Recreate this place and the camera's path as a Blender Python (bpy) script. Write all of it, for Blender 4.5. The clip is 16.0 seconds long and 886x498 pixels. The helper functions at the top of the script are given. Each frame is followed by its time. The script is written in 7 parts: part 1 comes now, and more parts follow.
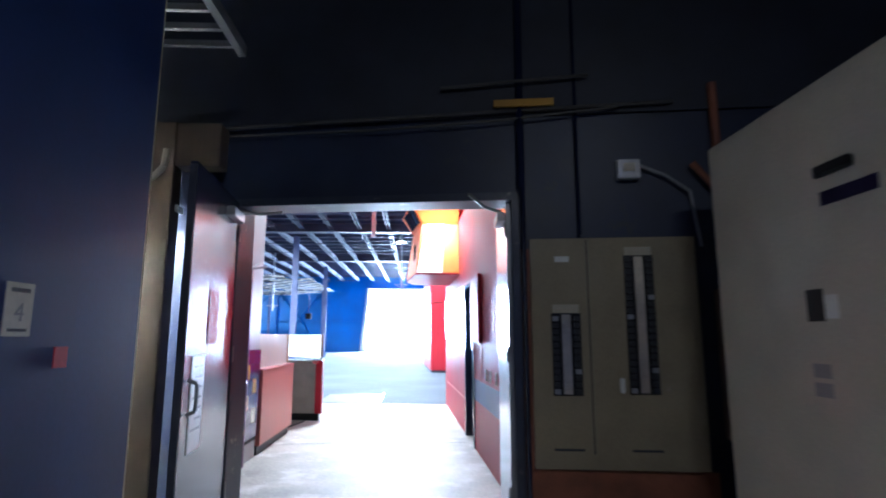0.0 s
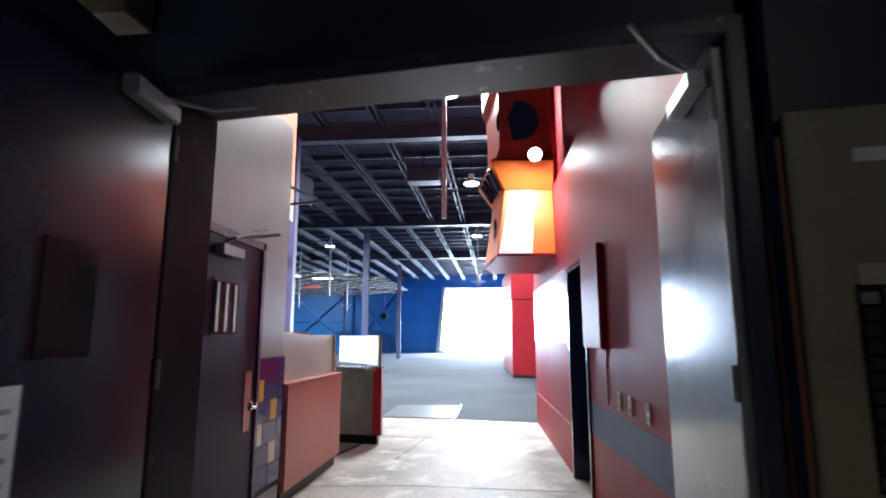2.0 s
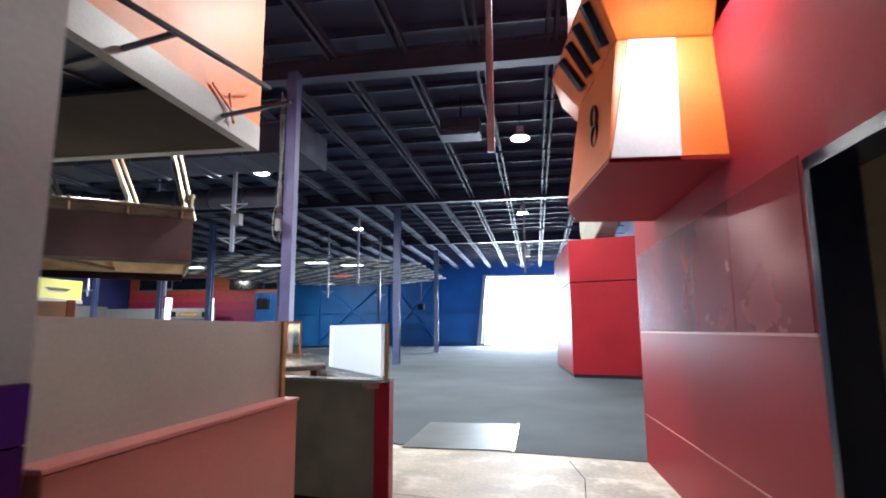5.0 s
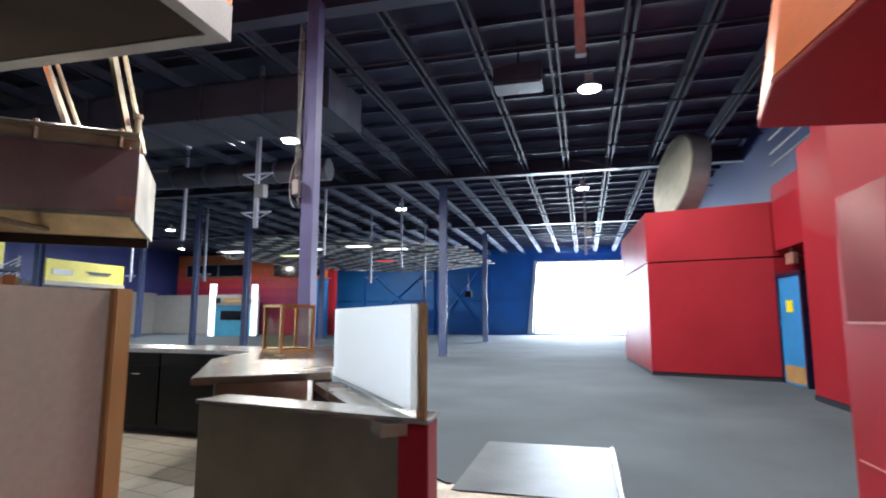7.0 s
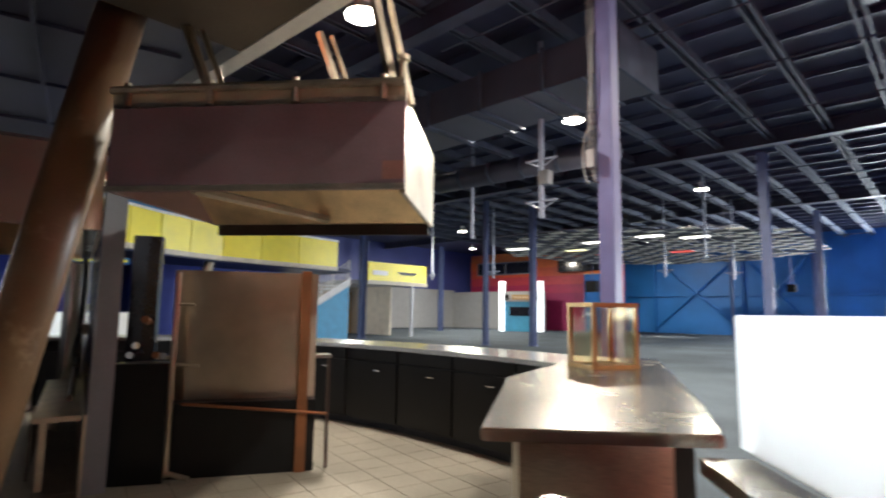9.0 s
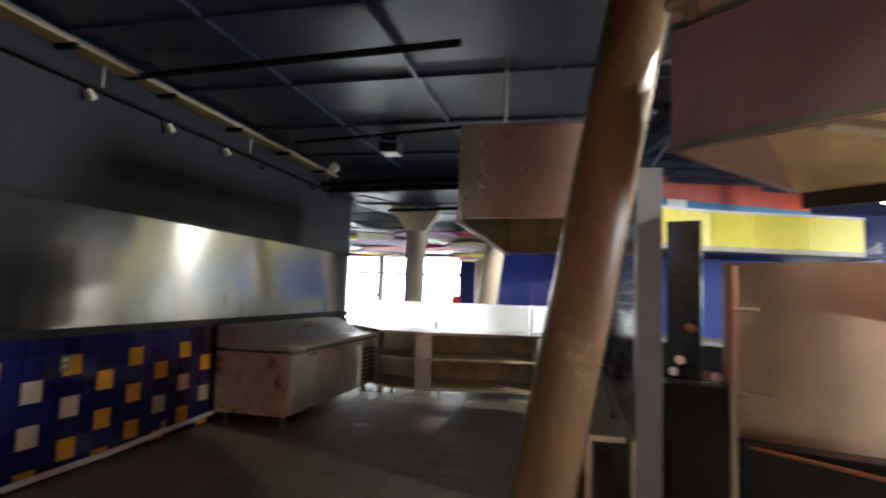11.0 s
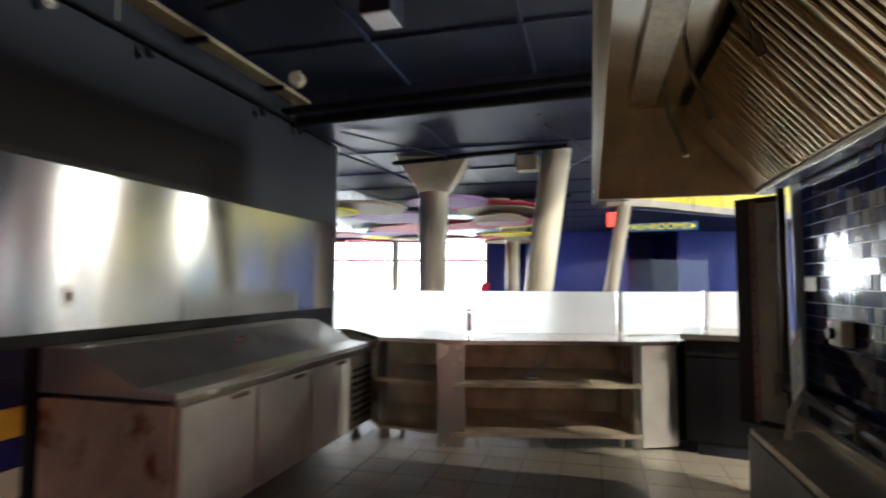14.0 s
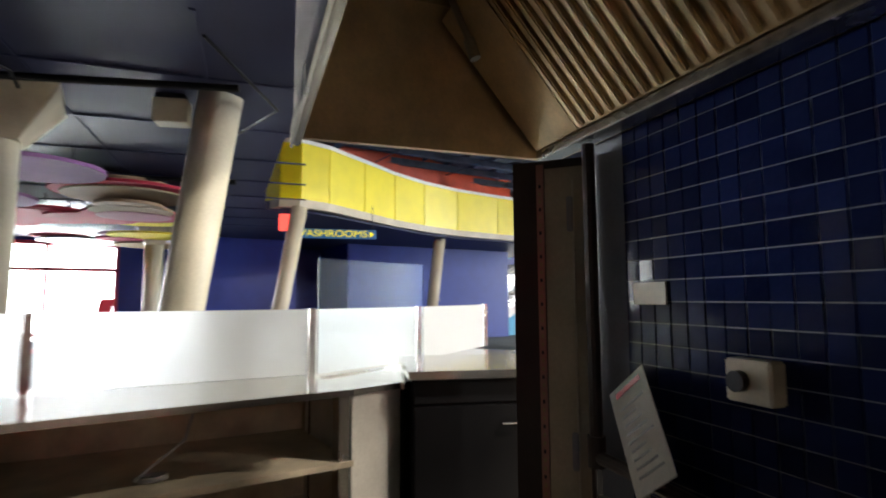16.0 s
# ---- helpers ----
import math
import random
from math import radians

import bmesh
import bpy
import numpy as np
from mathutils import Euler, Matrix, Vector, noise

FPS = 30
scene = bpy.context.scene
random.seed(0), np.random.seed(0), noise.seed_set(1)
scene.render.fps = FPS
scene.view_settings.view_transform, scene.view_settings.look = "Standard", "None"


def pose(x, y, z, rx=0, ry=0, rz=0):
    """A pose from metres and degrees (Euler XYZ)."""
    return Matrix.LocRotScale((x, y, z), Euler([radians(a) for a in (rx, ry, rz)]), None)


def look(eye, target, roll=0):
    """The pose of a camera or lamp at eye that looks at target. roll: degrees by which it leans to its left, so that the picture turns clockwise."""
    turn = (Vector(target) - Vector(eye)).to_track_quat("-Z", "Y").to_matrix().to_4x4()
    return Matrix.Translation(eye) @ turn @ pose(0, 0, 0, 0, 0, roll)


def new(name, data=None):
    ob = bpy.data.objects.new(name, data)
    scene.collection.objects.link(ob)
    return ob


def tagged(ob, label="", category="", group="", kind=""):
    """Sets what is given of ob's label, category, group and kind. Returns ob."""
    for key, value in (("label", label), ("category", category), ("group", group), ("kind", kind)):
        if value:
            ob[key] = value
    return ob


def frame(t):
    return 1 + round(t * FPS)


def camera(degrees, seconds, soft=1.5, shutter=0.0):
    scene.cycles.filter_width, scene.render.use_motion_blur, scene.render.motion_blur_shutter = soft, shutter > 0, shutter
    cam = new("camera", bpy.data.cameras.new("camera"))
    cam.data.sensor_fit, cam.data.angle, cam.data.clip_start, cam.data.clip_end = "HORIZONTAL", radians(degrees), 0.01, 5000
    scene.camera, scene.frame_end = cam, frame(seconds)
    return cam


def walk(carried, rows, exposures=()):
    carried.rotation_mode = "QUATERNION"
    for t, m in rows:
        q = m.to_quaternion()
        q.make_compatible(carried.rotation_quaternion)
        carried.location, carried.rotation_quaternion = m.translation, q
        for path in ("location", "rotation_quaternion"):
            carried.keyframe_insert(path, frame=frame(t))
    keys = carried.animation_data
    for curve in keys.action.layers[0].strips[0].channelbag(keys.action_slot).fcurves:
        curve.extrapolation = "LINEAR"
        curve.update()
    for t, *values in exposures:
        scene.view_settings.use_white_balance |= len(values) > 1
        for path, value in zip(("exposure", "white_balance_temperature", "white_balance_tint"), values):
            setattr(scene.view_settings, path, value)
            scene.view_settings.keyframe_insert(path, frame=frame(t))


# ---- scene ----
cam = camera(78.5, 16.0, soft=1.9, shutter=0.5)
PATH = [
    (0, (-0.332, -0.051, 1.376), (-0.243, 1.921, 1.697), -0.1),
    (0.5, (-0.324, 0.481, 1.407), (-0.407, 2.453, 1.734), 0.1),
    (1, (-0.308, 1.014, 1.376), (-0.457, 2.981, 1.708), -0.2),
    (1.5, (-0.371, 1.565, 1.386), (-0.548, 3.529, 1.717), -0.0),
    (2, (-0.418, 2.091, 1.392), (-0.607, 4.056, 1.715), 0.0),
    (2.5, (-0.531, 2.621, 1.37), (-0.752, 4.584, 1.685), 0.0),
    (3, (-0.629, 3.117, 1.386), (-0.863, 5.081, 1.682), 0.1),
    (3.5, (-0.716, 3.637, 1.36), (-0.985, 5.597, 1.652), 0.1),
    (4, (-0.791, 4.208, 1.397), (-1.082, 6.166, 1.687), 0.0),
    (4.2, (-0.795, 4.433, 1.368), (-1.092, 6.387, 1.67), -0.2),
    (6.3, (-1.183, 6.827, 1.385), (-1.564, 8.772, 1.654), 0.3),
    (6.5, (-1.257, 7.012, 1.382), (-1.647, 8.956, 1.648), 0.2),
    (7, (-1.385, 7.447, 1.367), (-1.883, 9.368, 1.62), 0.1),
    (7.5, (-1.571, 7.885, 1.396), (-2.222, 9.761, 1.638), 0.3),
    (8, (-1.74, 8.22, 1.386), (-2.623, 9.999, 1.621), 0.1),
    (8.5, (-2.044, 8.46, 1.397), (-3.203, 10.073, 1.623), 0.6),
    (9, (-2.34, 8.658, 1.417), (-3.712, 10.095, 1.648), 0.8),
    (9.5, (-2.715, 8.72, 1.387), (-4.35, 9.847, 1.623), 0.9),
    (10, (-3.058, 8.743, 1.484), (-4.912, 9.467, 1.684), 1.6),
    (10.2, (-3.168, 8.768, 1.496), (-5.069, 9.356, 1.691), 1.6),
    (12.3, (-4.972, 8.419, 1.474), (-6.846, 7.731, 1.586), 1.0),
    (12.5, (-5.189, 8.41, 1.465), (-7.062, 7.718, 1.584), 0.7),
    (13, (-5.757, 8.415, 1.434), (-7.641, 7.753, 1.552), 0.5),
    (13.5, (-6.271, 8.465, 1.443), (-8.197, 7.94, 1.553), 0.3),
    (14, (-6.798, 8.495, 1.414), (-8.792, 8.4, 1.54), 0.2),
    (14.5, (-7.3, 8.541, 1.418), (-9.284, 8.745, 1.569), 0.4),
    (15, (-7.829, 8.735, 1.394), (-9.769, 9.191, 1.571), 0.2),
    (15.5, (-8.296, 8.773, 1.377), (-10.127, 9.556, 1.559), 0.2),
    (16, (-8.806, 8.816, 1.401), (-10.493, 9.875, 1.582), -0.3),
]
walk(cam, [(t, look(eye, target, roll)) for t, eye, target, roll in PATH], [(0.0, 1.4, 4850, 10), (1.0, 0.95, 5150, 10), (2.0, 0.4, 5500, 10), (3.0, 0.0, 5650, 10), (4.2, -0.03, 5800, 10), (7.5, -0.12, 5950, 10), (9.0, 0.1, 6450, 10), (10.2, 0.45, 6500, 10), (12.3, 1.05, 6450, 10), (14.5, 0.9, 6500, 10), (16.0, 0.8, 6600, 10)])

# ---- light ----
world = bpy.data.worlds.new("world")
scene.world = world
world.use_nodes = True
wn = world.node_tree
sky = wn.nodes.new("ShaderNodeTexSky")
sky.sky_type, sky.sun_disc = "NISHITA", False
sky.sun_elevation, sky.sun_rotation = radians(38), radians(300)
wn.links.new(sky.outputs[0], wn.nodes["Background"].inputs[0])
wn.nodes["Background"].inputs[1].default_value = 0.12


def area_lamp(name, m, sx, sy, power, color=(1, 1, 1), spread=180):
    d = bpy.data.lights.new(name, "AREA")
    d.shape, d.size, d.size_y, d.energy, d.color, d.spread = "RECTANGLE", sx, sy, power, color, radians(spread)
    ob = new(name, d)
    ob.matrix_world = m
    return ob


def disc_lamp(name, m, size, power, color=(1, 1, 1)):
    d = bpy.data.lights.new(name, "AREA")
    d.shape, d.size, d.energy, d.color = "DISK", size, power, color
    ob = new(name, d)
    ob.matrix_world = m
    return ob


sun = bpy.data.lights.new("sun", "SUN")
sun.energy, sun.angle, sun.color = 3.0, radians(0.5), (1, 0.95, 0.88)
new("sun", sun).matrix_world = look((-60, 40, 50), (-10, 10, 0))
scene.view_settings.exposure = 0.0

area_lamp("north_daylight", look((-1.9, 53.4, 2.95), (-2.4, 40, 1.6)), 6.6, 5.4, 9000, (0.86, 0.94, 1))
area_lamp("west_daylight", look((-27.5, 5.75, 1.6), (-15, 7.0, -0.8)), 6.7, 2.7, 380, (0.92, 0.97, 1), spread=100)


# ---- materials ----
def mat(name, color, rough=0.6, metal=0.0, vary=0.12, grain=0.06, scale=3.0, fine=60.0, bump=0.08, stretch=None, spec=0.5, stain=None, emit=None, coat=0.0, piece=0.0, brushed=0.0):
    m = bpy.data.materials.new(name)
    m.use_nodes = True
    n, l = m.node_tree.nodes, m.node_tree.links
    b = n["Principled BSDF"]
    tc, mp = n.new("ShaderNodeTexCoord"), n.new("ShaderNodeMapping")
    l.new(tc.outputs["Object"], mp.inputs[0])
    if stretch:
        mp.inputs["Scale"].default_value = stretch
    big, small = n.new("ShaderNodeTexNoise"), n.new("ShaderNodeTexNoise")
    big.inputs["Scale"].default_value, big.inputs["Detail"].default_value = scale, 5
    small.inputs["Scale"].default_value, small.inputs["Detail"].default_value = fine, 4
    l.new(tc.outputs["Object"], big.inputs[0])
    l.new(mp.outputs[0], small.inputs[0])
    r1, r2 = n.new("ShaderNodeMapRange"), n.new("ShaderNodeMapRange")
    r1.inputs[1].default_value, r1.inputs[2].default_value = 0.3, 0.7
    r1.inputs[3].default_value, r1.inputs[4].default_value = 1 - vary, 1 + vary
    r2.inputs[1].default_value, r2.inputs[2].default_value = 0.3, 0.7
    r2.inputs[3].default_value, r2.inputs[4].default_value = 1 - grain, 1 + grain
    l.new(big.outputs[0], r1.inputs[0])
    l.new(small.outputs[0], r2.inputs[0])
    mul = n.new("ShaderNodeMath")
    mul.operation = "MULTIPLY"
    l.new(r1.outputs[0], mul.inputs[0])
    l.new(r2.outputs[0], mul.inputs[1])
    fac = mul.outputs[0]
    if piece:
        oi, r3, m3 = n.new("ShaderNodeObjectInfo"), n.new("ShaderNodeMapRange"), n.new("ShaderNodeMath")
        r3.inputs[3].default_value, r3.inputs[4].default_value = 1 - piece, 1 + piece
        m3.operation = "MULTIPLY"
        l.new(oi.outputs["Random"], r3.inputs[0])
        l.new(r3.outputs[0], m3.inputs[0])
        l.new(fac, m3.inputs[1])
        fac = m3.outputs[0]
    sc = n.new("ShaderNodeVectorMath")
    sc.operation = "SCALE"
    sc.inputs[0].default_value = color[:3]
    l.new(fac, sc.inputs["Scale"])
    col = sc.outputs[0]
    if stain:
        sn, sr, mx = n.new("ShaderNodeTexNoise"), n.new("ShaderNodeMapRange"), n.new("ShaderNodeMix")
        sn.inputs["Scale"].default_value, sn.inputs["Detail"].default_value = stain[1], 7
        sn.inputs["Roughness"].default_value = 0.65
        l.new(tc.outputs["Object"], sn.inputs[0])
        sr.inputs[1].default_value, sr.inputs[2].default_value = stain[2], stain[2] + 0.12
        l.new(sn.outputs[0], sr.inputs[0])
        mx.data_type = "RGBA"
        l.new(sr.outputs[0], mx.inputs[0])
        l.new(col, mx.inputs[6])
        mx.inputs[7].default_value = (*stain[0], 1)
        col = mx.outputs[2]
    l.new(col, b.inputs["Base Color"])
    b.inputs["Roughness"].default_value, b.inputs["Metallic"].default_value = rough, metal
    rr = n.new("ShaderNodeMapRange")
    rr.inputs[1].default_value, rr.inputs[2].default_value = 0.3, 0.7
    rr.inputs[3].default_value, rr.inputs[4].default_value = max(0.02, rough * 0.92), min(1, rough * 1.08)
    l.new(big.outputs[0], rr.inputs[0])
    l.new(rr.outputs[0], b.inputs["Roughness"])
    b.inputs["Specular IOR Level"].default_value = spec
    b.inputs["Coat Weight"].default_value = coat
    if brushed:
        tg = n.new("ShaderNodeTangent")
        tg.direction_type, tg.axis = "RADIAL", "Z"
        b.inputs["Anisotropic"].default_value, b.inputs["Anisotropic Rotation"].default_value = brushed, 0.25
        l.new(tg.outputs[0], b.inputs["Tangent"])
    if bump:
        bp = n.new("ShaderNodeBump")
        bp.inputs["Strength"].default_value, bp.inputs["Distance"].default_value = bump, 0.004
        l.new(small.outputs[0], bp.inputs["Height"])
        l.new(bp.outputs[0], b.inputs["Normal"])
    if emit:
        b.inputs["Emission Color"].default_value = (*emit[0], 1)
        b.inputs["Emission Strength"].default_value = emit[1]
    return m


def glow(name, color, strength):
    m = bpy.data.materials.new(name)
    m.use_nodes = True
    b = m.node_tree.nodes["Principled BSDF"]
    b.inputs["Base Color"].default_value = (*color, 1)
    b.inputs["Emission Color"].default_value, b.inputs["Emission Strength"].default_value = (*color, 1), strength
    return m


def glass(name, color, rough, trans=1.0, alpha=1.0):
    m = bpy.data.materials.new(name)
    m.use_nodes = True
    b = m.node_tree.nodes["Principled BSDF"]
    b.inputs["Base Color"].default_value = (*color, 1)
    b.inputs["Roughness"].default_value, b.inputs["Transmission Weight"].default_value = rough, trans
    b.inputs["IOR"].default_value = 1.3
    return m


M_CONCRETE = mat("worn_concrete", (0.40, 0.37, 0.32), 0.62, vary=0.3, grain=0.18, scale=1.6, fine=25, bump=0.2, stain=((0.62, 0.60, 0.56), 2.3, 0.52))
M_CARPET = mat("grey_carpet", (0.080, 0.099, 0.117), 0.95, vary=0.25, grain=0.35, scale=0.5, fine=220, bump=0.5, spec=0.15)
M_KFLOOR = mat("quarry_tile", (0.20, 0.175, 0.14), 0.5, vary=0.25, grain=0.15, scale=0.9, fine=40, bump=0.1, piece=0.12)
M_BLUEWALL = mat("navy_paint", (0.018, 0.038, 0.15), 0.52, vary=0.2, scale=2)
# Darker copy of the navy wall paint: shade put into the colour, plus grey blotches.
M_NAVYSHADED = mat("shaded_blotchy_navy_paint", (0.010, 0.016, 0.044), 0.45, vary=0.3, scale=2, stain=((0.03, 0.03, 0.035), 4.0, 0.6))
M_HALLBLUE = mat("bright_blue_wall_paint", (0.015, 0.15, 0.46), 0.5, vary=0.15, scale=0.6)
M_RED = mat("crimson_wall_paint", (0.30, 0.016, 0.027), 0.46, spec=0.15, vary=0.10, scale=1.1, fine=35, bump=0.05)
M_GLOSSRED = mat("rubbed_glossy_red_laminate", (0.28, 0.035, 0.042), 0.26, metal=0.25, vary=0.08, scale=1.5, fine=2.4, stretch=(1, 1, 0.06), bump=0, brushed=0.9)
M_POSTWOOD = mat("dark_timber", (0.075, 0.052, 0.036), 0.6, vary=0.3, fine=40, stretch=(1, 1, 0.1))
M_SWITCHRUST = mat("rusty_switch_enamel", (0.10, 0.055, 0.035), 0.5, vary=0.35, scale=5, stain=((0.035, 0.028, 0.025), 6.0, 0.5))
M_UPPERBLUE = mat("upper_blue_wall_paint", (0.03, 0.20, 0.42), 0.5, vary=0.15)
M_GREYPIPE = mat("dusty_dark_pipe", (0.07, 0.065, 0.06), 0.5, metal=0.3, vary=0.3)
M_ORANGE = mat("orange_paint", (0.72, 0.155, 0.02), 0.42, vary=0.1)
M_WHITEWALL = mat("pale_grey_wall_paint", (0.36, 0.37, 0.38), 0.38, vary=0.06, fine=40, bump=0.06)
M_PURPLE = mat("dark_purple_paint", (0.015, 0.009, 0.042), 0.36, vary=0.12, scale=2, spec=0.15)
M_DOORBLUE = mat("dark_navy_door_paint", (0.010, 0.014, 0.042), 0.2, vary=0.2, scale=3)
M_BLACK = mat("black_laminate", (0.007, 0.007, 0.008), 0.4, vary=0.2, spec=0.25)
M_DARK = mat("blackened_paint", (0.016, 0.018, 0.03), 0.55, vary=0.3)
M_STEEL = mat("brushed_steel", (0.60, 0.58, 0.54), 0.26, metal=1.0, vary=0.10, grain=0.10, fine=30, stretch=(1, 1, 30), bump=0.04)
M_STEELD = mat("grimy_steel", (0.52, 0.46, 0.37), 0.36, metal=1.0, vary=0.28, grain=0.15, scale=3, fine=25, stretch=(1, 1, 12), bump=0.06)
M_ROOF = mat("dark_blue_deck_paint", (0.042, 0.048, 0.105), 0.6, vary=0.3, scale=0.8)
M_JOIST = mat("grey_blue_joist_paint", (0.075, 0.09, 0.13), 0.65, spec=0.15, vary=0.25, scale=2)
M_COLUMN = mat("periwinkle_column_paint", (0.11, 0.11, 0.25), 0.45, vary=0.15)
M_CEIL = mat("glossy_navy_ceiling_panel", (0.042, 0.052, 0.098), 0.34, spec=0.45, vary=0.3, scale=1.2)
M_CEILWEST = mat("violet_grey_ceiling_panel", (0.04, 0.045, 0.095), 0.55, spec=0.2, vary=0.25, scale=1.0)
M_COUNTER = mat("steel_counter", (0.62, 0.61, 0.58), 0.22, metal=1.0, vary=0.12, grain=0.08, fine=30, stretch=(20, 1, 1), bump=0.03)
M_FROST = glass("frosted_acrylic", (0.78, 0.80, 0.80), 0.75, 0.75)
M_CLEAR = glass("clear_glass", (0.96, 0.98, 0.98), 0.02)
M_DAY = glow("daylight_backdrop", (0.95, 0.98, 1.0), 9.0)
M_LAMP = glow("lamp_glow", (1.0, 0.93, 0.8), 22.0)
M_YELLOW = mat("yellow_panel", (0.85, 0.72, 0.01), 0.4, vary=0.05)
M_BEIGE = mat("aged_beige_plaster", (0.44, 0.38, 0.27), 0.55, vary=0.2, scale=3)
M_PANEL = mat("olive_grey_enamel", (0.27, 0.225, 0.14), 0.5, vary=0.15, scale=3)
M_MUSTARD = mat("wood_edge", (0.42, 0.25, 0.10), 0.5, vary=0.2, fine=40, stretch=(1, 1, 0.1))
M_NAVYTILE = mat("glazed_navy_tile", (0.012, 0.014, 0.10), 0.10, vary=0.15, bump=0.02, piece=0.25)
M_AMBERTILE = mat("glazed_amber_tile", (0.72, 0.38, 0.045), 0.14, vary=0.1, bump=0.02, piece=0.18)
M_CREAMTILE = mat("glazed_cream_tile", (0.66, 0.60, 0.46), 0.14, vary=0.1, bump=0.02, piece=0.1)
M_GROUT = mat("dark_grout", (0.03, 0.03, 0.035), 0.8)
M_PALEGROUT = mat("grey_grout", (0.16, 0.17, 0.20), 0.6)
M_STEELP = mat("worn_plate_steel", (0.10, 0.115, 0.13), 0.5, metal=0.35, vary=0.3, grain=0.15, scale=3, bump=0.08)
M_HALLNAVY = mat("hall_navy_paint", (0.014, 0.04, 0.17), 0.5, vary=0.2, scale=0.6)
M_HALLPURPLE = mat("violet_blue_paint", (0.065, 0.085, 0.30), 0.5, vary=0.15, scale=0.5)
M_PINK = mat("faded_pink_paint", (0.55, 0.19, 0.17), 0.45, vary=0.15)
M_FADEDRED = mat("faded_brick_red_laminate", (0.44, 0.13, 0.10), 0.38, vary=0.12, scale=1.5)
M_CREAM = mat("cream_wall_paint", (0.68, 0.62, 0.50), 0.6, vary=0.1, stain=((0.42, 0.36, 0.27), 2.0, 0.6))
M_FRAME = mat("worn_frame_paint", (0.03, 0.035, 0.06), 0.35, vary=0.3, stain=((0.35, 0.33, 0.28), 7.0, 0.62))
M_FRAMEP = mat("worn_purple_frame_paint", (0.09, 0.03, 0.11), 0.35, vary=0.3, stain=((0.45, 0.30, 0.16), 9.0, 0.56))
M_DARKWALL = mat("charcoal_wall_paint", (0.017, 0.018, 0.021), 0.55, spec=0.2, vary=0.2, scale=1.0)
M_STEELSHEET = mat("dented_steel_sheet", (0.55, 0.56, 0.55), 0.16, metal=1.0, vary=0.1, grain=0.05, scale=0.9, fine=2.2, stretch=(1, 1, 0.06), bump=0, brushed=0.95)
M_BLUEWEST = mat("deep_blue_paint", (0.012, 0.035, 0.25), 0.45, vary=0.12)
M_REDFRAME = mat("red_enamel", (0.55, 0.03, 0.05), 0.4, vary=0.1)
M_GREYMETAL = mat("grey_metal", (0.30, 0.30, 0.31), 0.42, metal=0.6, vary=0.15)
M_CHROME = mat("chrome", (0.75, 0.75, 0.76), 0.12, metal=1.0, vary=0.04)
M_WHITEPLATE = mat("white_plastic", (0.72, 0.72, 0.70), 0.45, vary=0.07)
M_DARKGLASS = mat("dark_glass", (0.012, 0.013, 0.018), 0.12, vary=0.1, bump=0)
M_GLOSSNAVY = mat("glossy_navy_grey_paint", (0.08, 0.095, 0.13), 0.18, vary=0.12, scale=2)
M_PINKPLATE = mat("pinkish_bare_metal", (0.45, 0.24, 0.20), 0.35, metal=0.5, vary=0.2)
M_PURPLETILE = mat("glazed_purple_tile", (0.035, 0.012, 0.13), 0.12, vary=0.15, bump=0.02, piece=0.3)
M_IVORY = mat("ivory_plastic", (0.66, 0.58, 0.42), 0.45, vary=0.08)
M_IVORYOLD = mat("aged_ivory_enamel", (0.50, 0.45, 0.34), 0.5, vary=0.15, scale=5)
M_PALESTRIPE = mat("pale_grey_stripe_paint", (0.60, 0.58, 0.62), 0.45, vary=0.08)
M_TOWERRED = mat("orange_red_paint", (0.55, 0.065, 0.025), 0.42, vary=0.15, scale=2)
M_SPOT = glow("floodlight_glow", (1.0, 0.97, 0.9), 40.0)
M_FROSTGREY = mat("grey_frosted_acrylic", (0.42, 0.41, 0.37), 0.38, vary=0.14, scale=1.2)
M_STEELDARK = mat("dark_brushed_steel", (0.40, 0.37, 0.32), 0.3, metal=1.0, vary=0.2, fine=2.6, stretch=(1, 1, 0.1), bump=0, brushed=0.95)
M_BRASS = mat("aged_brass", (0.42, 0.28, 0.13), 0.35, metal=0.8, vary=0.15)
M_AMBERGLASS = glass("amber_tinted_glass", (0.95, 0.90, 0.72), 0.05)
M_BLUEGLASS = glass("bluish_clear_glass", (0.90, 0.96, 1.0), 0.03)
M_BLACKGLOSS = mat("black_gloss_laminate", (0.006, 0.006, 0.007), 0.3, vary=0.2, spec=0.25)
M_STEELTOP = mat("scratched_steel_top", (0.44, 0.41, 0.36), 0.26, metal=1.0, vary=0.15, grain=0.1, fine=25, stretch=(12, 1, 1), bump=0.05)
M_STEELDOOR = mat("pale_steel_door", (0.74, 0.72, 0.67), 0.36, metal=0.45, vary=0.15, fine=30, stretch=(1, 1, 14), bump=0, brushed=0.8)
M_RUSTSTEEL = mat("rust_stained_steel", (0.60, 0.53, 0.44), 0.42, metal=0.3, vary=0.25, stain=((0.22, 0.07, 0.03), 4.5, 0.56))
M_SHELF = mat("worn_shelf_steel", (0.50, 0.42, 0.31), 0.38, metal=0.45, vary=0.3, scale=4, fine=20, stretch=(1, 8, 1))
M_STEELPALE = mat("pale_dull_steel", (0.62, 0.61, 0.58), 0.35, metal=0.8, vary=0.15)
M_BLUETILE = mat("glazed_blue_black_tile", (0.008, 0.013, 0.050), 0.09, vary=0.2, bump=0.03, piece=0.35, spec=0.1)
M_STEELHOOD = mat("hood_steel", (0.52, 0.48, 0.42), 0.24, metal=1.0, vary=0.18, scale=1.5, fine=25, stretch=(16, 1, 1), bump=0, brushed=0.8)
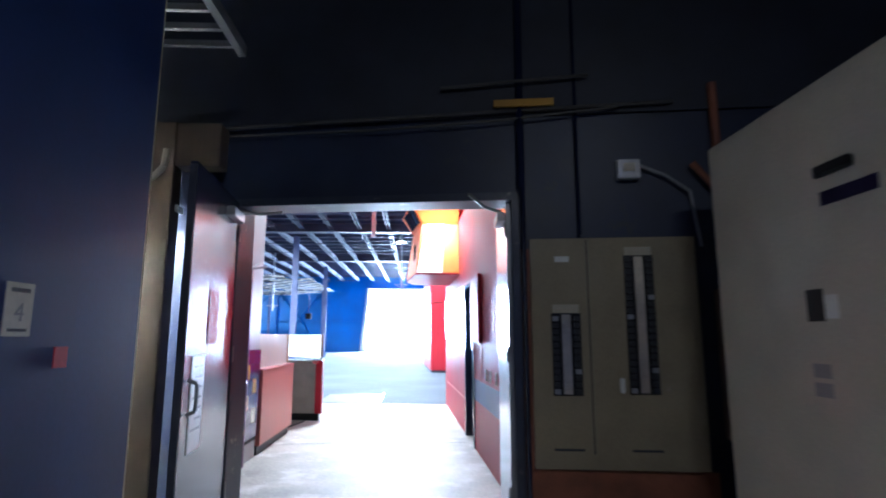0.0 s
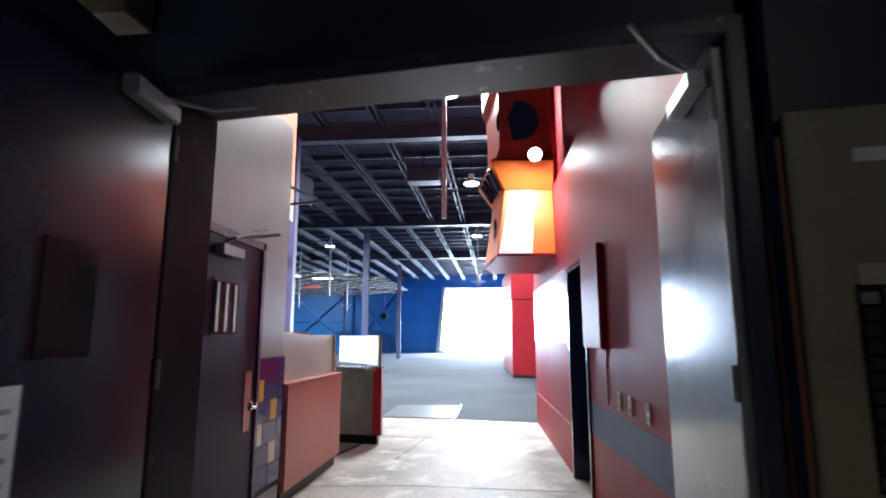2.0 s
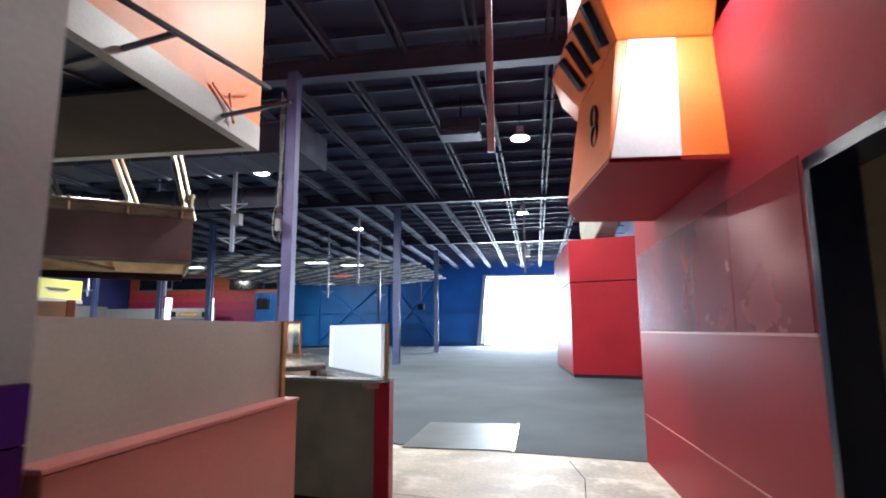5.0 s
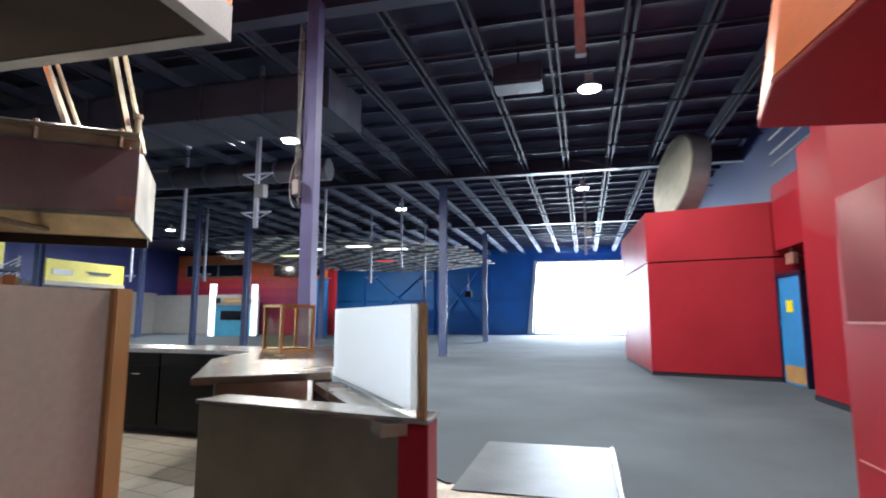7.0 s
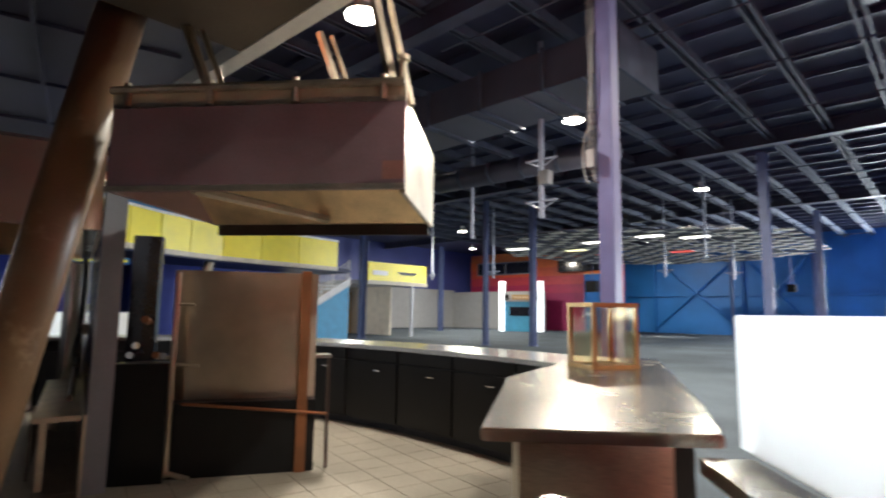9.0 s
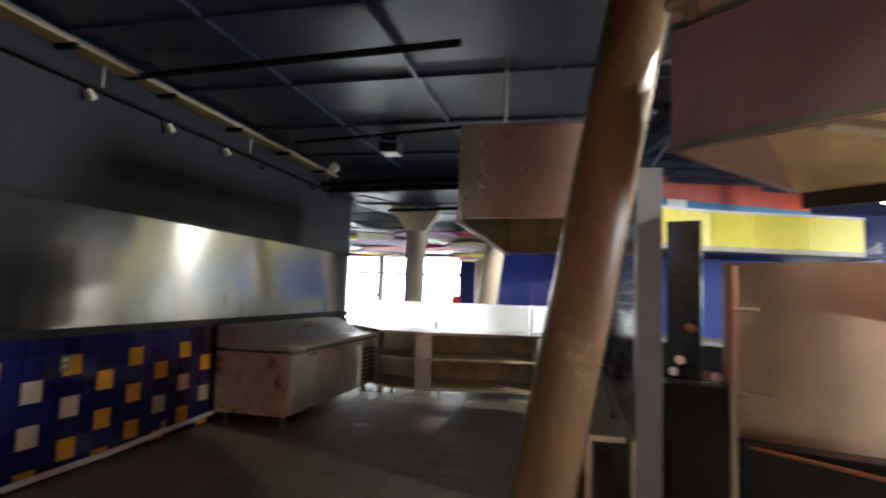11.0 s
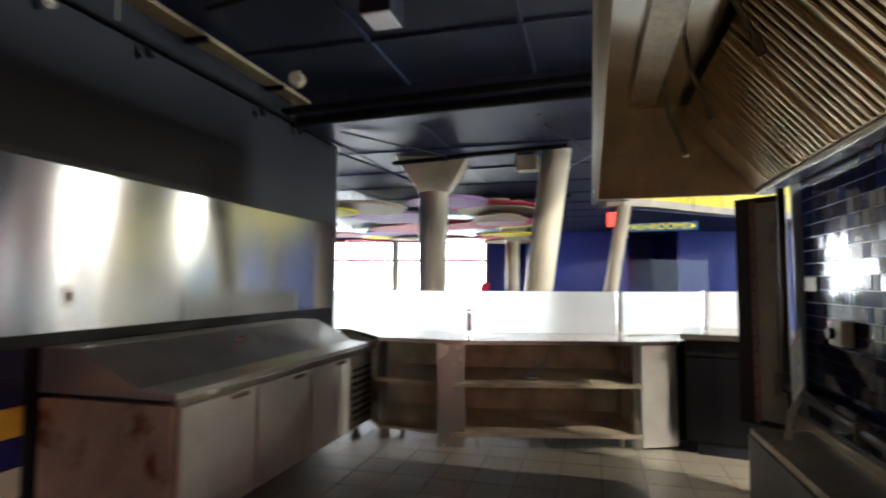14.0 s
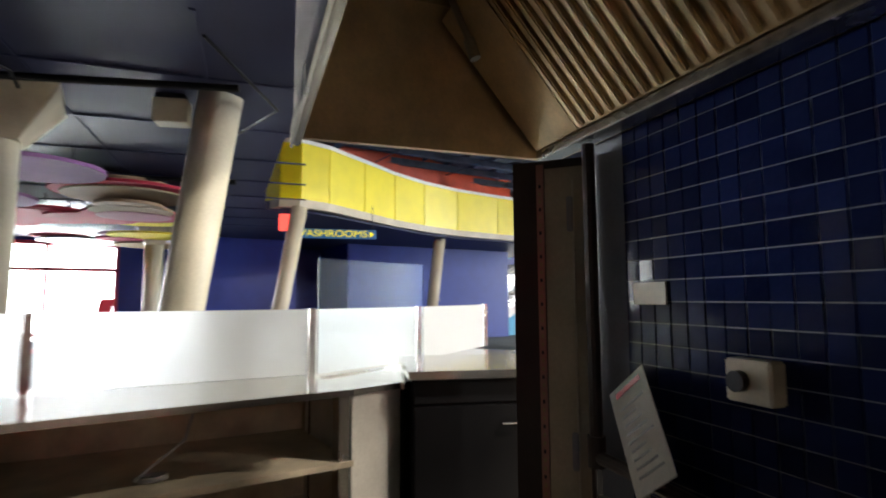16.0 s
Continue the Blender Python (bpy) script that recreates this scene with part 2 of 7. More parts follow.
M_HOODEND = mat("polished_hood_end_steel", (0.60, 0.52, 0.44), 0.28, metal=1.0, vary=0.12, scale=1.2, fine=2.0, stretch=(1, 1, 0.3), bump=0, brushed=0.95)
M_HOODINNER = mat("grease_browned_steel", (0.74, 0.57, 0.35), 0.38, metal=0.6, vary=0.3, scale=3)
M_BAFFLE = mat("brassy_baffle_steel", (0.74, 0.60, 0.40), 0.30, metal=1.0, vary=0.2, scale=4)
M_DARKBROWN = mat("dark_brown_paint", (0.035, 0.022, 0.018), 0.4, vary=0.3, scale=3)
M_PAPER = mat("white_paper", (0.70, 0.68, 0.62), 0.8, vary=0.05)
M_HOODDARK = mat("violet_brown_sheet", (0.30, 0.21, 0.235), 0.34, metal=0.3, vary=0.25, scale=1.5)
M_STEELPANEL = mat("tarnished_steel_panel", (0.50, 0.42, 0.33), 0.3, metal=1.0, vary=0.25, scale=1.5, fine=2.0, stretch=(1, 1, 0.3), bump=0, brushed=0.95)
M_COPPER = mat("brown_copper", (0.24, 0.10, 0.045), 0.4, metal=0.5, vary=0.25)
M_ORANGEP = mat("peeling_orange_paint", (0.72, 0.19, 0.05), 0.5, vary=0.12, stain=((0.60, 0.42, 0.32), 3.0, 0.66))
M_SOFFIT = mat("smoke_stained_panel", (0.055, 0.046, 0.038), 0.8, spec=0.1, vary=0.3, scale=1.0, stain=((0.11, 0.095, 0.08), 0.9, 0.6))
M_TRAY = mat("yellowed_metal", (0.38, 0.30, 0.16), 0.5, vary=0.25)
M_DISCRED = mat("red_disc_paint", (0.372, 0.03, 0.054), 0.85, vary=0.1, spec=0.05)
M_DISCPINK = mat("pink_disc_paint", (0.42, 0.18, 0.216), 0.85, vary=0.1, spec=0.05)
M_DISCTAN = mat("tan_disc_paint", (0.33, 0.228, 0.144), 0.85, vary=0.1, spec=0.05)
M_DISCPURPLE = mat("purple_disc_paint", (0.24, 0.108, 0.252), 0.85, vary=0.1, spec=0.05)
M_DISCYELLOW = mat("yellow_disc_paint", (0.70, 0.58, 0.05), 0.85, vary=0.1, spec=0.05)
M_BEIGEPOST = mat("beige_column_paint", (0.52, 0.47, 0.36), 0.5, vary=0.12, scale=2)
M_BROWNPOST = mat("brown_column_paint", (0.17, 0.10, 0.05), 0.45, vary=0.2, scale=2, stain=((0.30, 0.21, 0.13), 3.0, 0.58))
# Yellow of the letters and arrows, with a weak glow added to the paint.
M_YELLOWTXT = mat("glowing_yellow_letter_paint", (0.80, 0.72, 0.03), 0.5, vary=0.05, emit=((0.8, 0.72, 0.03), 0.35))
M_REDGLOW = glow("red_sign_glow", (0.9, 0.08, 0.06), 1.2)
M_SKYBLUE = mat("sky_blue_paint", (0.06, 0.33, 0.55), 0.5, vary=0.1)
M_SKYDOOR = mat("bright_blue_door_paint", (0.03, 0.26, 0.62), 0.4, vary=0.1)
M_LOBBYGLOW = glow("lobby_daylight", (0.97, 0.98, 1.0), 3.4)
M_GRAD = [mat("facade_magenta", (0.30, 0.02, 0.10), 0.5), mat("facade_crimson", (0.40, 0.025, 0.09), 0.5), mat("facade_red", (0.52, 0.05, 0.07), 0.5), mat("facade_scarlet", (0.60, 0.09, 0.04), 0.5), mat("facade_orange", (0.64, 0.13, 0.03), 0.5), mat("facade_amber", (0.60, 0.16, 0.04), 0.5)]
# White of the booth posts, made to glow by itself.
M_POSTGLOW = glow("lit_post_glow", (0.95, 0.98, 1.0), 1.6)
M_CEILTILE = mat("white_ceiling_tile", (0.62, 0.60, 0.52), 0.8, vary=0.2, scale=0.4)
M_TROFFER = glow("troffer_glow", (1.0, 0.97, 0.88), 4.0)
M_TROFFERY = glow("troffer_warm_glow", (0.95, 0.9, 0.5), 2.0)
M_COLUMN2 = mat("slate_blue_column_paint", (0.11, 0.15, 0.31), 0.45, vary=0.15)
M_LAMPBODY = mat("lamp_aluminium", (0.55, 0.55, 0.53), 0.4, metal=0.7)
M_POLE = mat("pale_blue_grey_pole_paint", (0.32, 0.36, 0.46), 0.45, vary=0.1)
M_DUCT = mat("dark_duct_paint", (0.055, 0.058, 0.085), 0.5, vary=0.25, scale=1.2)
M_BEAM = mat("dark_girder_paint", (0.045, 0.05, 0.09), 0.5, vary=0.25, scale=1.2)
M_FACE = mat("cream_disc_face", (0.55, 0.56, 0.46), 0.5, vary=0.12)
M_RUSTWOOD = mat("rusty_brown_board", (0.24, 0.085, 0.04), 0.6, vary=0.3, scale=4)
M_BREAKER = mat("black_breaker_plastic", (0.02, 0.02, 0.022), 0.4)
M_OFFWHITE = mat("off_white_enamel", (0.52, 0.48, 0.40), 0.5, vary=0.08, stain=((0.36, 0.32, 0.26), 3.0, 0.68))
M_YELLOWOLD = mat("old_yellow_label", (0.50, 0.28, 0.03), 0.6, vary=0.2)
M_TUBE = glow("tube_glow", (1.0, 0.97, 0.9), 14.0)
LAMP_W = 520


# ---- tools ----
def box(bm, x0, x1, y0, y1, z0, z1, m=None):
    vs = bmesh.ops.create_cube(bm, size=1.0)["verts"]
    t = Matrix.Translation(((x0 + x1) / 2, (y0 + y1) / 2, (z0 + z1) / 2)) @ Matrix.Diagonal((abs(x1 - x0), abs(y1 - y0), abs(z1 - z0), 1))
    bmesh.ops.transform(bm, matrix=(m @ t) if m else t, verts=vs)
    return vs


def cyl(bm, a, b, r, r2=None, seg=16):
    a, b = Vector(a), Vector(b)
    vs = bmesh.ops.create_cone(bm, cap_ends=True, segments=seg, radius1=r, radius2=r if r2 is None else r2, depth=(b - a).length)["verts"]
    bmesh.ops.transform(bm, matrix=Matrix.Translation((a + b) / 2) @ (b - a).to_track_quat("Z", "Y").to_matrix().to_4x4(), verts=vs)
    return vs


def prism(bm, pts, z0, z1):
    """An upright prism over a closed outline in plan."""
    lo = [bm.verts.new((x, y, z0)) for x, y in pts]
    hi = [bm.verts.new((x, y, z1)) for x, y in pts]
    n = len(pts)
    bm.faces.new(lo[::-1]), bm.faces.new(hi)
    for i in range(n):
        bm.faces.new((lo[i], lo[(i + 1) % n], hi[(i + 1) % n], hi[i]))
    return lo + hi


def hexa(bm, lower, upper):
    """A solid between two loops of equal length."""
    lo, hi = [bm.verts.new(p) for p in lower], [bm.verts.new(p) for p in upper]
    n = len(lo)
    bm.faces.new(lo[::-1]), bm.faces.new(hi)
    for i in range(n):
        bm.faces.new((lo[i], lo[(i + 1) % n], hi[(i + 1) % n], hi[i]))
    return lo + hi


def pipe(bm, pts, r, seg=8):
    for a, b in zip(pts, pts[1:]):
        cyl(bm, a, b, r, seg=seg)


def part(name, bm, material, parent=None, label="", bevel=0.0, smooth=False):
    bmesh.ops.recalc_face_normals(bm, faces=bm.faces)
    if bevel:
        bmesh.ops.bevel(bm, geom=[e for e in bm.edges if e.calc_face_angle(0) > 0.5], offset=bevel, segments=2, affect="EDGES", clamp_overlap=True)
    if smooth:
        for f in bm.faces:
            f.smooth = len(f.verts) == 4
    me = bpy.data.meshes.new(name)
    bm.to_mesh(me)
    bm.free()
    me.materials.append(material)
    ob = new(name, me)
    if parent:
        ob.parent = parent
    if label:
        ob["label"] = label
    return ob


def thing(name, m=None, label="", category="", group="", kind=""):
    ob = new(name)
    ob.empty_display_size = 0.1
    if m:
        ob.matrix_world = m
    return tagged(ob, label, category, group, kind)


def B(*boxes, m=None):
    bm = bmesh.new()
    for b in boxes:
        box(bm, *b, m=m)
    return bm


def structure(name, bm, material, label, category, bevel=0.0):
    return tagged(part(name, bm, material, bevel=bevel), label, category, kind="structure")


def band(bm, pts, t, z0, z1):
    """A strip of thickness t on the left side of a polyline in plan."""
    n = len(pts)
    off = []
    for i, p in enumerate(pts):
        a, b = Vector(pts[max(i - 1, 0)]), Vector(pts[min(i + 1, n - 1)])
        d = (b - a).normalized()
        off.append((p[0] - d.y * t, p[1] + d.x * t))
    rings = [[bm.verts.new((p[0], p[1], z0)), bm.verts.new((q[0], q[1], z0)), bm.verts.new((q[0], q[1], z1)), bm.verts.new((p[0], p[1], z1))] for p, q in zip(pts, off)]
    for r0, r1 in zip(rings, rings[1:]):
        for k in range(4):
            bm.faces.new((r0[k], r0[(k + 1) % 4], r1[(k + 1) % 4], r1[k]))
    bm.faces.new(rings[0])
    bm.faces.new(rings[-1])
    bmesh.ops.recalc_face_normals(bm, faces=bm.faces[:])


K = pose(-8.88, 5.94, 0, 0, 0, -12.6)  # the kitchen's own axes: x along its back wall, y into the room


DW = pose(-1.75, 4.11, 0, 0, 0, -7.8)  # the wall with the double door, turned a little


def kp(x, y, z=0.0):
    return K @ Vector((x, y, z))


# ---- the setting ----
RW = lambda y: 0.45 - 0.0305 * (y - 5)  # the corridor's red wall leans inwards a little


def floors():
    structure("floor_slab", B((-46, 9, -6, 60, -0.3, -0.012)), M_CONCRETE, "bare concrete slab under the floors", "floor")
    bm = bmesh.new()
    prism(bm, [(-6, -3.2), (3.4, -3.2), (3.4, 4.2), (1.2, 4.2), (0.9, 11.5), (0.2, 11.56), (-2.5, 12.05), (-2.2, 9.3), (-2.4, 8.4), (-2.4, 4.4), (-6, 4.4)], -0.011, 0.0)
    structure("floor_concrete", bm, M_CONCRETE, "worn stained bare concrete floor", "floor")
    bm = bmesh.new()
    prism(bm, [(-2.55, 12.06), (0.2, 11.57), (4.2, 11.5), (4.2, 54), (-44, 54), (-44, 13.3), (-13.4, 13.3), (-11.9, 13.9), (-9, 14.3), (-6.5, 14.3), (-4.4, 13.6)], -0.011, 0.006)
    structure("floor_carpet", bm, M_CARPET, "worn grey-blue carpet of the hall", "carpet")
    structure("floor_west", B((-44, -13.45, -2, 13.3, -0.011, 0.004)), M_CARPET, "dark carpet of the dining area", "carpet")
    bm = bmesh.new()
    prism(bm, [(-2.1, 9.35), (-3, 10.7), (-4.4, 13.5), (-6.5, 14.2), (-9, 14.2), (-11.9, 13.8), (-13.4, 13.2), (-13.4, 4.5), (-2.45, 4.5), (-2.3, 8.4)], -0.011, -0.004)
    structure("floor_kitchen", bm, M_GROUT, "dark grout bed of the kitchen floor", "floor")
    structure("floor_plate", B((-2.46, -1.17, 11.85, 13.62, 0.006, 0.014)), M_STEELP, "worn steel plate let into carpet", "plate", 0.004)
    structure("trim_carpet_edge", B((-1.165, -1.135, 11.8, 13.62, 0.006, 0.02)), M_STEEL, "steel edge strip beside floor plate", "trim")
    bm = bmesh.new()
    random.seed(4)
    for pts in (((-2.2, 10.1), (-1.5, 10.0), (-0.8, 10.12), (-0.1, 10.05), (0.25, 10.1)), ((-1.6, 8.6), (-1.5, 9.3), (-1.42, 10.0)), ((-0.5, 10.1), (-0.45, 10.8), (-0.55, 11.5)), ((-2.1, 7.4), (-1.2, 7.5), (0.3, 7.42))):
        for a, b in zip(pts, pts[1:]):
            d = (Vector(b) - Vector(a)).normalized()
            prism(bm, [(a[0] + d.y * 0.005, a[1] - d.x * 0.005), (b[0] + d.y * 0.005, b[1] - d.x * 0.005), (b[0] - d.y * 0.005, b[1] + d.x * 0.005), (a[0] - d.y * 0.005, a[1] + d.x * 0.005)], 0.0005, 0.0015)
    structure("trim_floor_cracks", bm, M_GROUT, "dark cracks and saw cuts in concrete", "crack")


def hall_shell():
    structure("wall_hall_north", B((-44, -5.3, 53, 53.3, 0, 7.3), (1.75, 4.2, 53, 53.3, 0, 7.3), (-5.3, 1.75, 53, 53.3, 5.95, 7.3)), M_HALLBLUE, "bright blue painted hall wall with braces", "wall")
    bm = B((-5.75, -5.3, 52.6, 53, 0, 0.3))
    hexa(bm, [(-5.95, 52.5, 0), (-5.55, 52.5, 0), (-5.55, 53, 0), (-5.95, 53, 0)], [(-5.3, 52.5, 6.1), (-5.0, 52.5, 6.1), (-5.0, 53, 6.1), (-5.3, 53, 6.1)])
    box(bm, -5.3, 1.75, 52.75, 53, 5.95, 6.1)
    structure("trim_opening", bm, M_WHITEWALL, "slanted pale surround of the bright opening", "trim")
    structure("wall_hall_east", B((3.9, 4.2, 11.5, 53, 0, 7.3)), M_HALLNAVY, "dark blue hall side wall", "wall")
    structure("wall_hall_west", B((-44.3, -44, -2, 53.3, 0, 7.3)), M_HALLPURPLE, "violet-blue hall side wall", "wall")
    structure("wall_hall_south", B((0.4, 4.2, 11.2, 11.5, 0, 7.3)), M_RED, "crimson wall beside the corridor mouth", "wall")
    structure("ceiling_hall", B((-45, 4.4, 4.2, 54, 7.3, 7.5)), M_ROOF, "dark blue-violet roof deck", "ceiling")
    bm = bmesh.new()
    for y0, y1 in ((4.4, 15.1), (15.4, 27.0), (27.3, 38.8), (39.1, 53)):
        for i in range(-20, 6):
            x = -1.85 + 1.44 * i
            if x > 3.8 or x < -30:
                continue
            for dx in (-0.11, 0.05):
                box(bm, x + dx, x + dx + 0.07, y0, y1, 6.74, 6.76)
                box(bm, x + dx, x + dx + 0.012, y0, y1, 6.74, 7.0)
    structure("ceiling_joists", bm, M_JOIST, "grey-blue paired steel joists under the roof", "joist")
    bm = bmesh.new()
    y = 5.0
    while y < 53:
        box(bm, -30, 3.9, y, y + 0.05, 7.15, 7.3)
        y += 1.25
    structure("ceiling_purlins", bm, M_ROOF, "dark purlins across the roof deck", "purlin")
    bm = bmesh.new()
    for y, z in ((15.1, 6.35), (27.05, 6.6), (38.85, 6.75)):
        box(bm, -40, 3.9, y - 0.15, y + 0.15, z, z + 0.025)
        box(bm, -40, 3.9, y - 0.15, y + 0.15, z + 0.45, z + 0.475)
        box(bm, -40, 3.9, y - 0.015, y + 0.015, z, z + 0.475)
    structure("ceiling_beams", bm, M_BEAM, "dark steel girders carrying the joists", "beam")
    bm = bmesh.new()
    for x in (-40, -33.5, -27, -20.5, -14, -9.5):
        box(bm, x - 0.1, x + 0.1, 52.7, 53, 0, 7.3)
    for x0, x1 in ((-33.5, -27), (-14, -9.5), (-20.5, -14)):
        pipe(bm, [(x0, 52.85, 0.3), (x1, 52.85, 6.0)], 0.07)
        pipe(bm, [(x1, 52.8, 0.3), (x0, 52.8, 6.0)], 0.07)
    box(bm, -44, -5.9, 52.8, 52.95, 2.9, 3.05)
    structure("wall_braces", bm, M_HALLBLUE, "blue steel posts and cross braces", "brace")
    structure("backdrop_north", B((-14, 9, 57, 57.1, -1, 10)), M_DAY, "bright daylight outside", "backdrop")
    structure("trim_sill", B((-5.4, 1.75, 52.7, 53.2, 0.005, 0.16)), M_CONCRETE, "low concrete sill of the opening", "sill")


def corridor():
    structure("wall_corridor_west", B((-2.45, -2.25, 4.3, 5.08, 0, 3.29), (-2.45, -2.25, 6.14, 6.71, 0, 3.29), (-2.45, -2.25, 5.08, 6.14, 2.11, 3.29)), M_WHITEWALL, "pale grey satin corridor wall", "wall")
    bm = bmesh.new()
    for y0, y1, z0, z1 in ((4.3, 7.03, 0, 3.3), (7.93, 8.5, 0, 3.3), (8.5, 11.2, 0, 3.3), (11.2, 11.56, 0, 4.6), (7.03, 7.93, 2.11, 3.3)):
        prism(bm, [(RW(y0), y0), (RW(y0) + 0.16, y0), (RW(y1) + 0.16, y1), (RW(y1), y1)], z0, z1)
    structure("wall_corridor_east", bm, M_RED, "glossy crimson painted corridor wall", "wall")
    bm = bmesh.new()
    for y0, y1, z0, z1 in ((4.95, 7.02, 0.6, 0.86),):
        prism(bm, [(RW(y0) - 0.003, y0), (RW(y0) + 0.01, y0), (RW(y1) + 0.01, y1), (RW(y1) - 0.003, y1)], z0, z1)
    structure("trim_navy_band", bm, M_BLUEWALL, "navy band painted along the red wall", "trim")
    bm = bmesh.new()
    for y0, y1, z0, z1 in ((8.0, 11.5, 1.335, 1.35), (8.0, 11.5, 0.49, 0.5), (6.35, 6.36, 0.9, 1.33)):
        prism(bm, [(RW(y0) - 0.006, y0), (RW(y0) + 0.01, y0), (RW(y1) + 0.01, y1), (RW(y1) - 0.006, y1)], z0, z1)
    structure("trim_panel_joints", bm, M_PINK, "pale joints between red wall panels", "trim")
    bm = bmesh.new()
    for y0, y1 in ((8.02, 8.9), (8.91, 9.8), (9.81, 10.7), (10.71, 11.5)):
        prism(bm, [(RW(y0) - 0.005, y0), (RW(y0) + 0.01, y0), (RW(y1) + 0.01, y1), (RW(y1) - 0.005, y1)], 1.353, 2.16)
    structure("trim_gloss_panels", bm, M_GLOSSRED, "shiny rubbed pinkish panels on red wall", "panel")
    bm = bmesh.new()
    prism(bm, [(RW(6.35) - 0.05, 6.30), (RW(6.35), 6.30), (RW(7.0), 6.98), (RW(7.0) - 0.05, 6.98)], 1.31, 2.12)
    structure("trim_door_panel", bm, M_RED, "raised red panel beside the doorway", "panel", 0.008)
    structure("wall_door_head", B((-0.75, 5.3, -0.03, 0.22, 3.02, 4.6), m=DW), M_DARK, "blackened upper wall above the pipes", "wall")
    # Same navy as the side walls, coloured darker to stand for shade.
    structure("wall_door", B((-0.75, 0, 0, 0.22, 0, 3.02), (2.16, 5.3, 0, 0.22, 0, 3.02), (0, 2.16, 0, 0.22, 2.42, 3.02), m=DW), M_NAVYSHADED, "navy wall round the double door, shade in its colour", "wall")
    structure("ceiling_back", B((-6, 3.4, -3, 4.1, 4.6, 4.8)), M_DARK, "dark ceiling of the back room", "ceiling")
    structure("wall_back_south", B((-6, 3.4, -3.2, -3, 0, 4.6)), M_BLUEWALL, "dark wall behind the camera", "wall")
    structure("wall_back_east", B((3.2, 3.4, -3, 4.1, 0, 4.6)), M_BLUEWALL, "dark side wall of the back room", "wall")
    structure("wall_back_west", B((-1.6, -1.41, -3, 2.1, 0, 3.15), (-1.41, -1.385, -3, 1.68, 0, 3.12)), M_BLUEWALL, "scuffed navy wall with a peeling edge", "wall")
    structure("trim_wall_end", B((-1.6, -1.41, 2.1, 2.112, 0, 3.15)), M_BEIGE, "bare plaster end of the navy wall", "trim")
    structure("wall_side_north", B((-6, -2.45, 4.3, 4.42, 0, 4.6)), M_CREAM, "cream wall of the lit side room", "wall")
    structure("wall_side_west", B((-4.5, -4.35, 2.0, 4.3, 0, 4.6)), M_CREAM, "cream wall of the lit side room", "wall")
    structure("wall_store", B((RW(7) + 0.9, RW(7) + 1.0, 6.4, 8.6, 0, 2.6), (RW(7) + 0.16, RW(7) + 0.9, 6.4, 6.5, 0, 2.6), (RW(7) + 0.16, RW(7) + 0.9, 8.5, 8.6, 0, 2.6)), M_CREAM, "beige walls of the store room", "wall")
    structure("ceiling_store", B((RW(7) + 0.16, RW(7) + 1.0, 6.4, 8.6, 2.6, 2.7)), M_BEIGE, "store room ceiling", "ceiling")
    # door frames
    bm = B((0, 0.05, -0.03, 0.24, 0, 2.42), (2.115, 2.165, -0.03, 0.24, 0, 2.42), (0, 2.165, -0.03, 0.24, 2.37, 2.43), m=DW)
    structure("trim_double_frame", bm, M_FRAME, "worn dark steel double door frame", "door frame", 0.004)
    bm = B((-2.26, -2.2, 5.05, 5.1, 0, 2.12), (-2.26, -2.2, 6.1, 6.15, 0, 2.12), (-2.26, -2.2, 5.05, 6.15, 2.06, 2.12))
    structure("trim_purple_frame", bm, M_FRAMEP, "purple steel frame with a bare worn edge", "door frame", 0.004)
    bm = bmesh.new()
    for y0, y1, z0, z1 in ((7.0, 7.06, 0, 2.12), (7.9, 7.96, 0, 2.12), (7.0, 7.96, 2.06, 2.12)):
        prism(bm, [(RW(y0) - 0.02, y0), (RW(y0) + 0.18, y0), (RW(y1) + 0.18, y1), (RW(y1) - 0.02, y1)], z0, z1)
    structure("trim_store_frame", bm, M_DOORBLUE, "navy frame of the open doorway", "door frame", 0.003)


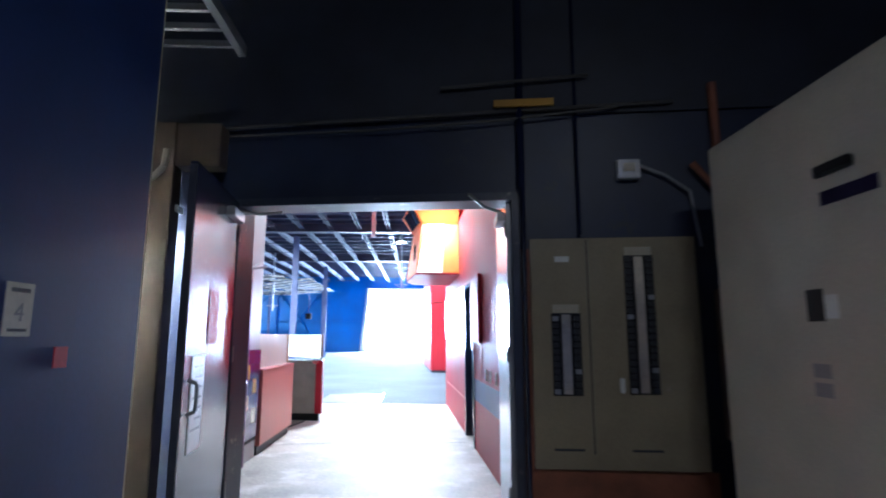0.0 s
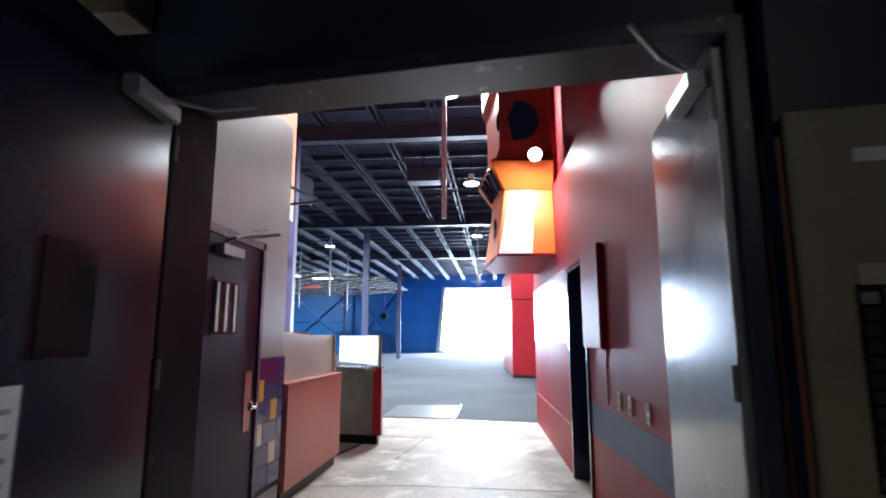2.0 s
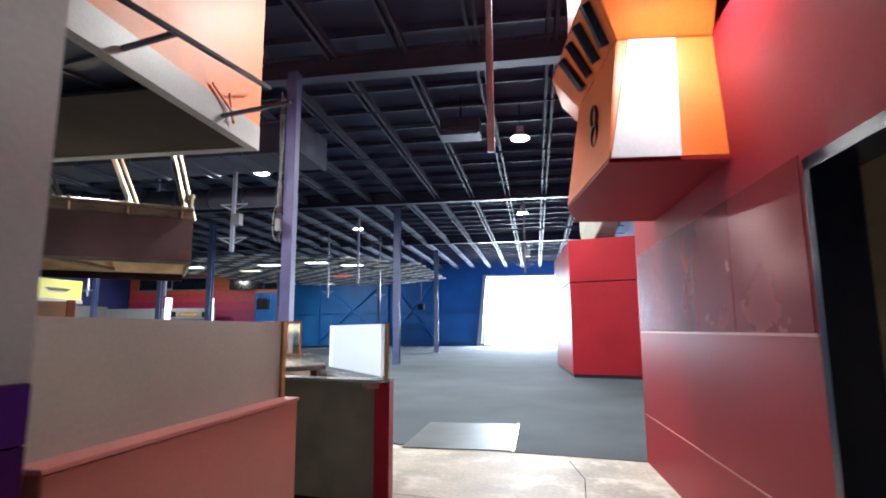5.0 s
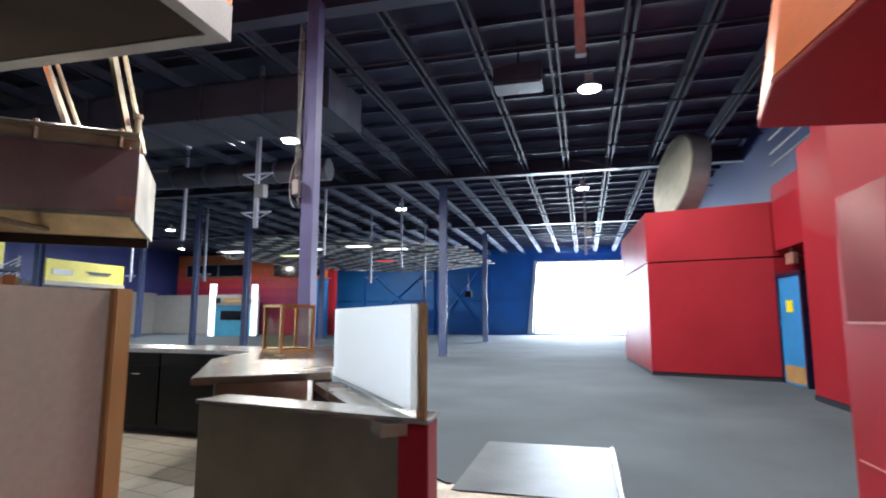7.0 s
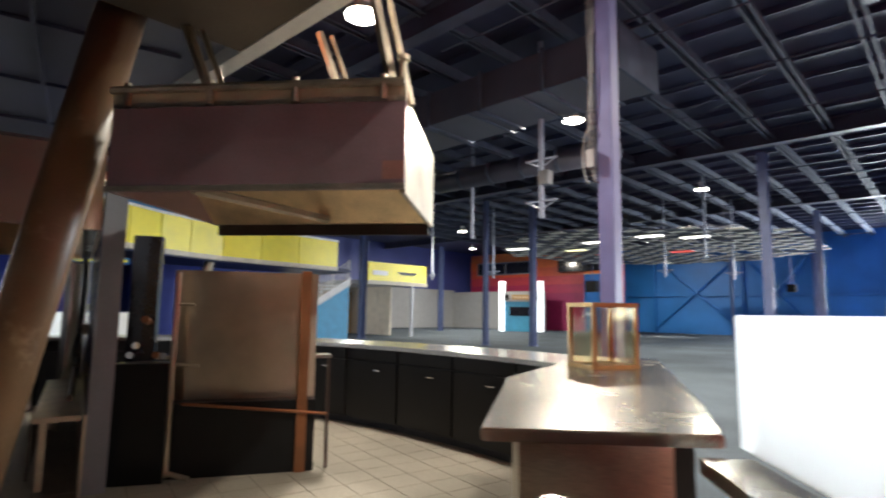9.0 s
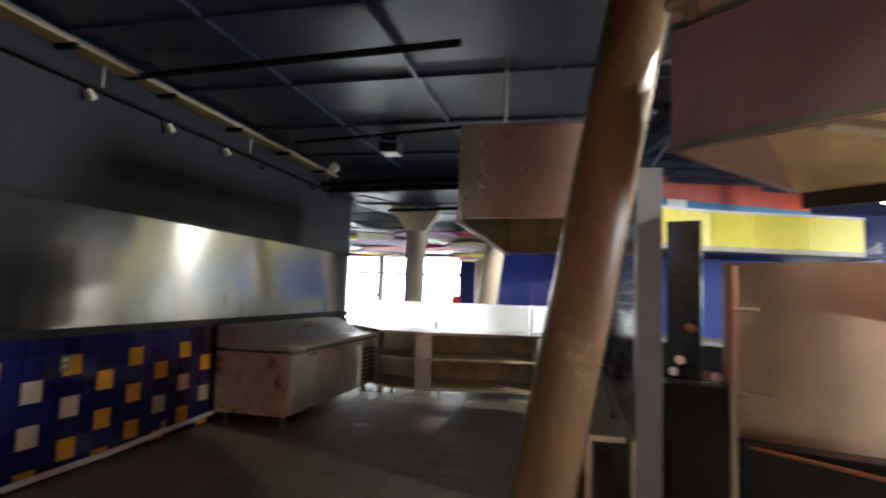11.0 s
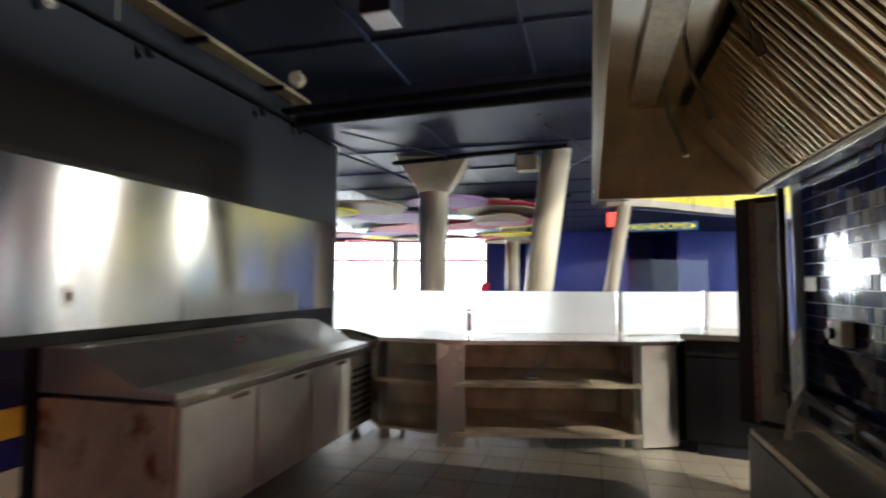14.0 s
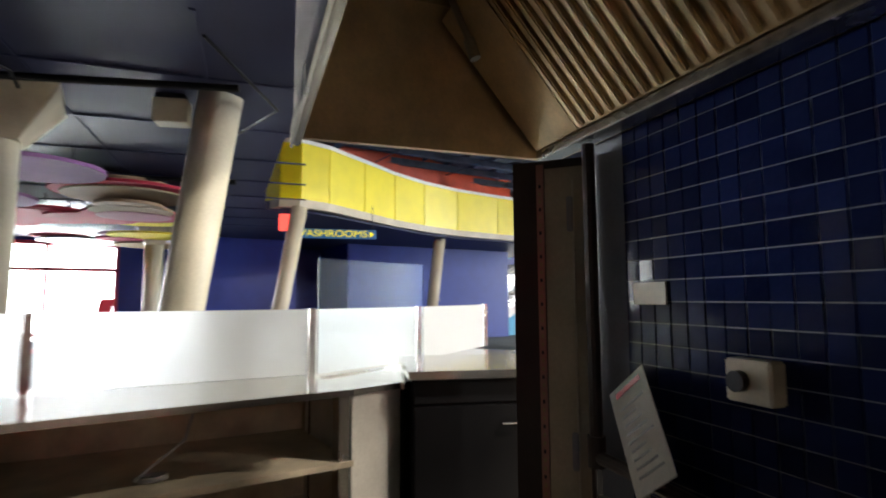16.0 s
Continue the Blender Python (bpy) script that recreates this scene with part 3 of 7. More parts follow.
def kitchen_shell():
    structure("wall_kitchen", B((-4.43, 6.55, -0.2, 0, 0, 3.3), m=K), M_DARKWALL, "charcoal upper kitchen wall", "wall")
    structure("trim_steel_sheet", B((-4.41, 6.5, 0.001, 0.012, 1.13, 2.09), m=K), M_STEELSHEET, "dented brushed steel wall sheet", "wall panel")
    structure("trim_sheet_rails", B((-4.42, 6.5, 0.001, 0.03, 1.06, 1.13), (-4.42, 6.5, 0.001, 0.025, 2.09, 2.13), m=K), M_BLACK, "dark rails round the steel sheet", "trim", 0.004)
    structure("wall_fascia_west", B((-4.445, -4.43, -0.2, 0.0, 0, 3.3), m=K), M_WHITEWALL, "pale end of the kitchen wall", "wall")
    bm = bmesh.new()
    prism(bm, [(-3.75, 4.45), (-3.75, 10.4), (-7.5, 10.3), (-11.46, 10.36), (-12.9, 4.7), (-12.9, -2), (-3.75, -2)], 3.38, 3.85)
    for i in range(-2, 5):
        box(bm, 1.25 * i, 1.25 * i + 0.035, -1, 4.6, 3.35, 3.38, m=K)
    for j in range(-1, 5):
        box(bm, -3.5, 5.0, 1.22 * j, 1.22 * j + 0.035, 3.35, 3.38, m=K)
    structure("ceiling_kitchen", bm, M_CEIL, "glossy navy ceiling panels with battens", "ceiling")
    bm = bmesh.new()
    prism(bm, [(-11.45, 10.35), (-14.5, 10.4), (-17.5, 10.95), (-19.3, 11.4), (-19.3, 12.4), (-20.4, 14.4), (-21.2, 15.9), (-21.7, 17.6), (-21.9, 20.8), (-22.2, 23.4), (-44, 23.4), (-44, -2), (-12.91, -2), (-12.91, 4.7)], 3.1, 3.28)
    for i in range(-11, -3):
        box(bm, 1.25 * i, 1.25 * i + 0.05, -3, 3.2 - 0.12 * (i + 4), 3.085, 3.1, m=K)
    for j in range(-2, 3):
        box(bm, -13, -3.9, 1.22 * j, 1.22 * j + 0.035, 3.088, 3.1, m=K)
    structure("trim_ceiling_step", B((-3.52, -3.48, -1.2, 3.9, 3.1, 3.38), m=K), M_CEIL, "navy fascia where the ceiling steps down", "fascia")
    structure("ceiling_dining", bm, M_CEILWEST, "satin violet-grey dining room ceiling panels", "ceiling")
    # The next three walls are out of view, added to block leaking sky light.
    structure("wall_dining_east", B((-13.45, -13.25, -2, 6.6, 0, 3.55)), M_BLUEWEST, "unseen blue wall added to close the dining room", "wall")
    structure("wall_side_far", B((-6.2, -6.0, -3.2, 4.42, 0, 4.8)), M_CREAM, "unseen cream wall added to close the side room", "wall")
    structure("wall_hall_head", B((-44, -2.5, 4.2, 4.35, 3.86, 7.3), (-2.5, 0.6, 4.2, 4.35, 4.62, 7.3), (0.6, 4.4, 4.2, 4.35, 2.5, 7.3)), M_HALLNAVY, "unseen upper end wall added to keep sky out", "wall")
    structure("wall_corridor_head", B((0.66, 0.8, 4.36, 11.19, 3.31, 7.3)), M_RED, "crimson upper wall above the corridor", "wall")
    structure("wall_west_low", B((-27.3, -27, -2, 2.3, 0, 3.55), (-27.3, -27, 9.2, 13, 0, 3.55), (-27.3, -27, 2.3, 9.2, 3.02, 3.55)), M_BLUEWEST, "deep blue dining room wall", "wall")
    structure("wall_west_far", B((-27, -24.5, 10.6, 10.8, 0, 3.55), (-24.7, -24.5, 10.8, 13.6, 0, 3.55), (-27, -24.5, 15.2, 15.4, 0, 3.55), (-24.7, -24.5, 15.4, 21.5, 0, 3.55), (-27.3, -27, 13, 15.4, 0, 3.55)), M_BLUEWEST, "deep blue dining room wall", "wall")
    structure("wall_west_south", B((-44, -13.2, -2.2, -2, 0, 3.55)), M_BLUEWEST, "blue dining room side wall", "wall")
    bm = bmesh.new()
    for y in (2.3, 4.0, 5.75, 7.45, 9.1):
        box(bm, -27.1, -26.95, y, y + 0.1, 0, 3.02)
    for z in (0.0, 2.2, 2.92):
        box(bm, -27.1, -26.95, 2.3, 9.2, z, z + 0.1)
    structure("window_west", bm, M_REDFRAME, "red framed storefront windows", "window")
    p = part("pane", B((-27.03, -27.02, 2.3, 9.2, 0.1, 3.0)), M_CLEAR, None)
    p.visible_shadow = False
    tagged(p, "clear storefront window panes", "window", kind="structure").name = "window_west_glass"
    structure("backdrop_west", B((-33.1, -33, -4, 16, -1, 6)), M_LOBBYGLOW, "bright daylight outside", "backdrop")


# ---- corridor things ----
def leaf(name, w, h, t, m, face, label):
    """A flush steel door leaf: hinge at the origin, leaf along +x."""
    d = thing(name, m, label, "door")
    part("panel", B((0, w, -t / 2, t / 2, 0.01, h)), face, d, bevel=0.004)
    return d


def hinge(parent, z, material):
    bm = bmesh.new()
    cyl(bm, (0, 0.028, z), (0, 0.028, z + 0.11), 0.012)
    part("hinge", bm, material, parent)


def closer(parent, x, y, z, arm, s=1):
    part("closer", B((x, x + 0.3, y, y + s * 0.06, z, z + 0.07)), M_GREYMETAL, parent, "grey door closer", 0.006)
    bm = bmesh.new()
    pipe(bm, [(x + 0.06, y + s * 0.03, z + 0.08), (x - 0.06, y + s * 0.06 + 0.1 * s, z + 0.09), arm], 0.011)
    part("closer_arm", bm, M_GREYMETAL, parent)


def doors():
    d = leaf("door_1", 1.03, 2.40, 0.045, pose(-1.735, 4.09, 0.0, 0, 0, -85), M_DOORBLUE, "open dark navy steel door leaf with a small window")
    part("window", B((0.4, 0.64, 0.012, 0.026, 1.33, 1.68)), M_DARKGLASS, d, "small dark window", 0.004)
    part("kick_plate", B((0.66, 0.9, 0.02, 0.027, 0.72, 1.27)), M_WHITEPLATE, d, "white notice plate", 0.002)
    bm = bmesh.new()
    for i in range(7):
        box(bm, 0.69, 0.86 - 0.03 * (i % 3), 0.027, 0.0275, 1.2 - 0.06 * i, 1.215 - 0.06 * i)
    part("notice_lines", bm, M_GREYMETAL, d)
    for z in (0.25, 1.2, 2.1):
        hinge(d, z, M_GREYMETAL)
    closer(d, 0.08, 0.024, 2.22, (-0.02, 0.34, 2.34))
    bm = bmesh.new()
    pipe(bm, [(0.97, 0.03, 0.95), (0.97, 0.08, 0.97), (0.97, 0.08, 1.12), (0.97, 0.03, 1.14)], 0.011)
    part("pull_handle", bm, M_GREYMETAL, d)
    part("edge_strip", B((1.03, 1.04, -0.02, 0.02, 0.02, 2.38)), M_FRAME, d)

    d = leaf("door_2", 0.88, 2.38, 0.045, pose(0.335, 3.86, 0.0, 0, 0, 86.5), M_GLOSSNAVY, "open glossy navy steel door leaf against wall")
    for z in (0.25, 1.2, 2.1):
        hinge(d, z, M_GREYMETAL)
    closer(d, 0.05, 0.024, 2.24, (-0.12, 0.3, 2.4))
    part("edge_strip", B((-0.006, 0.0, -0.022, 0.022, 0.02, 2.36)), M_GREYMETAL, d, "bare worn steel edge")

    d = thing("door_3", pose(-2.235, 5.09, 0, 0, 0, 90), "closed dark purple steel door with barred window", "door")
    part("panel", B((0.0, 1.02, -0.02, 0.02, 0.01, 2.06)), M_PURPLE, d, bevel=0.003)
    wdw = part("window", B((0.33, 0.66, -0.026, -0.019, 1.42, 1.76)), M_DARKGLASS, d, "narrow dark window pane")
    for i in range(3):
        part("bar", B((0.34 + 0.12 * i, 0.375 + 0.12 * i, -0.034, -0.026, 1.43, 1.75)), M_WHITEPLATE, wdw)
    part("window_rim", B((0.31, 0.68, -0.024, -0.019, 1.40, 1.42), (0.31, 0.68, -0.024, -0.019, 1.76, 1.78), (0.31, 0.33, -0.024, -0.019, 1.42, 1.76), (0.66, 0.68, -0.024, -0.019, 1.42, 1.76)), M_PURPLE, d)
    part("push_plate", B((0.83, 0.94, -0.025, -0.02, 0.73, 1.15)), M_PINKPLATE, d, "pinkish bare metal push plate", 0.002)
    bm = bmesh.new()
    cyl(bm, (0.935, -0.02, 0.90), (0.935, -0.07, 0.90), 0.022)
    cyl(bm, (0.935, -0.065, 0.90), (0.83, -0.065, 0.895), 0.012)
    cyl(bm, (0.935, -0.02, 0.90), (0.935, -0.028, 0.90), 0.04)
    part("lever_handle", bm, M_CHROME, d, "chrome lever handle", smooth=True)
    closer(d, 0.3, -0.022, 1.93, (0.62, -0.22, 2.14), -1)
    bm = bmesh.new()
    pipe(bm, [(0.3, -0.1, 2.02), (0.75, -0.26, 2.13)], 0.012)
    part("closer_rod", bm, M_GREYMETAL, d)

    # purple tiles beside the door
    w = thing("tile_panel", None, "purple, amber and cream glazed wall tiles by door", "tiles")
    part("backing", B((-2.262, -2.238, 6.16, 6.70, 0.2, 1.235)), M_GROUT, w)
    tw, th = 0.135, 0.165
    pattern = {1: {0: "a"}, 2: {2: "a"}, 3: {0: "c"}, 4: {2: "c"}}
    for r in range(6):
        z1 = 1.232 - r * th
        spans, c, sp = [], 0, pattern.get(r, {})
        while c < 4:
            if c in sp:
                spans.append((c, c + 1, sp[c]))
                c += 1
            else:
                e = c + 1
                while e < 4 and e not in sp and e - c < 2 + (r == 0):
                    e += 1
                spans.append((c, e, "p"))
                c = e
        for a, b, k in spans:
            part("tile", B((-2.24, -2.226, 6.163 + a * tw, 6.163 + b * tw - 0.005, z1 - th + 0.005, z1)), {"a": M_AMBERTILE, "c": M_CREAMTILE, "p": M_PURPLETILE}[k], w, bevel=0.002)


def sockets():
    for y in (5.36, 5.74, 6.0):
        x = RW(y)
        s = thing("wall_socket", pose(x, y, 0.965, 0, 0, -90 + 1.75), "cream twin wall socket on the red wall", "socket", "sockets on the red wall")
        part("plate", B((-0.037, 0.037, -0.008, 0.0, -0.06, 0.06)), M_IVORY, s, bevel=0.003)
        for dz in (-0.027, 0.027):
            part("outlet", B((-0.016, 0.016, -0.012, -0.008, dz - 0.014, dz + 0.014)), M_GREYMETAL, s, bevel=0.003)


def tower():
    t = thing("red_tower", None, "red and orange painted plywood castle tower overhead", "tower")
    foot = [(0.335, 8.78), (-0.38, 8.72), (-0.56, 10.0), (-0.45, 10.6), (0.28, 10.7)]
    up = lambda pts, z, s: [(0.34 + (x - 0.34) * s, 9.6 + (y - 9.6) * s, z) for x, y in pts]
    bm = bmesh.new()
    hexa(bm, up(foot, 2.385, 1.0), up(foot, 2.41, 1.0))
    part("underside", bm, M_RED, t, "crimson flat underside", 0.004)
    bm = bmesh.new()
    hexa(bm, up(foot, 2.41, 1.0), up(foot, 3.25, 0.86))
    part("body", bm, M_ORANGE, t, "bright orange lower body", 0.008)
    # a broad pale stripe on the front face
    bm = bmesh.new()
    lo, hi = up(foot, 2.415, 1.0), up(foot, 3.245, 0.86)
    a, b, c, d = Vector(lo[0]), Vector(lo[1]), Vector(hi[0]), Vector(hi[1])
    n = Vector((0, -0.012, -0.002))
    q = [a.lerp(b, 0.40) + n, b.lerp(a, 0.02) + n, c.lerp(d, 0.40) + n, d.lerp(c, 0.12) + n]
    hexa(bm, [q[0], q[1], q[1] - n, q[0] - n], [q[2], q[3], q[3] - n, q[2] - n])
    part("stripe", bm, M_PALESTRIPE, t, "broad pale grey vertical stripe")
    # a dark ring mark on the side face
    bm = bmesh.new()
    e, g = Vector(up(foot, 2.8, 0.935)[1]), Vector(up(foot, 2.8, 0.935)[2])
    side = (g - e).normalized()
    out = Vector((side.y, -side.x, 0)) * -1
    c0 = e.lerp(g, 0.35)
    for k in (0.07, -0.07):
        pipe(bm, [c0 + side * 0.075 * math.cos(w) + Vector((0, 0, k + 0.075 * math.sin(w))) + out * 0.012 for w in [0.45 * i for i in range(15)]], 0.012, 6)
    part("ring_mark", bm, M_DARKBROWN, t, "dark double ring mark")
    bm = bmesh.new()
    hexa(bm, up(foot, 3.25, 0.86), up(foot, 3.58, 1.1))
    part("cornice", bm, M_ORANGE, t, bevel=0.008)
    for i in range(4):
        bm = bmesh.new()
        f = 0.14 + 0.19 * i
        p, r = Vector(up(foot, 3.29, 0.895)[1]).lerp(Vector(up(foot, 3.29, 0.895)[2]), f), Vector(up(foot, 3.54, 1.075)[1]).lerp(Vector(up(foot, 3.54, 1.075)[2]), f)
        cyl(bm, p, r, 0.05, seg=6)
        part("slot", bm, M_DOORBLUE, t)
    bm = bmesh.new()
    prof = [(1.1, 3.58), (1.0, 3.65), (0.94, 3.78), (0.93, 4.2), (0.95, 4.6), (1.02, 4.75), (1.02, 5.5)]
    for (s0, z0), (s1, z1) in zip(prof, prof[1:]):
        hexa(bm, up(foot, z0, s0), up(foot, z1, s1))
    part("crown", bm, M_TOWERRED, t, "curved orange-red upper crown")
    bm = bmesh.new()
    cyl(bm, (-0.1, 8.79, 4.16), (-0.1, 8.95, 4.16), 0.27, 0.27, 28)
    part("porthole", bm, M_DOORBLUE, t, "round dark navy opening")
    s = thing("spotlight", pose(0.08, 8.42, 3.55), "small lit floodlight on the red tower", "floodlight")
    bm = bmesh.new()
    cyl(bm, (0, 0.02, 0.07), (0, -0.06, 0.0), 0.05, 0.085)
    part("housing", bm, M_GREYMETAL, s)
    bm = bmesh.new()
    cyl(bm, (0, -0.062, -0.002), (0, -0.07, -0.008), 0.078)
    part("bulb", bm, M_SPOT, s, "glowing white lens")
    bm = bmesh.new()
    pipe(bm, [(0, 0.02, 0.05), (0, 0.35, 0.1)], 0.02)
    part("bracket", bm, M_GREYMETAL, s)
    disc_lamp("spot_light", look((0.08, 8.34, 3.5), (0.08, 8.62, 2.4)), 0.16, 42, (1, 0.95, 0.86))


def half_walls():
    t = thing("half_wall", None, "faded red half wall with frosted screen on top", "half wall")
    part("body", B((-2.43, -2.2, 6.73, 8.36, 0.11, 0.985)), M_FADEDRED, t, bevel=0.004)
    part("cap", B((-2.44, -2.19, 6.72, 8.37, 0.985, 1.0)), M_PINK, t, bevel=0.003)
    part("plinth", B((-2.40, -2.24, 6.75, 8.3, 0, 0.11)), M_BLACK, t)
    part("screen", B((-2.34, -2.30, 6.76, 8.33, 1.0, 1.42)), M_FROSTGREY, t, "greyish frosted screen")
    part("end_post", B((-2.355, -2.285, 8.33, 8.375, 1.0, 1.425)), M_MUSTARD, t, "bare wooden end post", 0.003)
    part("steel_lining", B((-2.438, -2.43, 6.73, 8.36, 0.11, 0.98)), M_STEEL, t)

    t = thing("counter_end", None, "steel-clad counter end with red corner and glowing screen", "counter")
    bm = bmesh.new()
    prism(bm, [(-2.06, 9.42), (-2.02, 9.58), (-3.05, 9.78), (-3.08, 9.60)], 0.12, 0.985)
    part("body", bm, M_STEELDARK, t, "dark brushed steel cladding", 0.006)
    bm = bmesh.new()
    prism(bm, [(-1.945, 9.395), (-1.955, 9.56), (-2.03, 9.6), (-2.065, 9.41)], 0.12, 0.985)
    part("corner", bm, M_RED, t, "red painted corner post", 0.004)
    bm = bmesh.new()
    prism(bm, [(-2.0, 9.45), (-2.0, 9.58), (-3.0, 9.77), (-3.0, 9.64)], 0, 0.12)
    part("plinth", bm, M_BLACK, t)
    bm = bmesh.new()
    prism(bm, [(-1.94, 9.385), (-1.95, 9.57), (-3.06, 9.79), (-3.09, 9.59)], 0.985, 1.003)
    part("cap", bm, M_STEEL, t, "polished steel cap", 0.003)
    bm = bmesh.new()
    band(bm, [(-1.975, 9.43), (-2.80, 10.50)], 0.05, 1.03, 1.42)
    part("screen", bm, M_FROST, t, "white frosted acrylic screen")
    bm = bmesh.new()
    prism(bm, [(-1.95, 9.405), (-1.96, 9.4), (-2.005, 9.44), (-1.985, 9.45)], 1.003, 1.425)
    part("end_post", bm, M_MUSTARD, t, "bare wooden end post", 0.003)
    bm = bmesh.new()
    band(bm, [(-1.98, 9.44), (-2.83, 10.55)], 0.16, 0.94, 0.985)
    part("rail", bm, M_STEEL, t)
    bm = bmesh.new()
    band(bm, [(-1.96, 9.56), (-2.83, 10.55)], 0.06, 0.1, 0.94)
    part("side_panel", bm, M_RED, t, "red outer side panel")

    t = thing("peninsula", None, "steel-topped peninsula counter on black base", "counter")
    bm = bmesh.new()
    prism(bm, [(-3.55, 10.12), (-2.93, 10.62), (-3.25, 11.35), (-4.35, 13.55), (-5.0, 13.2), (-4.75, 12.75), (-4.38, 11.38)], 0.985, 1.03)
    part("worktop", bm, M_STEELTOP, t, "scratched steel worktop", 0.006)
    bm = bmesh.new()
    prism(bm, [(-3.52, 10.3), (-3.12, 10.68), (-3.4, 11.3), (-4.3, 11.32)], 0.1, 0.98)
    part("end_panel", bm, M_STEELD, t, "dull steel end panel", 0.004)
    bm = bmesh.new()
    prism(bm, [(-3.4, 11.32), (-3.3, 11.4), (-4.35, 13.4), (-4.85, 13.1), (-4.65, 12.7), (-4.3, 11.4)], 0.0, 0.98)
    part("body", bm, M_BLACK, t)
    t = thing("steel_bin", pose(-2.83, 10.05, 0), "small steel waste bin under the counter", "bin")
    part("body", B((-0.13, 0.13, -0.1, 0.1, 0.0, 0.62)), M_STEELD, t, bevel=0.01)
    part("lid", B((-0.14, 0.14, -0.11, 0.11, 0.62, 0.66)), M_STEEL, t, bevel=0.008)

    t = thing("display_case", pose(-4.3, 12.45, 1.03, 0, 0, 63), "small glass display case with brass frame", "display case")
    w, d, h = 0.36, 0.30, 0.44
    for sx in (-1, 1):
        for sy in (-1, 1):
            part("post", B((sx * w / 2 - 0.015, sx * w / 2 + 0.015, sy * d / 2 - 0.015, sy * d / 2 + 0.015, 0, h)), M_BRASS, t, bevel=0.002)
    part("top_frame", B((-w / 2 - 0.02, w / 2 + 0.02, -d / 2 - 0.02, d / 2 + 0.02, h, h + 0.03)), M_BRASS, t, bevel=0.003)
    part("base", B((-w / 2 - 0.02, w / 2 + 0.02, -d / 2 - 0.02, d / 2 + 0.02, 0, 0.025)), M_BRASS, t, bevel=0.003)
    for k in (-1, 1):
        part("pane", B((-w / 2 + 0.016, w / 2 - 0.016, k * d / 2 - 0.003, k * d / 2 + 0.003, 0.026, h - 0.001)), M_AMBERGLASS, t)
        part("pane", B((k * w / 2 - 0.003, k * w / 2 + 0.003, -d / 2 + 0.016, d / 2 - 0.016, 0.026, h - 0.001)), M_AMBERGLASS, t)


def ring():
    inner = [(-4.75, 12.72), (-5.4, 12.88), (-6.3, 12.98), (-7.2, 13.0), (-8.1, 12.93), (-9.0, 12.72), (-9.9, 12.32), (-10.6, 11.8), (-11.15, 11.1), (-11.5, 10.3)]
    t = thing("ring_counter", None, "curved bar counter with steel top and black cabinets", "counter")
    bm = bmesh.new()
    band(bm, [(x * 0.997, y - 0.04) for x, y in inner], -0.85, 0.955, 1.0)
    part("worktop", bm, M_COUNTER, t, "pale reflective worktop")
    bm = bmesh.new()
    band(bm, [(x, y + 0.1) for x, y in inner], -0.6, 0.0, 0.1)
    part("plinth", bm, M_DARK, t)
    bm = bmesh.new()
    band(bm, [(x, y + 0.76) for x, y in inner[:-2]], -0.05, 0.1, 0.95)
    part("outer_panel", bm, M_RED, t)
    for i, (a, b) in enumerate(zip(inner, inner[1:])):
        va, vb = Vector((*a, 0)), Vector((*b, 0))
        d = (vb - va)
        m = Matrix.Translation(va) @ Matrix.Rotation(math.atan2(d.y, d.x), 4, "Z")
        c = thing("base_cabinet", m, "black laminate base cabinet under the bar", "cabinet", "bar base cabinets")
        L = d.length
        part("carcass", B((0.004, L - 0.004, -0.62, -0.02, 0.1, 0.95)), M_BLACK, c)
        dr = part("door", B((0.012, L - 0.012, -0.018, 0.002, 0.12, 0.80)), M_BLACKGLOSS, c, bevel=0.003)
        part("drawer", B((0.012, L - 0.012, -0.018, 0.002, 0.815, 0.945)), M_BLACKGLOSS, c, bevel=0.003)
        bm = bmesh.new()
        pipe(bm, [(L * 0.3, 0.002, 0.70), (L * 0.3, 0.03, 0.70), (L * 0.3 + 0.1, 0.03, 0.70), (L * 0.3 + 0.1, 0.002, 0.70)], 0.006)
        part("handle", bm, M_CHROME, dr, "chrome bow handle")


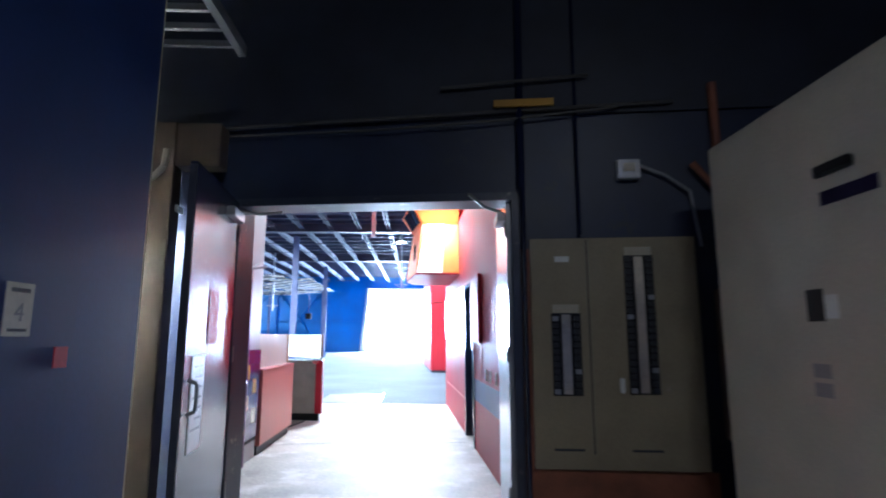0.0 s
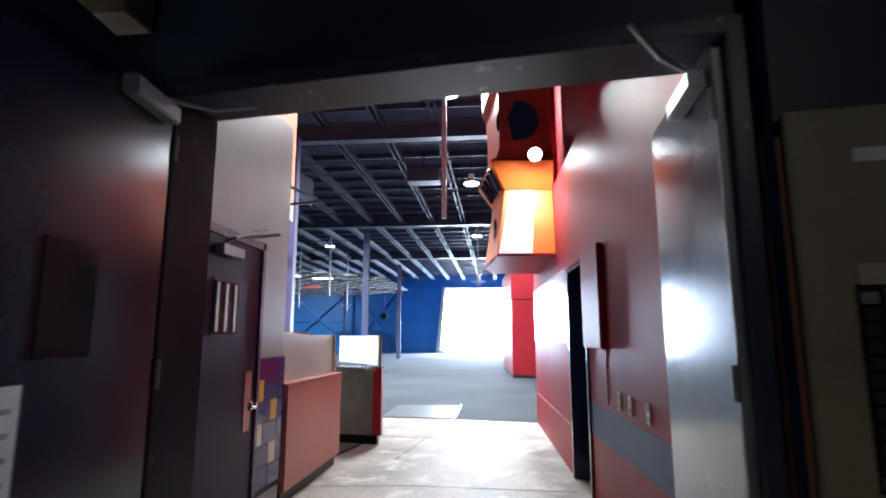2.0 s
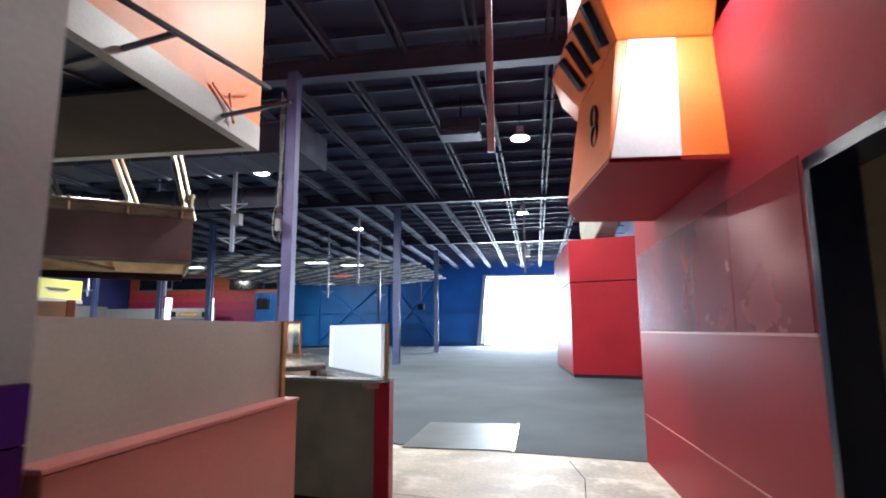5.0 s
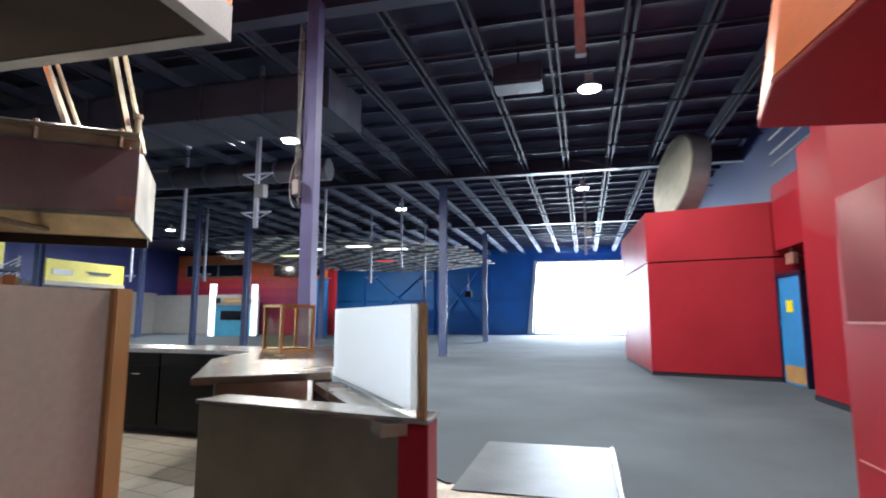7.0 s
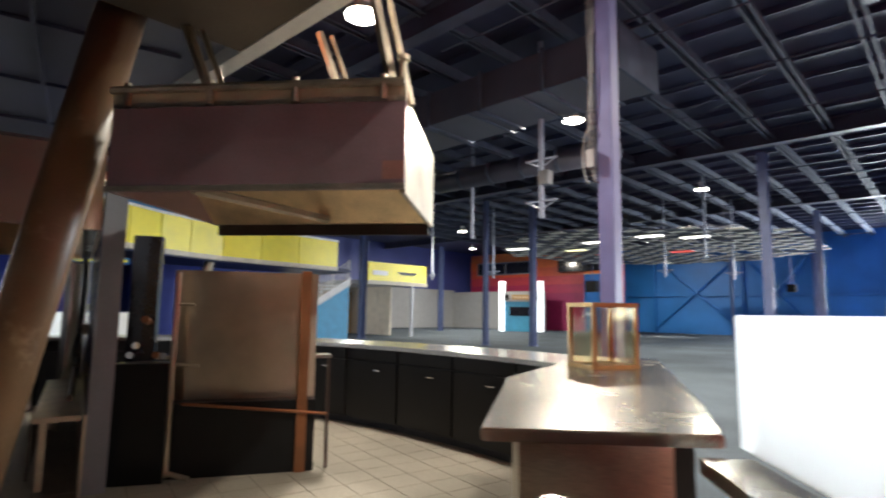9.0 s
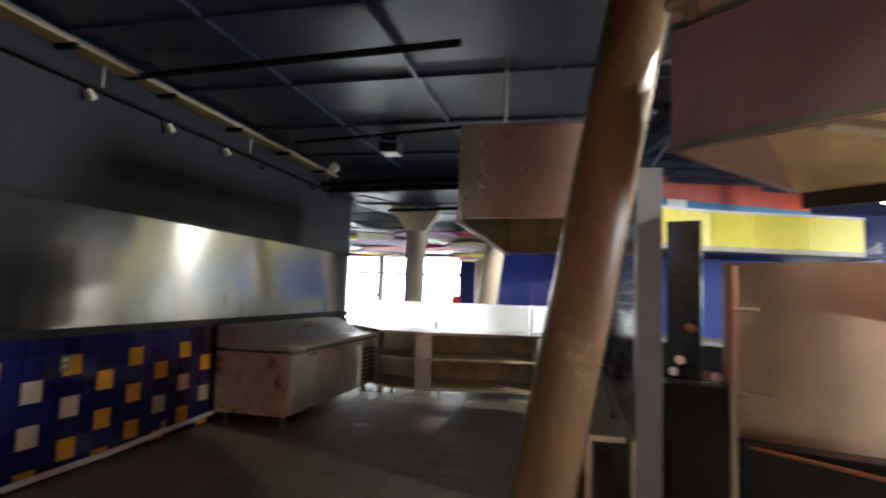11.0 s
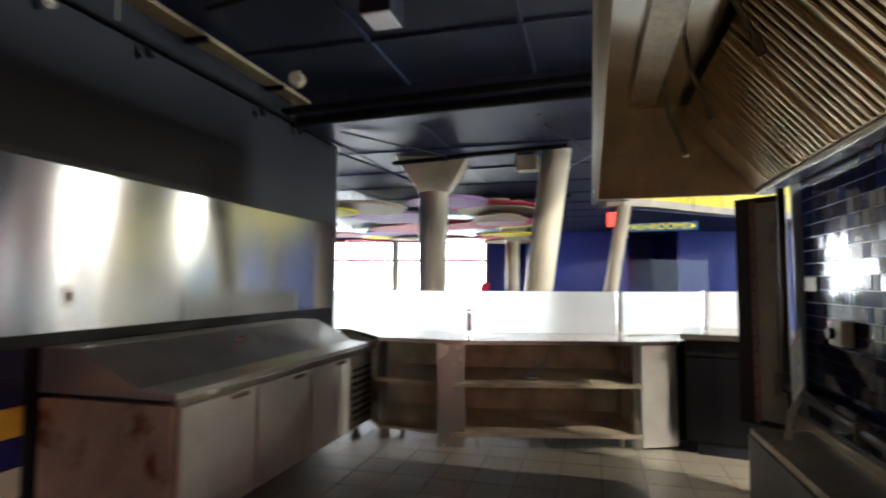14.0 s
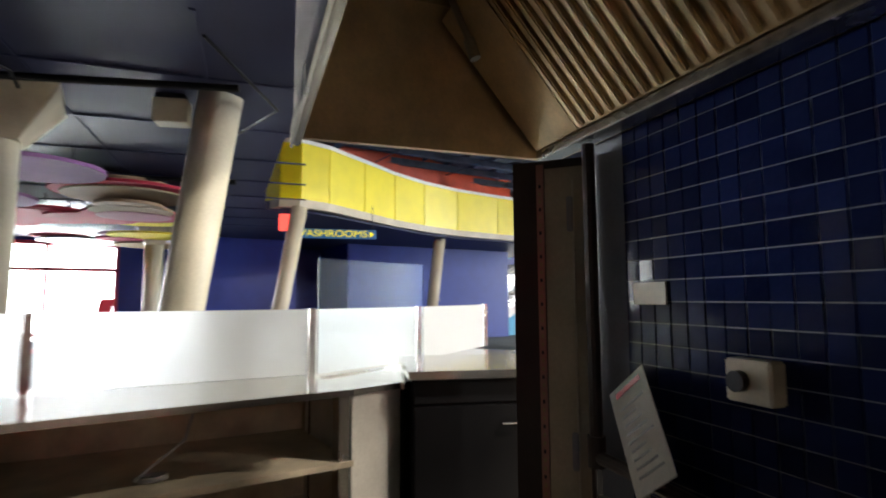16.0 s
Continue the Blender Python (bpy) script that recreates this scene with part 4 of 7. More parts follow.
# ---- kitchen things ----
def tile_wall():
    """Running courses of glazed tiles with amber and cream ones, in the kitchen's own axes."""
    w = tagged(part("wall_tiles", B((-0.78, 4.2, 0.0005, 0.006, 0.02, 1.06), m=K), M_GROUT), "navy tile dado with amber and cream tiles", "tiles", kind="structure")
    T = 0.16
    x0 = (Vector((-7.296, 5.582, 0)) - K.translation) @ Vector((K[0][0], K[1][0], 0))  # the right edge of one amber column
    made = {}
    for r in range(7):
        z1 = 0.915 + T - r * T
        if z1 < 0.1:
            break
        z0 = max(z1 - T, 0.03)
        for c in range(-18, 16):
            xr = x0 - c * T
            xl = xr - T
            if xl < -0.78 or xr > 4.2:
                continue
            k = "n"
            col, odd = divmod(c, 2)
            if odd == 0 and r >= 1:
                rr = r - 1
                if (col % 2 == 0 and rr % 2 == 0) or (col % 2 == 1 and rr % 2 == 1):
                    k = "c" if (rr in (2, 3) or (rr == 1 and col % 4 == 1)) and (col + rr) % 3 else "a"
            key = (k, round(z1 - z0, 3))
            if key not in made:
                bm = B((-T + 0.004, 0, 0, 0.009, 0.004, z1 - z0))
                ob = part("tile", bm, {"n": M_NAVYTILE, "a": M_AMBERTILE, "c": M_CREAMTILE}[k], w, bevel=0.0015)
                made[key] = ob.data
            else:
                ob = new("tile", made[key])
                ob.parent = w
            ob.matrix_world = K @ Matrix.Translation((xr, 0.006, z0))
    structure("trim_pipe", (lambda bm: (pipe(bm, [kp(-0.8, 0.06, 0.13), kp(0.6, 0.06, 0.07), kp(2.5, 0.06, 0.05)], 0.025), bm)[1])(bmesh.new()), M_WHITEPLATE, "white pipe along the wall foot", "pipe")
    for x, z in ((0.98, 0.86), (-0.12, 0.14)):
        s = thing("wall_socket", K @ pose(x, 0.016, z), "steel wall socket on the tile dado", "socket", "sockets on the tiles")
        part("plate", B((-0.04, 0.04, 0, 0.008, -0.06, 0.06)), M_STEEL, s, bevel=0.002)
        for dz in (-0.025, 0.025):
            part("outlet", B((-0.016, 0.016, 0.008, 0.011, dz - 0.014, dz + 0.014)), M_IVORY, s)
    s = thing("wall_switch", K @ pose(-1.0, 0.013, 1.33), "steel light switch on the steel sheet", "switch")
    part("plate", B((-0.04, 0.04, 0, 0.006, -0.06, 0.06)), M_STEEL, s, bevel=0.002)
    part("rocker", B((-0.012, 0.012, 0.006, 0.012, -0.025, 0.025)), M_IVORY, s)


def prep_fridge():
    f = thing("prep_fridge", K, "stained stainless steel prep fridge with sloped hood", "fridge")
    x0, x1, y0, y1 = -3.36, -0.83, 0.06, 0.92
    part("body", B((x0, x1, y0, y1, 0.13, 0.80)), M_STEEL, f, bevel=0.005)
    bm = bmesh.new()
    vs = [(y0, 0.82), (y1 + 0.03, 0.82), (y1 + 0.03, 0.86), (y1 - 0.2, 0.87), (y0 + 0.28, 1.06), (y0, 1.06)]
    lo, hi = [bm.verts.new((x0, y, z)) for y, z in vs], [bm.verts.new((x1 + 0.02, y, z)) for y, z in vs]
    bm.faces.new(lo[::-1]), bm.faces.new(hi)
    for i in range(6):
        bm.faces.new((lo[i], lo[(i + 1) % 6], hi[(i + 1) % 6], hi[i]))
    part("top", bm, M_STEELPALE, f, "sloped pan cover and worktop", 0.004)
    part("worktop_edge", B((x0 - 0.01, x1 + 0.02, y1, y1 + 0.04, 0.79, 0.83)), M_STEEL, f, bevel=0.006)
    for a, b in ((-1.5, -0.86), (-2.17, -1.52), (-2.83, -2.19)):
        d = part("door", B((a, b, y1, y1 + 0.025, 0.15, 0.775)), M_STEELDOOR, f, bevel=0.006)
        part("handle", B((a + 0.1, a + 0.26, y1 + 0.025, y1 + 0.042, 0.745, 0.77)), M_CHROME, d, bevel=0.003)
    g = part("grille", B((x0 + 0.02, -2.86, y1, y1 + 0.012, 0.15, 0.775)), M_STEELD, f)
    for i in range(8):
        part("louvre", B((x0 + 0.06, -2.92, y1 + 0.012, y1 + 0.03, 0.22 + 0.06 * i, 0.245 + 0.06 * i)), M_BLACK, g)
    part("side_panel", B((x1, x1 + 0.008, y0, y1, 0.14, 0.79)), M_RUSTSTEEL, f, "rust-stained side panel")
    for x in (x0 + 0.1, x1 - 0.1):
        for y in (y0 + 0.08, y1 - 0.1):
            bm = bmesh.new()
            cyl(bm, (x, y, 0), (x, y, 0.13), 0.022)
            cyl(bm, (x, y, 0), (x, y, 0.03), 0.035)
            part("leg", bm, M_STEELD, f)
    bm = bmesh.new()
    cyl(bm, (-1.9, 0.52, 1.0), (-1.9, 0.56, 1.02), 0.028)
    part("knob", bm, M_CHROME, f)
    bm = bmesh.new()
    box(bm, -3.4, -3.36, y1 + 0.03, y1 + 0.035, 0.6, 0.72)
    part("tag", bm, M_WHITEPLATE, f, "hanging paper tag")


def west_counter():
    inner = [(-11.8, 7.66), (-11.55, 8.42), (-11.56, 9.98), (-11.63, 10.3)]
    outer = [(-13.0, 7.02), (-12.52, 8.45), (-12.42, 9.98), (-12.5, 10.42)]
    t = thing("shelf_counter", None, "stainless serving counter with open shelves below", "counter")
    bm = bmesh.new()
    prism(bm, inner + outer[::-1], 0.885, 0.92)
    part("worktop", bm, M_COUNTER, t, "bright steel worktop")
    for z in (0.1, 0.52):
        bm = bmesh.new()
        prism(bm, inner[:3] + outer[2::-1], z, z + 0.03)
        part("shelf", bm, M_SHELF, t, "worn brownish steel shelf")
    bm = bmesh.new()
    band(bm, outer, 0.03, 0.1, 0.885)
    part("back_panel", bm, M_SHELF, t)
    for k, (a, o, w) in enumerate((((-11.8, 7.72), (-12.75, 7.3), 0.06), ((-11.57, 8.34), (-12.4, 8.34), 0.24), ((-11.57, 9.93), (-12.38, 9.93), 0.06))):
        a, o = Vector(a), Vector(o)
        d = (o - a).normalized()
        n = Vector((-d.y, d.x)) * w / 2
        bm = bmesh.new()
        e = a + d * (0.1 if k != 1 else 0.12)
        prism(bm, [tuple(a - n), tuple(a + n), tuple(e + n), tuple(e - n)], 0.0, 0.885)
        part("post", bm, M_STEEL, t, bevel=0.004)
    bm = bmesh.new()
    prism(bm, [(-11.57, 9.97), (-12.35, 9.97), (-12.4, 10.3), (-11.64, 10.3)], 0.02, 0.885)
    part("end_cabinet", bm, M_STEELPALE, t, "pale steel end panel", 0.005)
    for i in range(5):
        f = 0.1 + 0.2 * i
        a, o = Vector(inner[0]).lerp(Vector(inner[1]), f) if i < 2 else Vector(inner[1]).lerp(Vector(inner[2]), (i - 2) * 0.4 + 0.1), None
        bm = bmesh.new()
        cyl(bm, (a.x - 0.1, a.y, 0), (a.x - 0.1, a.y, 0.1), 0.022)
        part("foot", bm, M_STEELD, t)
    # splash screens
    line = [(-12.66, 7.0), (-12.33, 8.5), (-12.23, 9.97), (-12.53, 10.92), (-13.25, 12.1)]
    for i, (a, b) in enumerate(zip(line, line[1:])):
        s = thing("splash_screen", None, "frosted acrylic splash screen on the counter", "screen", "splash screens")
        va, vb = Vector(a), Vector(b)
        d = (vb - va).normalized()
        bm = bmesh.new()
        band(bm, [tuple(va + d * 0.03), tuple(vb - d * 0.03)], 0.02, 0.922, 1.335)
        part("pane", bm, M_FROST, s)
        bm = bmesh.new()
        p = vb
        prism(bm, [(p.x - 0.03, p.y - 0.02), (p.x + 0.02, p.y - 0.02), (p.x + 0.02, p.y + 0.02), (p.x - 0.03, p.y + 0.02)], 0.922, 1.34)
        part("post", bm, M_STEEL, s, bevel=0.003)
    s = thing("tall_glass_screen", None, "tall clear glass sneeze guard on the counter", "screen")
    bm = bmesh.new()
    band(bm, [(-12.14, 9.98), (-12.46, 10.93)], 0.012, 0.932, 1.66)
    part("pane", bm, M_BLUEGLASS, s).visible_shadow = False
    bm = bmesh.new()
    band(bm, [(-12.08, 9.97), (-12.45, 10.95)], -0.05, 0.922, 0.932)
    part("rail", bm, M_STEEL, s)
    inn = [(-11.645, 10.31), (-12.16, 11.2), (-12.7, 12.0)]
    for i, (a, b) in enumerate(zip(inn, inn[1:])):
        va, vb = Vector((*a, 0)), Vector((*b, 0))
        d = vb - va
        m = Matrix.Translation(va) @ Matrix.Rotation(math.atan2(d.y, d.x), 4, "Z")
        c = thing("base_cabinet", m, "black laminate base cabinet with small knobs", "cabinet", "west base cabinets")
        L = d.length
        part("carcass", B((0.004, L - 0.004, 0.02, 0.7, 0.06, 0.885)), M_BLACK, c)
        part("worktop", B((-0.02, L + 0.1, -0.03, 0.9, 0.886, 0.921)), M_COUNTER, c, "bright steel worktop", 0.004)
        for j in range(2):
            dr = part("door", B((0.012 + j * L / 2, (j + 1) * L / 2 - 0.008, 0.0, 0.02, 0.08, 0.875)), M_BLACKGLOSS, c, bevel=0.003)
            bm = bmesh.new()
            pipe(bm, [((j + 0.5) * L / 2 - 0.04, 0.0, 0.74), ((j + 0.5) * L / 2 - 0.04, -0.025, 0.74), ((j + 0.5) * L / 2 + 0.04, -0.025, 0.74), ((j + 0.5) * L / 2 + 0.04, 0, 0.74)], 0.006)
            part("handle", bm, M_CHROME, dr, "chrome handle")
    t = thing("cable_coil", None, "loose grey cable lying on a shelf", "cable")
    bm = bmesh.new()
    pts = [(-11.78 - 0.05 * math.cos(a), 9.05 + 0.07 * math.sin(a), 0.556 + 0.002 * a) for a in [i * 0.5 for i in range(22)]]
    pipe(bm, pts + [(-11.86, 9.2, 0.7), (-11.9, 9.25, 0.86)], 0.008, 6)
    part("cable", bm, M_GREYMETAL, t)


def cook_line():
    # back wall of small navy tiles under the long hood
    w = tagged(part("wall_cook", B((-2.5, 0.75, 4.2, 4.36, 0, 2.35), m=K), M_PALEGROUT), "cook line wall under the long hood", "wall", kind="structure")
    T = 0.0765
    mesh, rest = None, bmesh.new()
    for i in range(39):
        for j in range(19):
            z, x = 0.62 + j * T, -2.3 + i * T
            random.seed(i * 31 + j)
            m = pose(x, 4.199, z, random.uniform(-1.2, 1.2), 0, random.uniform(-1.2, 1.2))
            if 0 <= i < 15:
                if mesh is None:
                    ob = part("tile", B((0.002, T - 0.002, -0.006, 0, 0.002, T - 0.002)), M_BLUETILE, w, bevel=0.001)
                    mesh = ob.data
                else:
                    ob = new("tile", mesh)
                    ob.parent = w
                ob.matrix_world = K @ m
            else:
                box(rest, 0.002, T - 0.002, -0.006, 0, 0.002, T - 0.002, m=K @ m)
    tagged(part("far_tiles", rest, M_BLUETILE, w), kind="stuff")
    structure("trim_cook_steel", B((-2.5, 0.75, 4.18, 4.2, 0.0, 0.6), m=K), M_STEELD, "greasy steel skirting of the cook wall", "panel")

    h = thing("extraction_hood", K, "long stainless extraction hood with baffle filters", "hood")
    x0, x1, y0, y1, z0, z1 = -2.79, 0.55, 2.97, 4.19, 2.05, 2.72
    part("front_panel", B((x0, x1, y0, y0 + 0.03, z0 - 0.03, z1)), M_STEELHOOD, h, bevel=0.006)
    part("front_lip", B((x0, x1, y0 - 0.012, y0, z0 - 0.04, z0 + 0.05)), M_STEEL, h, "bright folded lip", 0.003)
    part("top_panel", B((x0, x1, y0, y1, z1, z1 + 0.03)), M_STEELHOOD, h)
    part("end_panel", B((x0, x0 + 0.03, y0 + 0.03, y1, z0, z1)), M_HOODINNER, h)
    part("end_panel", B((x1 - 0.03, x1, y0 + 0.03, y1, z0, z1)), M_HOODEND, h, "polished end panel")
    part("back_panel", B((x0 + 0.03, x1 - 0.03, y1 - 0.02, y1, z0, z1)), M_HOODINNER, h)
    part("grease_gutter", B((x0 + 0.03, x1 - 0.03, y1 - 0.12, y1 - 0.02, z0 - 0.01, z0 + 0.03)), M_STEEL, h, bevel=0.004)
    f = part("end_plate", B((x0 + 0.06, x0 + 0.40, -0.02, 0.0, 0.0, 0.72)), M_HOODINNER, h, "flat browned blanking plate")
    f.matrix_local = pose(0, y1 - 0.12, z0 + 0.04, 40)
    for i in range(5):
        xa = x0 + 0.42 + i * 0.54
        f = part("filter", B((xa, xa + 0.52, -0.02, 0.0, 0.0, 0.72)), M_HOODINNER, h, "greasy baffle filter")
        f.matrix_local = pose(0, y1 - 0.12, z0 + 0.04, 40)
        for j in range(8):
            b = part("baffle", B((xa + 0.02 + j * 0.062, xa + 0.052 + j * 0.062, -0.05, -0.02, 0.01, 0.71)), M_BAFFLE, f, bevel=0.006)
    part("light_tray", B((x0 + 0.3, x1 - 0.3, y0 + 0.25, y0 + 0.42, z1 - 0.06, z1)), M_STEELD, h)
    for i in range(4):
        x = x0 + 0.5 + i * 0.8
        bm = bmesh.new()
        pipe(bm, [(x, y0 + 0.45, z1), (x, y0 + 0.48, z1 - 0.2), (x + 0.05, y0 + 0.55, z0 + 0.25)], 0.012)
        cyl(bm, (x + 0.05, y0 + 0.55, z0 + 0.25), (x + 0.06, y0 + 0.57, z0 + 0.18), 0.02)
        part("nozzle", bm, M_STEELD, h, "fire suppression nozzle")
    for x in (x0 + 0.3, x1 - 0.3):
        bm = bmesh.new()
        pipe(bm, [(x, y0 + 0.3, z1), (x, y0 + 0.3, 3.6)], 0.012)
        part("hanger", bm, M_STEELD, h)

    # wing door beside the tile wall
    d = thing("panel_door", K @ pose(-2.5, 4.17, 0, 0, 0, -133), "open dark service panel door with beige inner face", "door")
    part("panel", B((0, 0.325, -0.02, 0.02, 0.48, 2.0)), M_DARKBROWN, d, bevel=0.003)
    part("inner_face", B((0.015, 0.18, 0.02, 0.03, 0.52, 1.96)), M_BEIGE, d, "stained beige inner face")
    part("seal", B((0.185, 0.215, 0.02, 0.036, 0.5, 1.98)), M_PINKPLATE, d, "reddish perforated edge strip")
    for i in range(40):
        part("perforation", B((0.195, 0.205, 0.036, 0.037, 0.55 + 0.034 * i, 0.565 + 0.034 * i)), M_TRAY if i % 3 else M_DARK, d)
    for z in (0.7, 1.68):
        part("handle", B((0.06, 0.085, 0.03, 0.05, z, z + 0.15)), M_GREYMETAL, d, bevel=0.004)
    part("rib", B((0.055, 0.065, 0.03, 0.036, 0.56, 1.9)), M_IVORYOLD, d)
    s = thing("thermostat", K @ pose(-1.72, 4.19, 1.165), "beige thermostat box with black dial", "thermostat")
    part("case", B((-0.075, 0.075, -0.06, 0, -0.06, 0.06)), M_IVORYOLD, s, bevel=0.006)
    bm = bmesh.new()
    cyl(bm, (-0.02, -0.06, 0), (-0.02, -0.085, 0), 0.03)
    part("dial", bm, M_BLACK, s)
    s = thing("label_plate", K @ pose(-2.16, 4.188, 1.415), "blank ivory label plate on the tiles", "plate")
    part("plate", B((-0.085, 0.085, -0.008, 0, -0.04, 0.04)), M_IVORYOLD, s, bevel=0.002)
    s = thing("notice_board", K @ pose(-2.0, 4.05, 0.80, -10, -36, 0), "tilted white instruction sheet resting on pipe", "sign")
    part("sheet", B((-0.12, 0.11, -0.004, 0, 0, 0.38)), M_PAPER, s)
    bm = bmesh.new()
    box(bm, -0.08, 0.08, -0.006, -0.004, 0.34, 0.36)
    part("header_bar", bm, M_REDFRAME, s, "red heading bar")
    bm = bmesh.new()
    for i in range(9):
        box(bm, -0.075, 0.075 - 0.02 * (i % 4), -0.006, -0.004, 0.05 + 0.03 * i, 0.058 + 0.03 * i)
    part("text_bars", bm, M_GREYMETAL, s, "grey lines of small print")
    p = thing("gas_pipe", K, "dark gas pipes along the cook wall", "pipe")
    bm = bmesh.new()
    pipe(bm, [(-2.42, 4.12, 2.03), (-2.42, 4.12, 0.78), (-2.3, 4.12, 0.78), (0.5, 4.08, 0.7)], 0.026, 10)
    part("pipe_run", bm, M_DARKBROWN, p)
    bm = bmesh.new()
    cyl(bm, (-2.42, 4.12, 0.74), (-2.42, 4.12, 0.86), 0.036)
    part("coupling", bm, M_DARKBROWN, p)
    bm = bmesh.new()
    cyl(bm, (-1.4, 4.105, 0.70), (-1.4, 4.105, 0.8), 0.034)
    part("coupling", bm, M_DARKBROWN, p)
    bm = bmesh.new()
    pipe(bm, [(-2.1, 4.08, 0.76), (-2.05, 4.02, 0.68), (-1.98, 3.98, 0.55), (-1.96, 3.98, 0.3), (-1.96, 3.98, 0.0)], 0.018, 8)
    part("grey_hose", bm, M_IVORYOLD, p, "pale flexible hose")

    # steel work stand below
    t = thing("work_stand", K, "low steel stand below the cook wall", "stand")
    part("top", B((-2.2, 0.5, 3.85, 4.17, 0.52, 0.56)), M_STEELD, t, bevel=0.004)
    part("front", B((-2.2, 0.5, 3.84, 3.86, 0.1, 0.52)), M_DARKBROWN, t)
    for x in (-2.15, 0.42):
        part("leg", B((x, x + 0.05, 3.9, 3.95, 0, 0.52)), M_STEELD, t)


def hood_east():
    o, d = Vector((-5.82, 9.52, 0)), Vector((1.36, 1.04, 0))
    m = Matrix.Translation(o) @ Matrix.Rotation(math.atan2(d.y, d.x), 4, "Z")
    L, D = 1.72, 1.22
    h = thing("extraction_hood_east", m, "dark stained extraction hood hung from the ceiling", "hood")
    z0, z1 = 2.07, 2.56
    part("front_panel", B((0, L, 0, 0.03, z0, z1)), M_HOODDARK, h, "dull violet-brown front sheet", 0.005)
    part("end_panel", B((L - 0.03, L, 0.03, D, z0 - 0.02, z1)), M_STEELD, h, "worn steel end sheet", 0.004)
    part("end_panel", B((0, 0.03, 0.03, D, z0, z1)), M_HOODDARK, h)
    part("back_panel", B((0.03, L - 0.03, D - 0.03, D, z0 - 0.08, z1)), M_DARKBROWN, h)
    part("top_panel", B((0, L, 0, D, z1, z1 + 0.03)), M_STEELD, h)
    part("front_lip", B((-0.005, L + 0.005, -0.012, 0.0, z0, z0 + 0.03)), M_STEELD, h)
    part("corner_plate", B((L - 0.12, L + 0.002, -0.016, -0.012, z0 + 0.05, z0 + 0.15)), M_PINKPLATE, h)
    part("inner_slope", (lambda bm: (hexa(bm, [(0.03, D - 0.1, z0), (L - 0.03, D - 0.1, z0), (L - 0.03, D - 0.04, z0), (0.03, D - 0.04, z0)], [(0.03, 0.4, z1 - 0.02), (L - 0.03, 0.4, z1 - 0.02), (L - 0.03, 0.46, z1 - 0.02), (0.03, 0.46, z1 - 0.02)]), bm)[1])(bmesh.new()), M_HOODINNER, h)
    bm = bmesh.new()
    pipe(bm, [(0.5, 0.05, z0 + 0.02), (0.95, D - 0.15, z0 + 0.02)], 0.03, 6)
    part("cross_bar", bm, M_IVORYOLD, h, "pale cross bar inside")
    bm = bmesh.new()
    pipe(bm, [(0, -0.02, z1 + 0.1), (L, -0.02, z1 + 0.1)], 0.025)
    for x in (0.1, 0.6, 1.1, 1.6):
        pipe(bm, [(x, -0.02, z1), (x, -0.02, z1 + 0.14)], 0.02)
    part("top_rail", bm, M_STEELD, h)
    part("flange", B((0.0, L, 0.0, 0.05, z1 + 0.03, z1 + 0.12)), M_BEIGE, h)
    for x, y, dx in ((0.5, 0.3, -0.5), (1.66, 0.03, -0.25), (1.2, 1.0, -0.4)):
        bm = bmesh.new()
        a, b = Vector((x, y, z1)), Vector((x + dx, y + 0.15, 3.6))
        pipe(bm, [a, b], 0.035, 6)
        pipe(bm, [a + Vector((0.08, 0.05, 0)), b + Vector((0.08, 0.05, 0))], 0.02, 6)
        part("strut", bm, M_STEELD, h, "galvanised hanger strut")
    bm = bmesh.new()
    pipe(bm, [(L - 0.03, 0.05, z1), (L - 0.03, 0.05, z1 + 0.25)], 0.022)
    cyl(bm, (L - 0.03, 0.05, z1 + 0.25), (L - 0.03, 0.05, z1 + 0.28), 0.035)
    part("pipe_stub", bm, M_IVORYOLD, h)

    # the steel-backed range wall under it
    a, b = Vector((-7.42, 10.12, 0)), Vector((-6.62, 11.5, 0))
    m2 = Matrix.Translation(a) @ Matrix.Rotation(math.atan2((b - a).y, (b - a).x), 4, "Z")
    LL = (b - a).length
    r = thing("range_screen", m2, "greasy steel back panel on black range base", "range")
    part("base", B((0.0, LL, 0.0, 0.3, 0.0, 0.62)), M_BLACK, r, bevel=0.005)
    part("panel", B((0.35, LL, 0.18, 0.22, 0.62, 1.76)), M_STEELPANEL, r, "tarnished curved steel panel", 0.004)
    part("edge_trim", B((LL - 0.16, LL - 0.07, -0.03, -0.002, 0.0, 1.77)), M_COPPER, r, "brown steel edge strip", 0.004)
    part("ledge", B((LL, LL + 0.14, 0.05, 0.3, 0.98, 1.01)), M_STEEL, r, bevel=0.003)
    part("ledge_leg", B((LL + 0.1, LL + 0.13, 0.06, 0.09, 0, 0.98)), M_DARKBROWN, r)
    bm = bmesh.new()
    pipe(bm, [(0.42, -0.08, 0.05), (0.42, -0.08, 1.72)], 0.022)
    pipe(bm, [(0.42, -0.08, 0.95), (0.62, -0.1, 0.94)], 0.014)
    pipe(bm, [(0.42, -0.08, 1.45), (0.56, -0.1, 1.45)], 0.012)
    pipe(bm, [(0.42, -0.08, 0.08), (0.6, -0.14, 0.04)], 0.022)
    part("gas_riser", bm, M_STEELD, r, "grey gas riser with valves")
    bm = bmesh.new()
    pipe(bm, [(0.5, -0.04, 0.62), (LL + 0.1, -0.04, 0.5)], 0.014)
    part("rail", bm, M_COPPER, r)
    part("side_cabinet", B((-0.02, 0.40, -0.1, 0.16, 0.0, 0.96)), M_BLACKGLOSS, r, "black gloss side cabinet", 0.006)
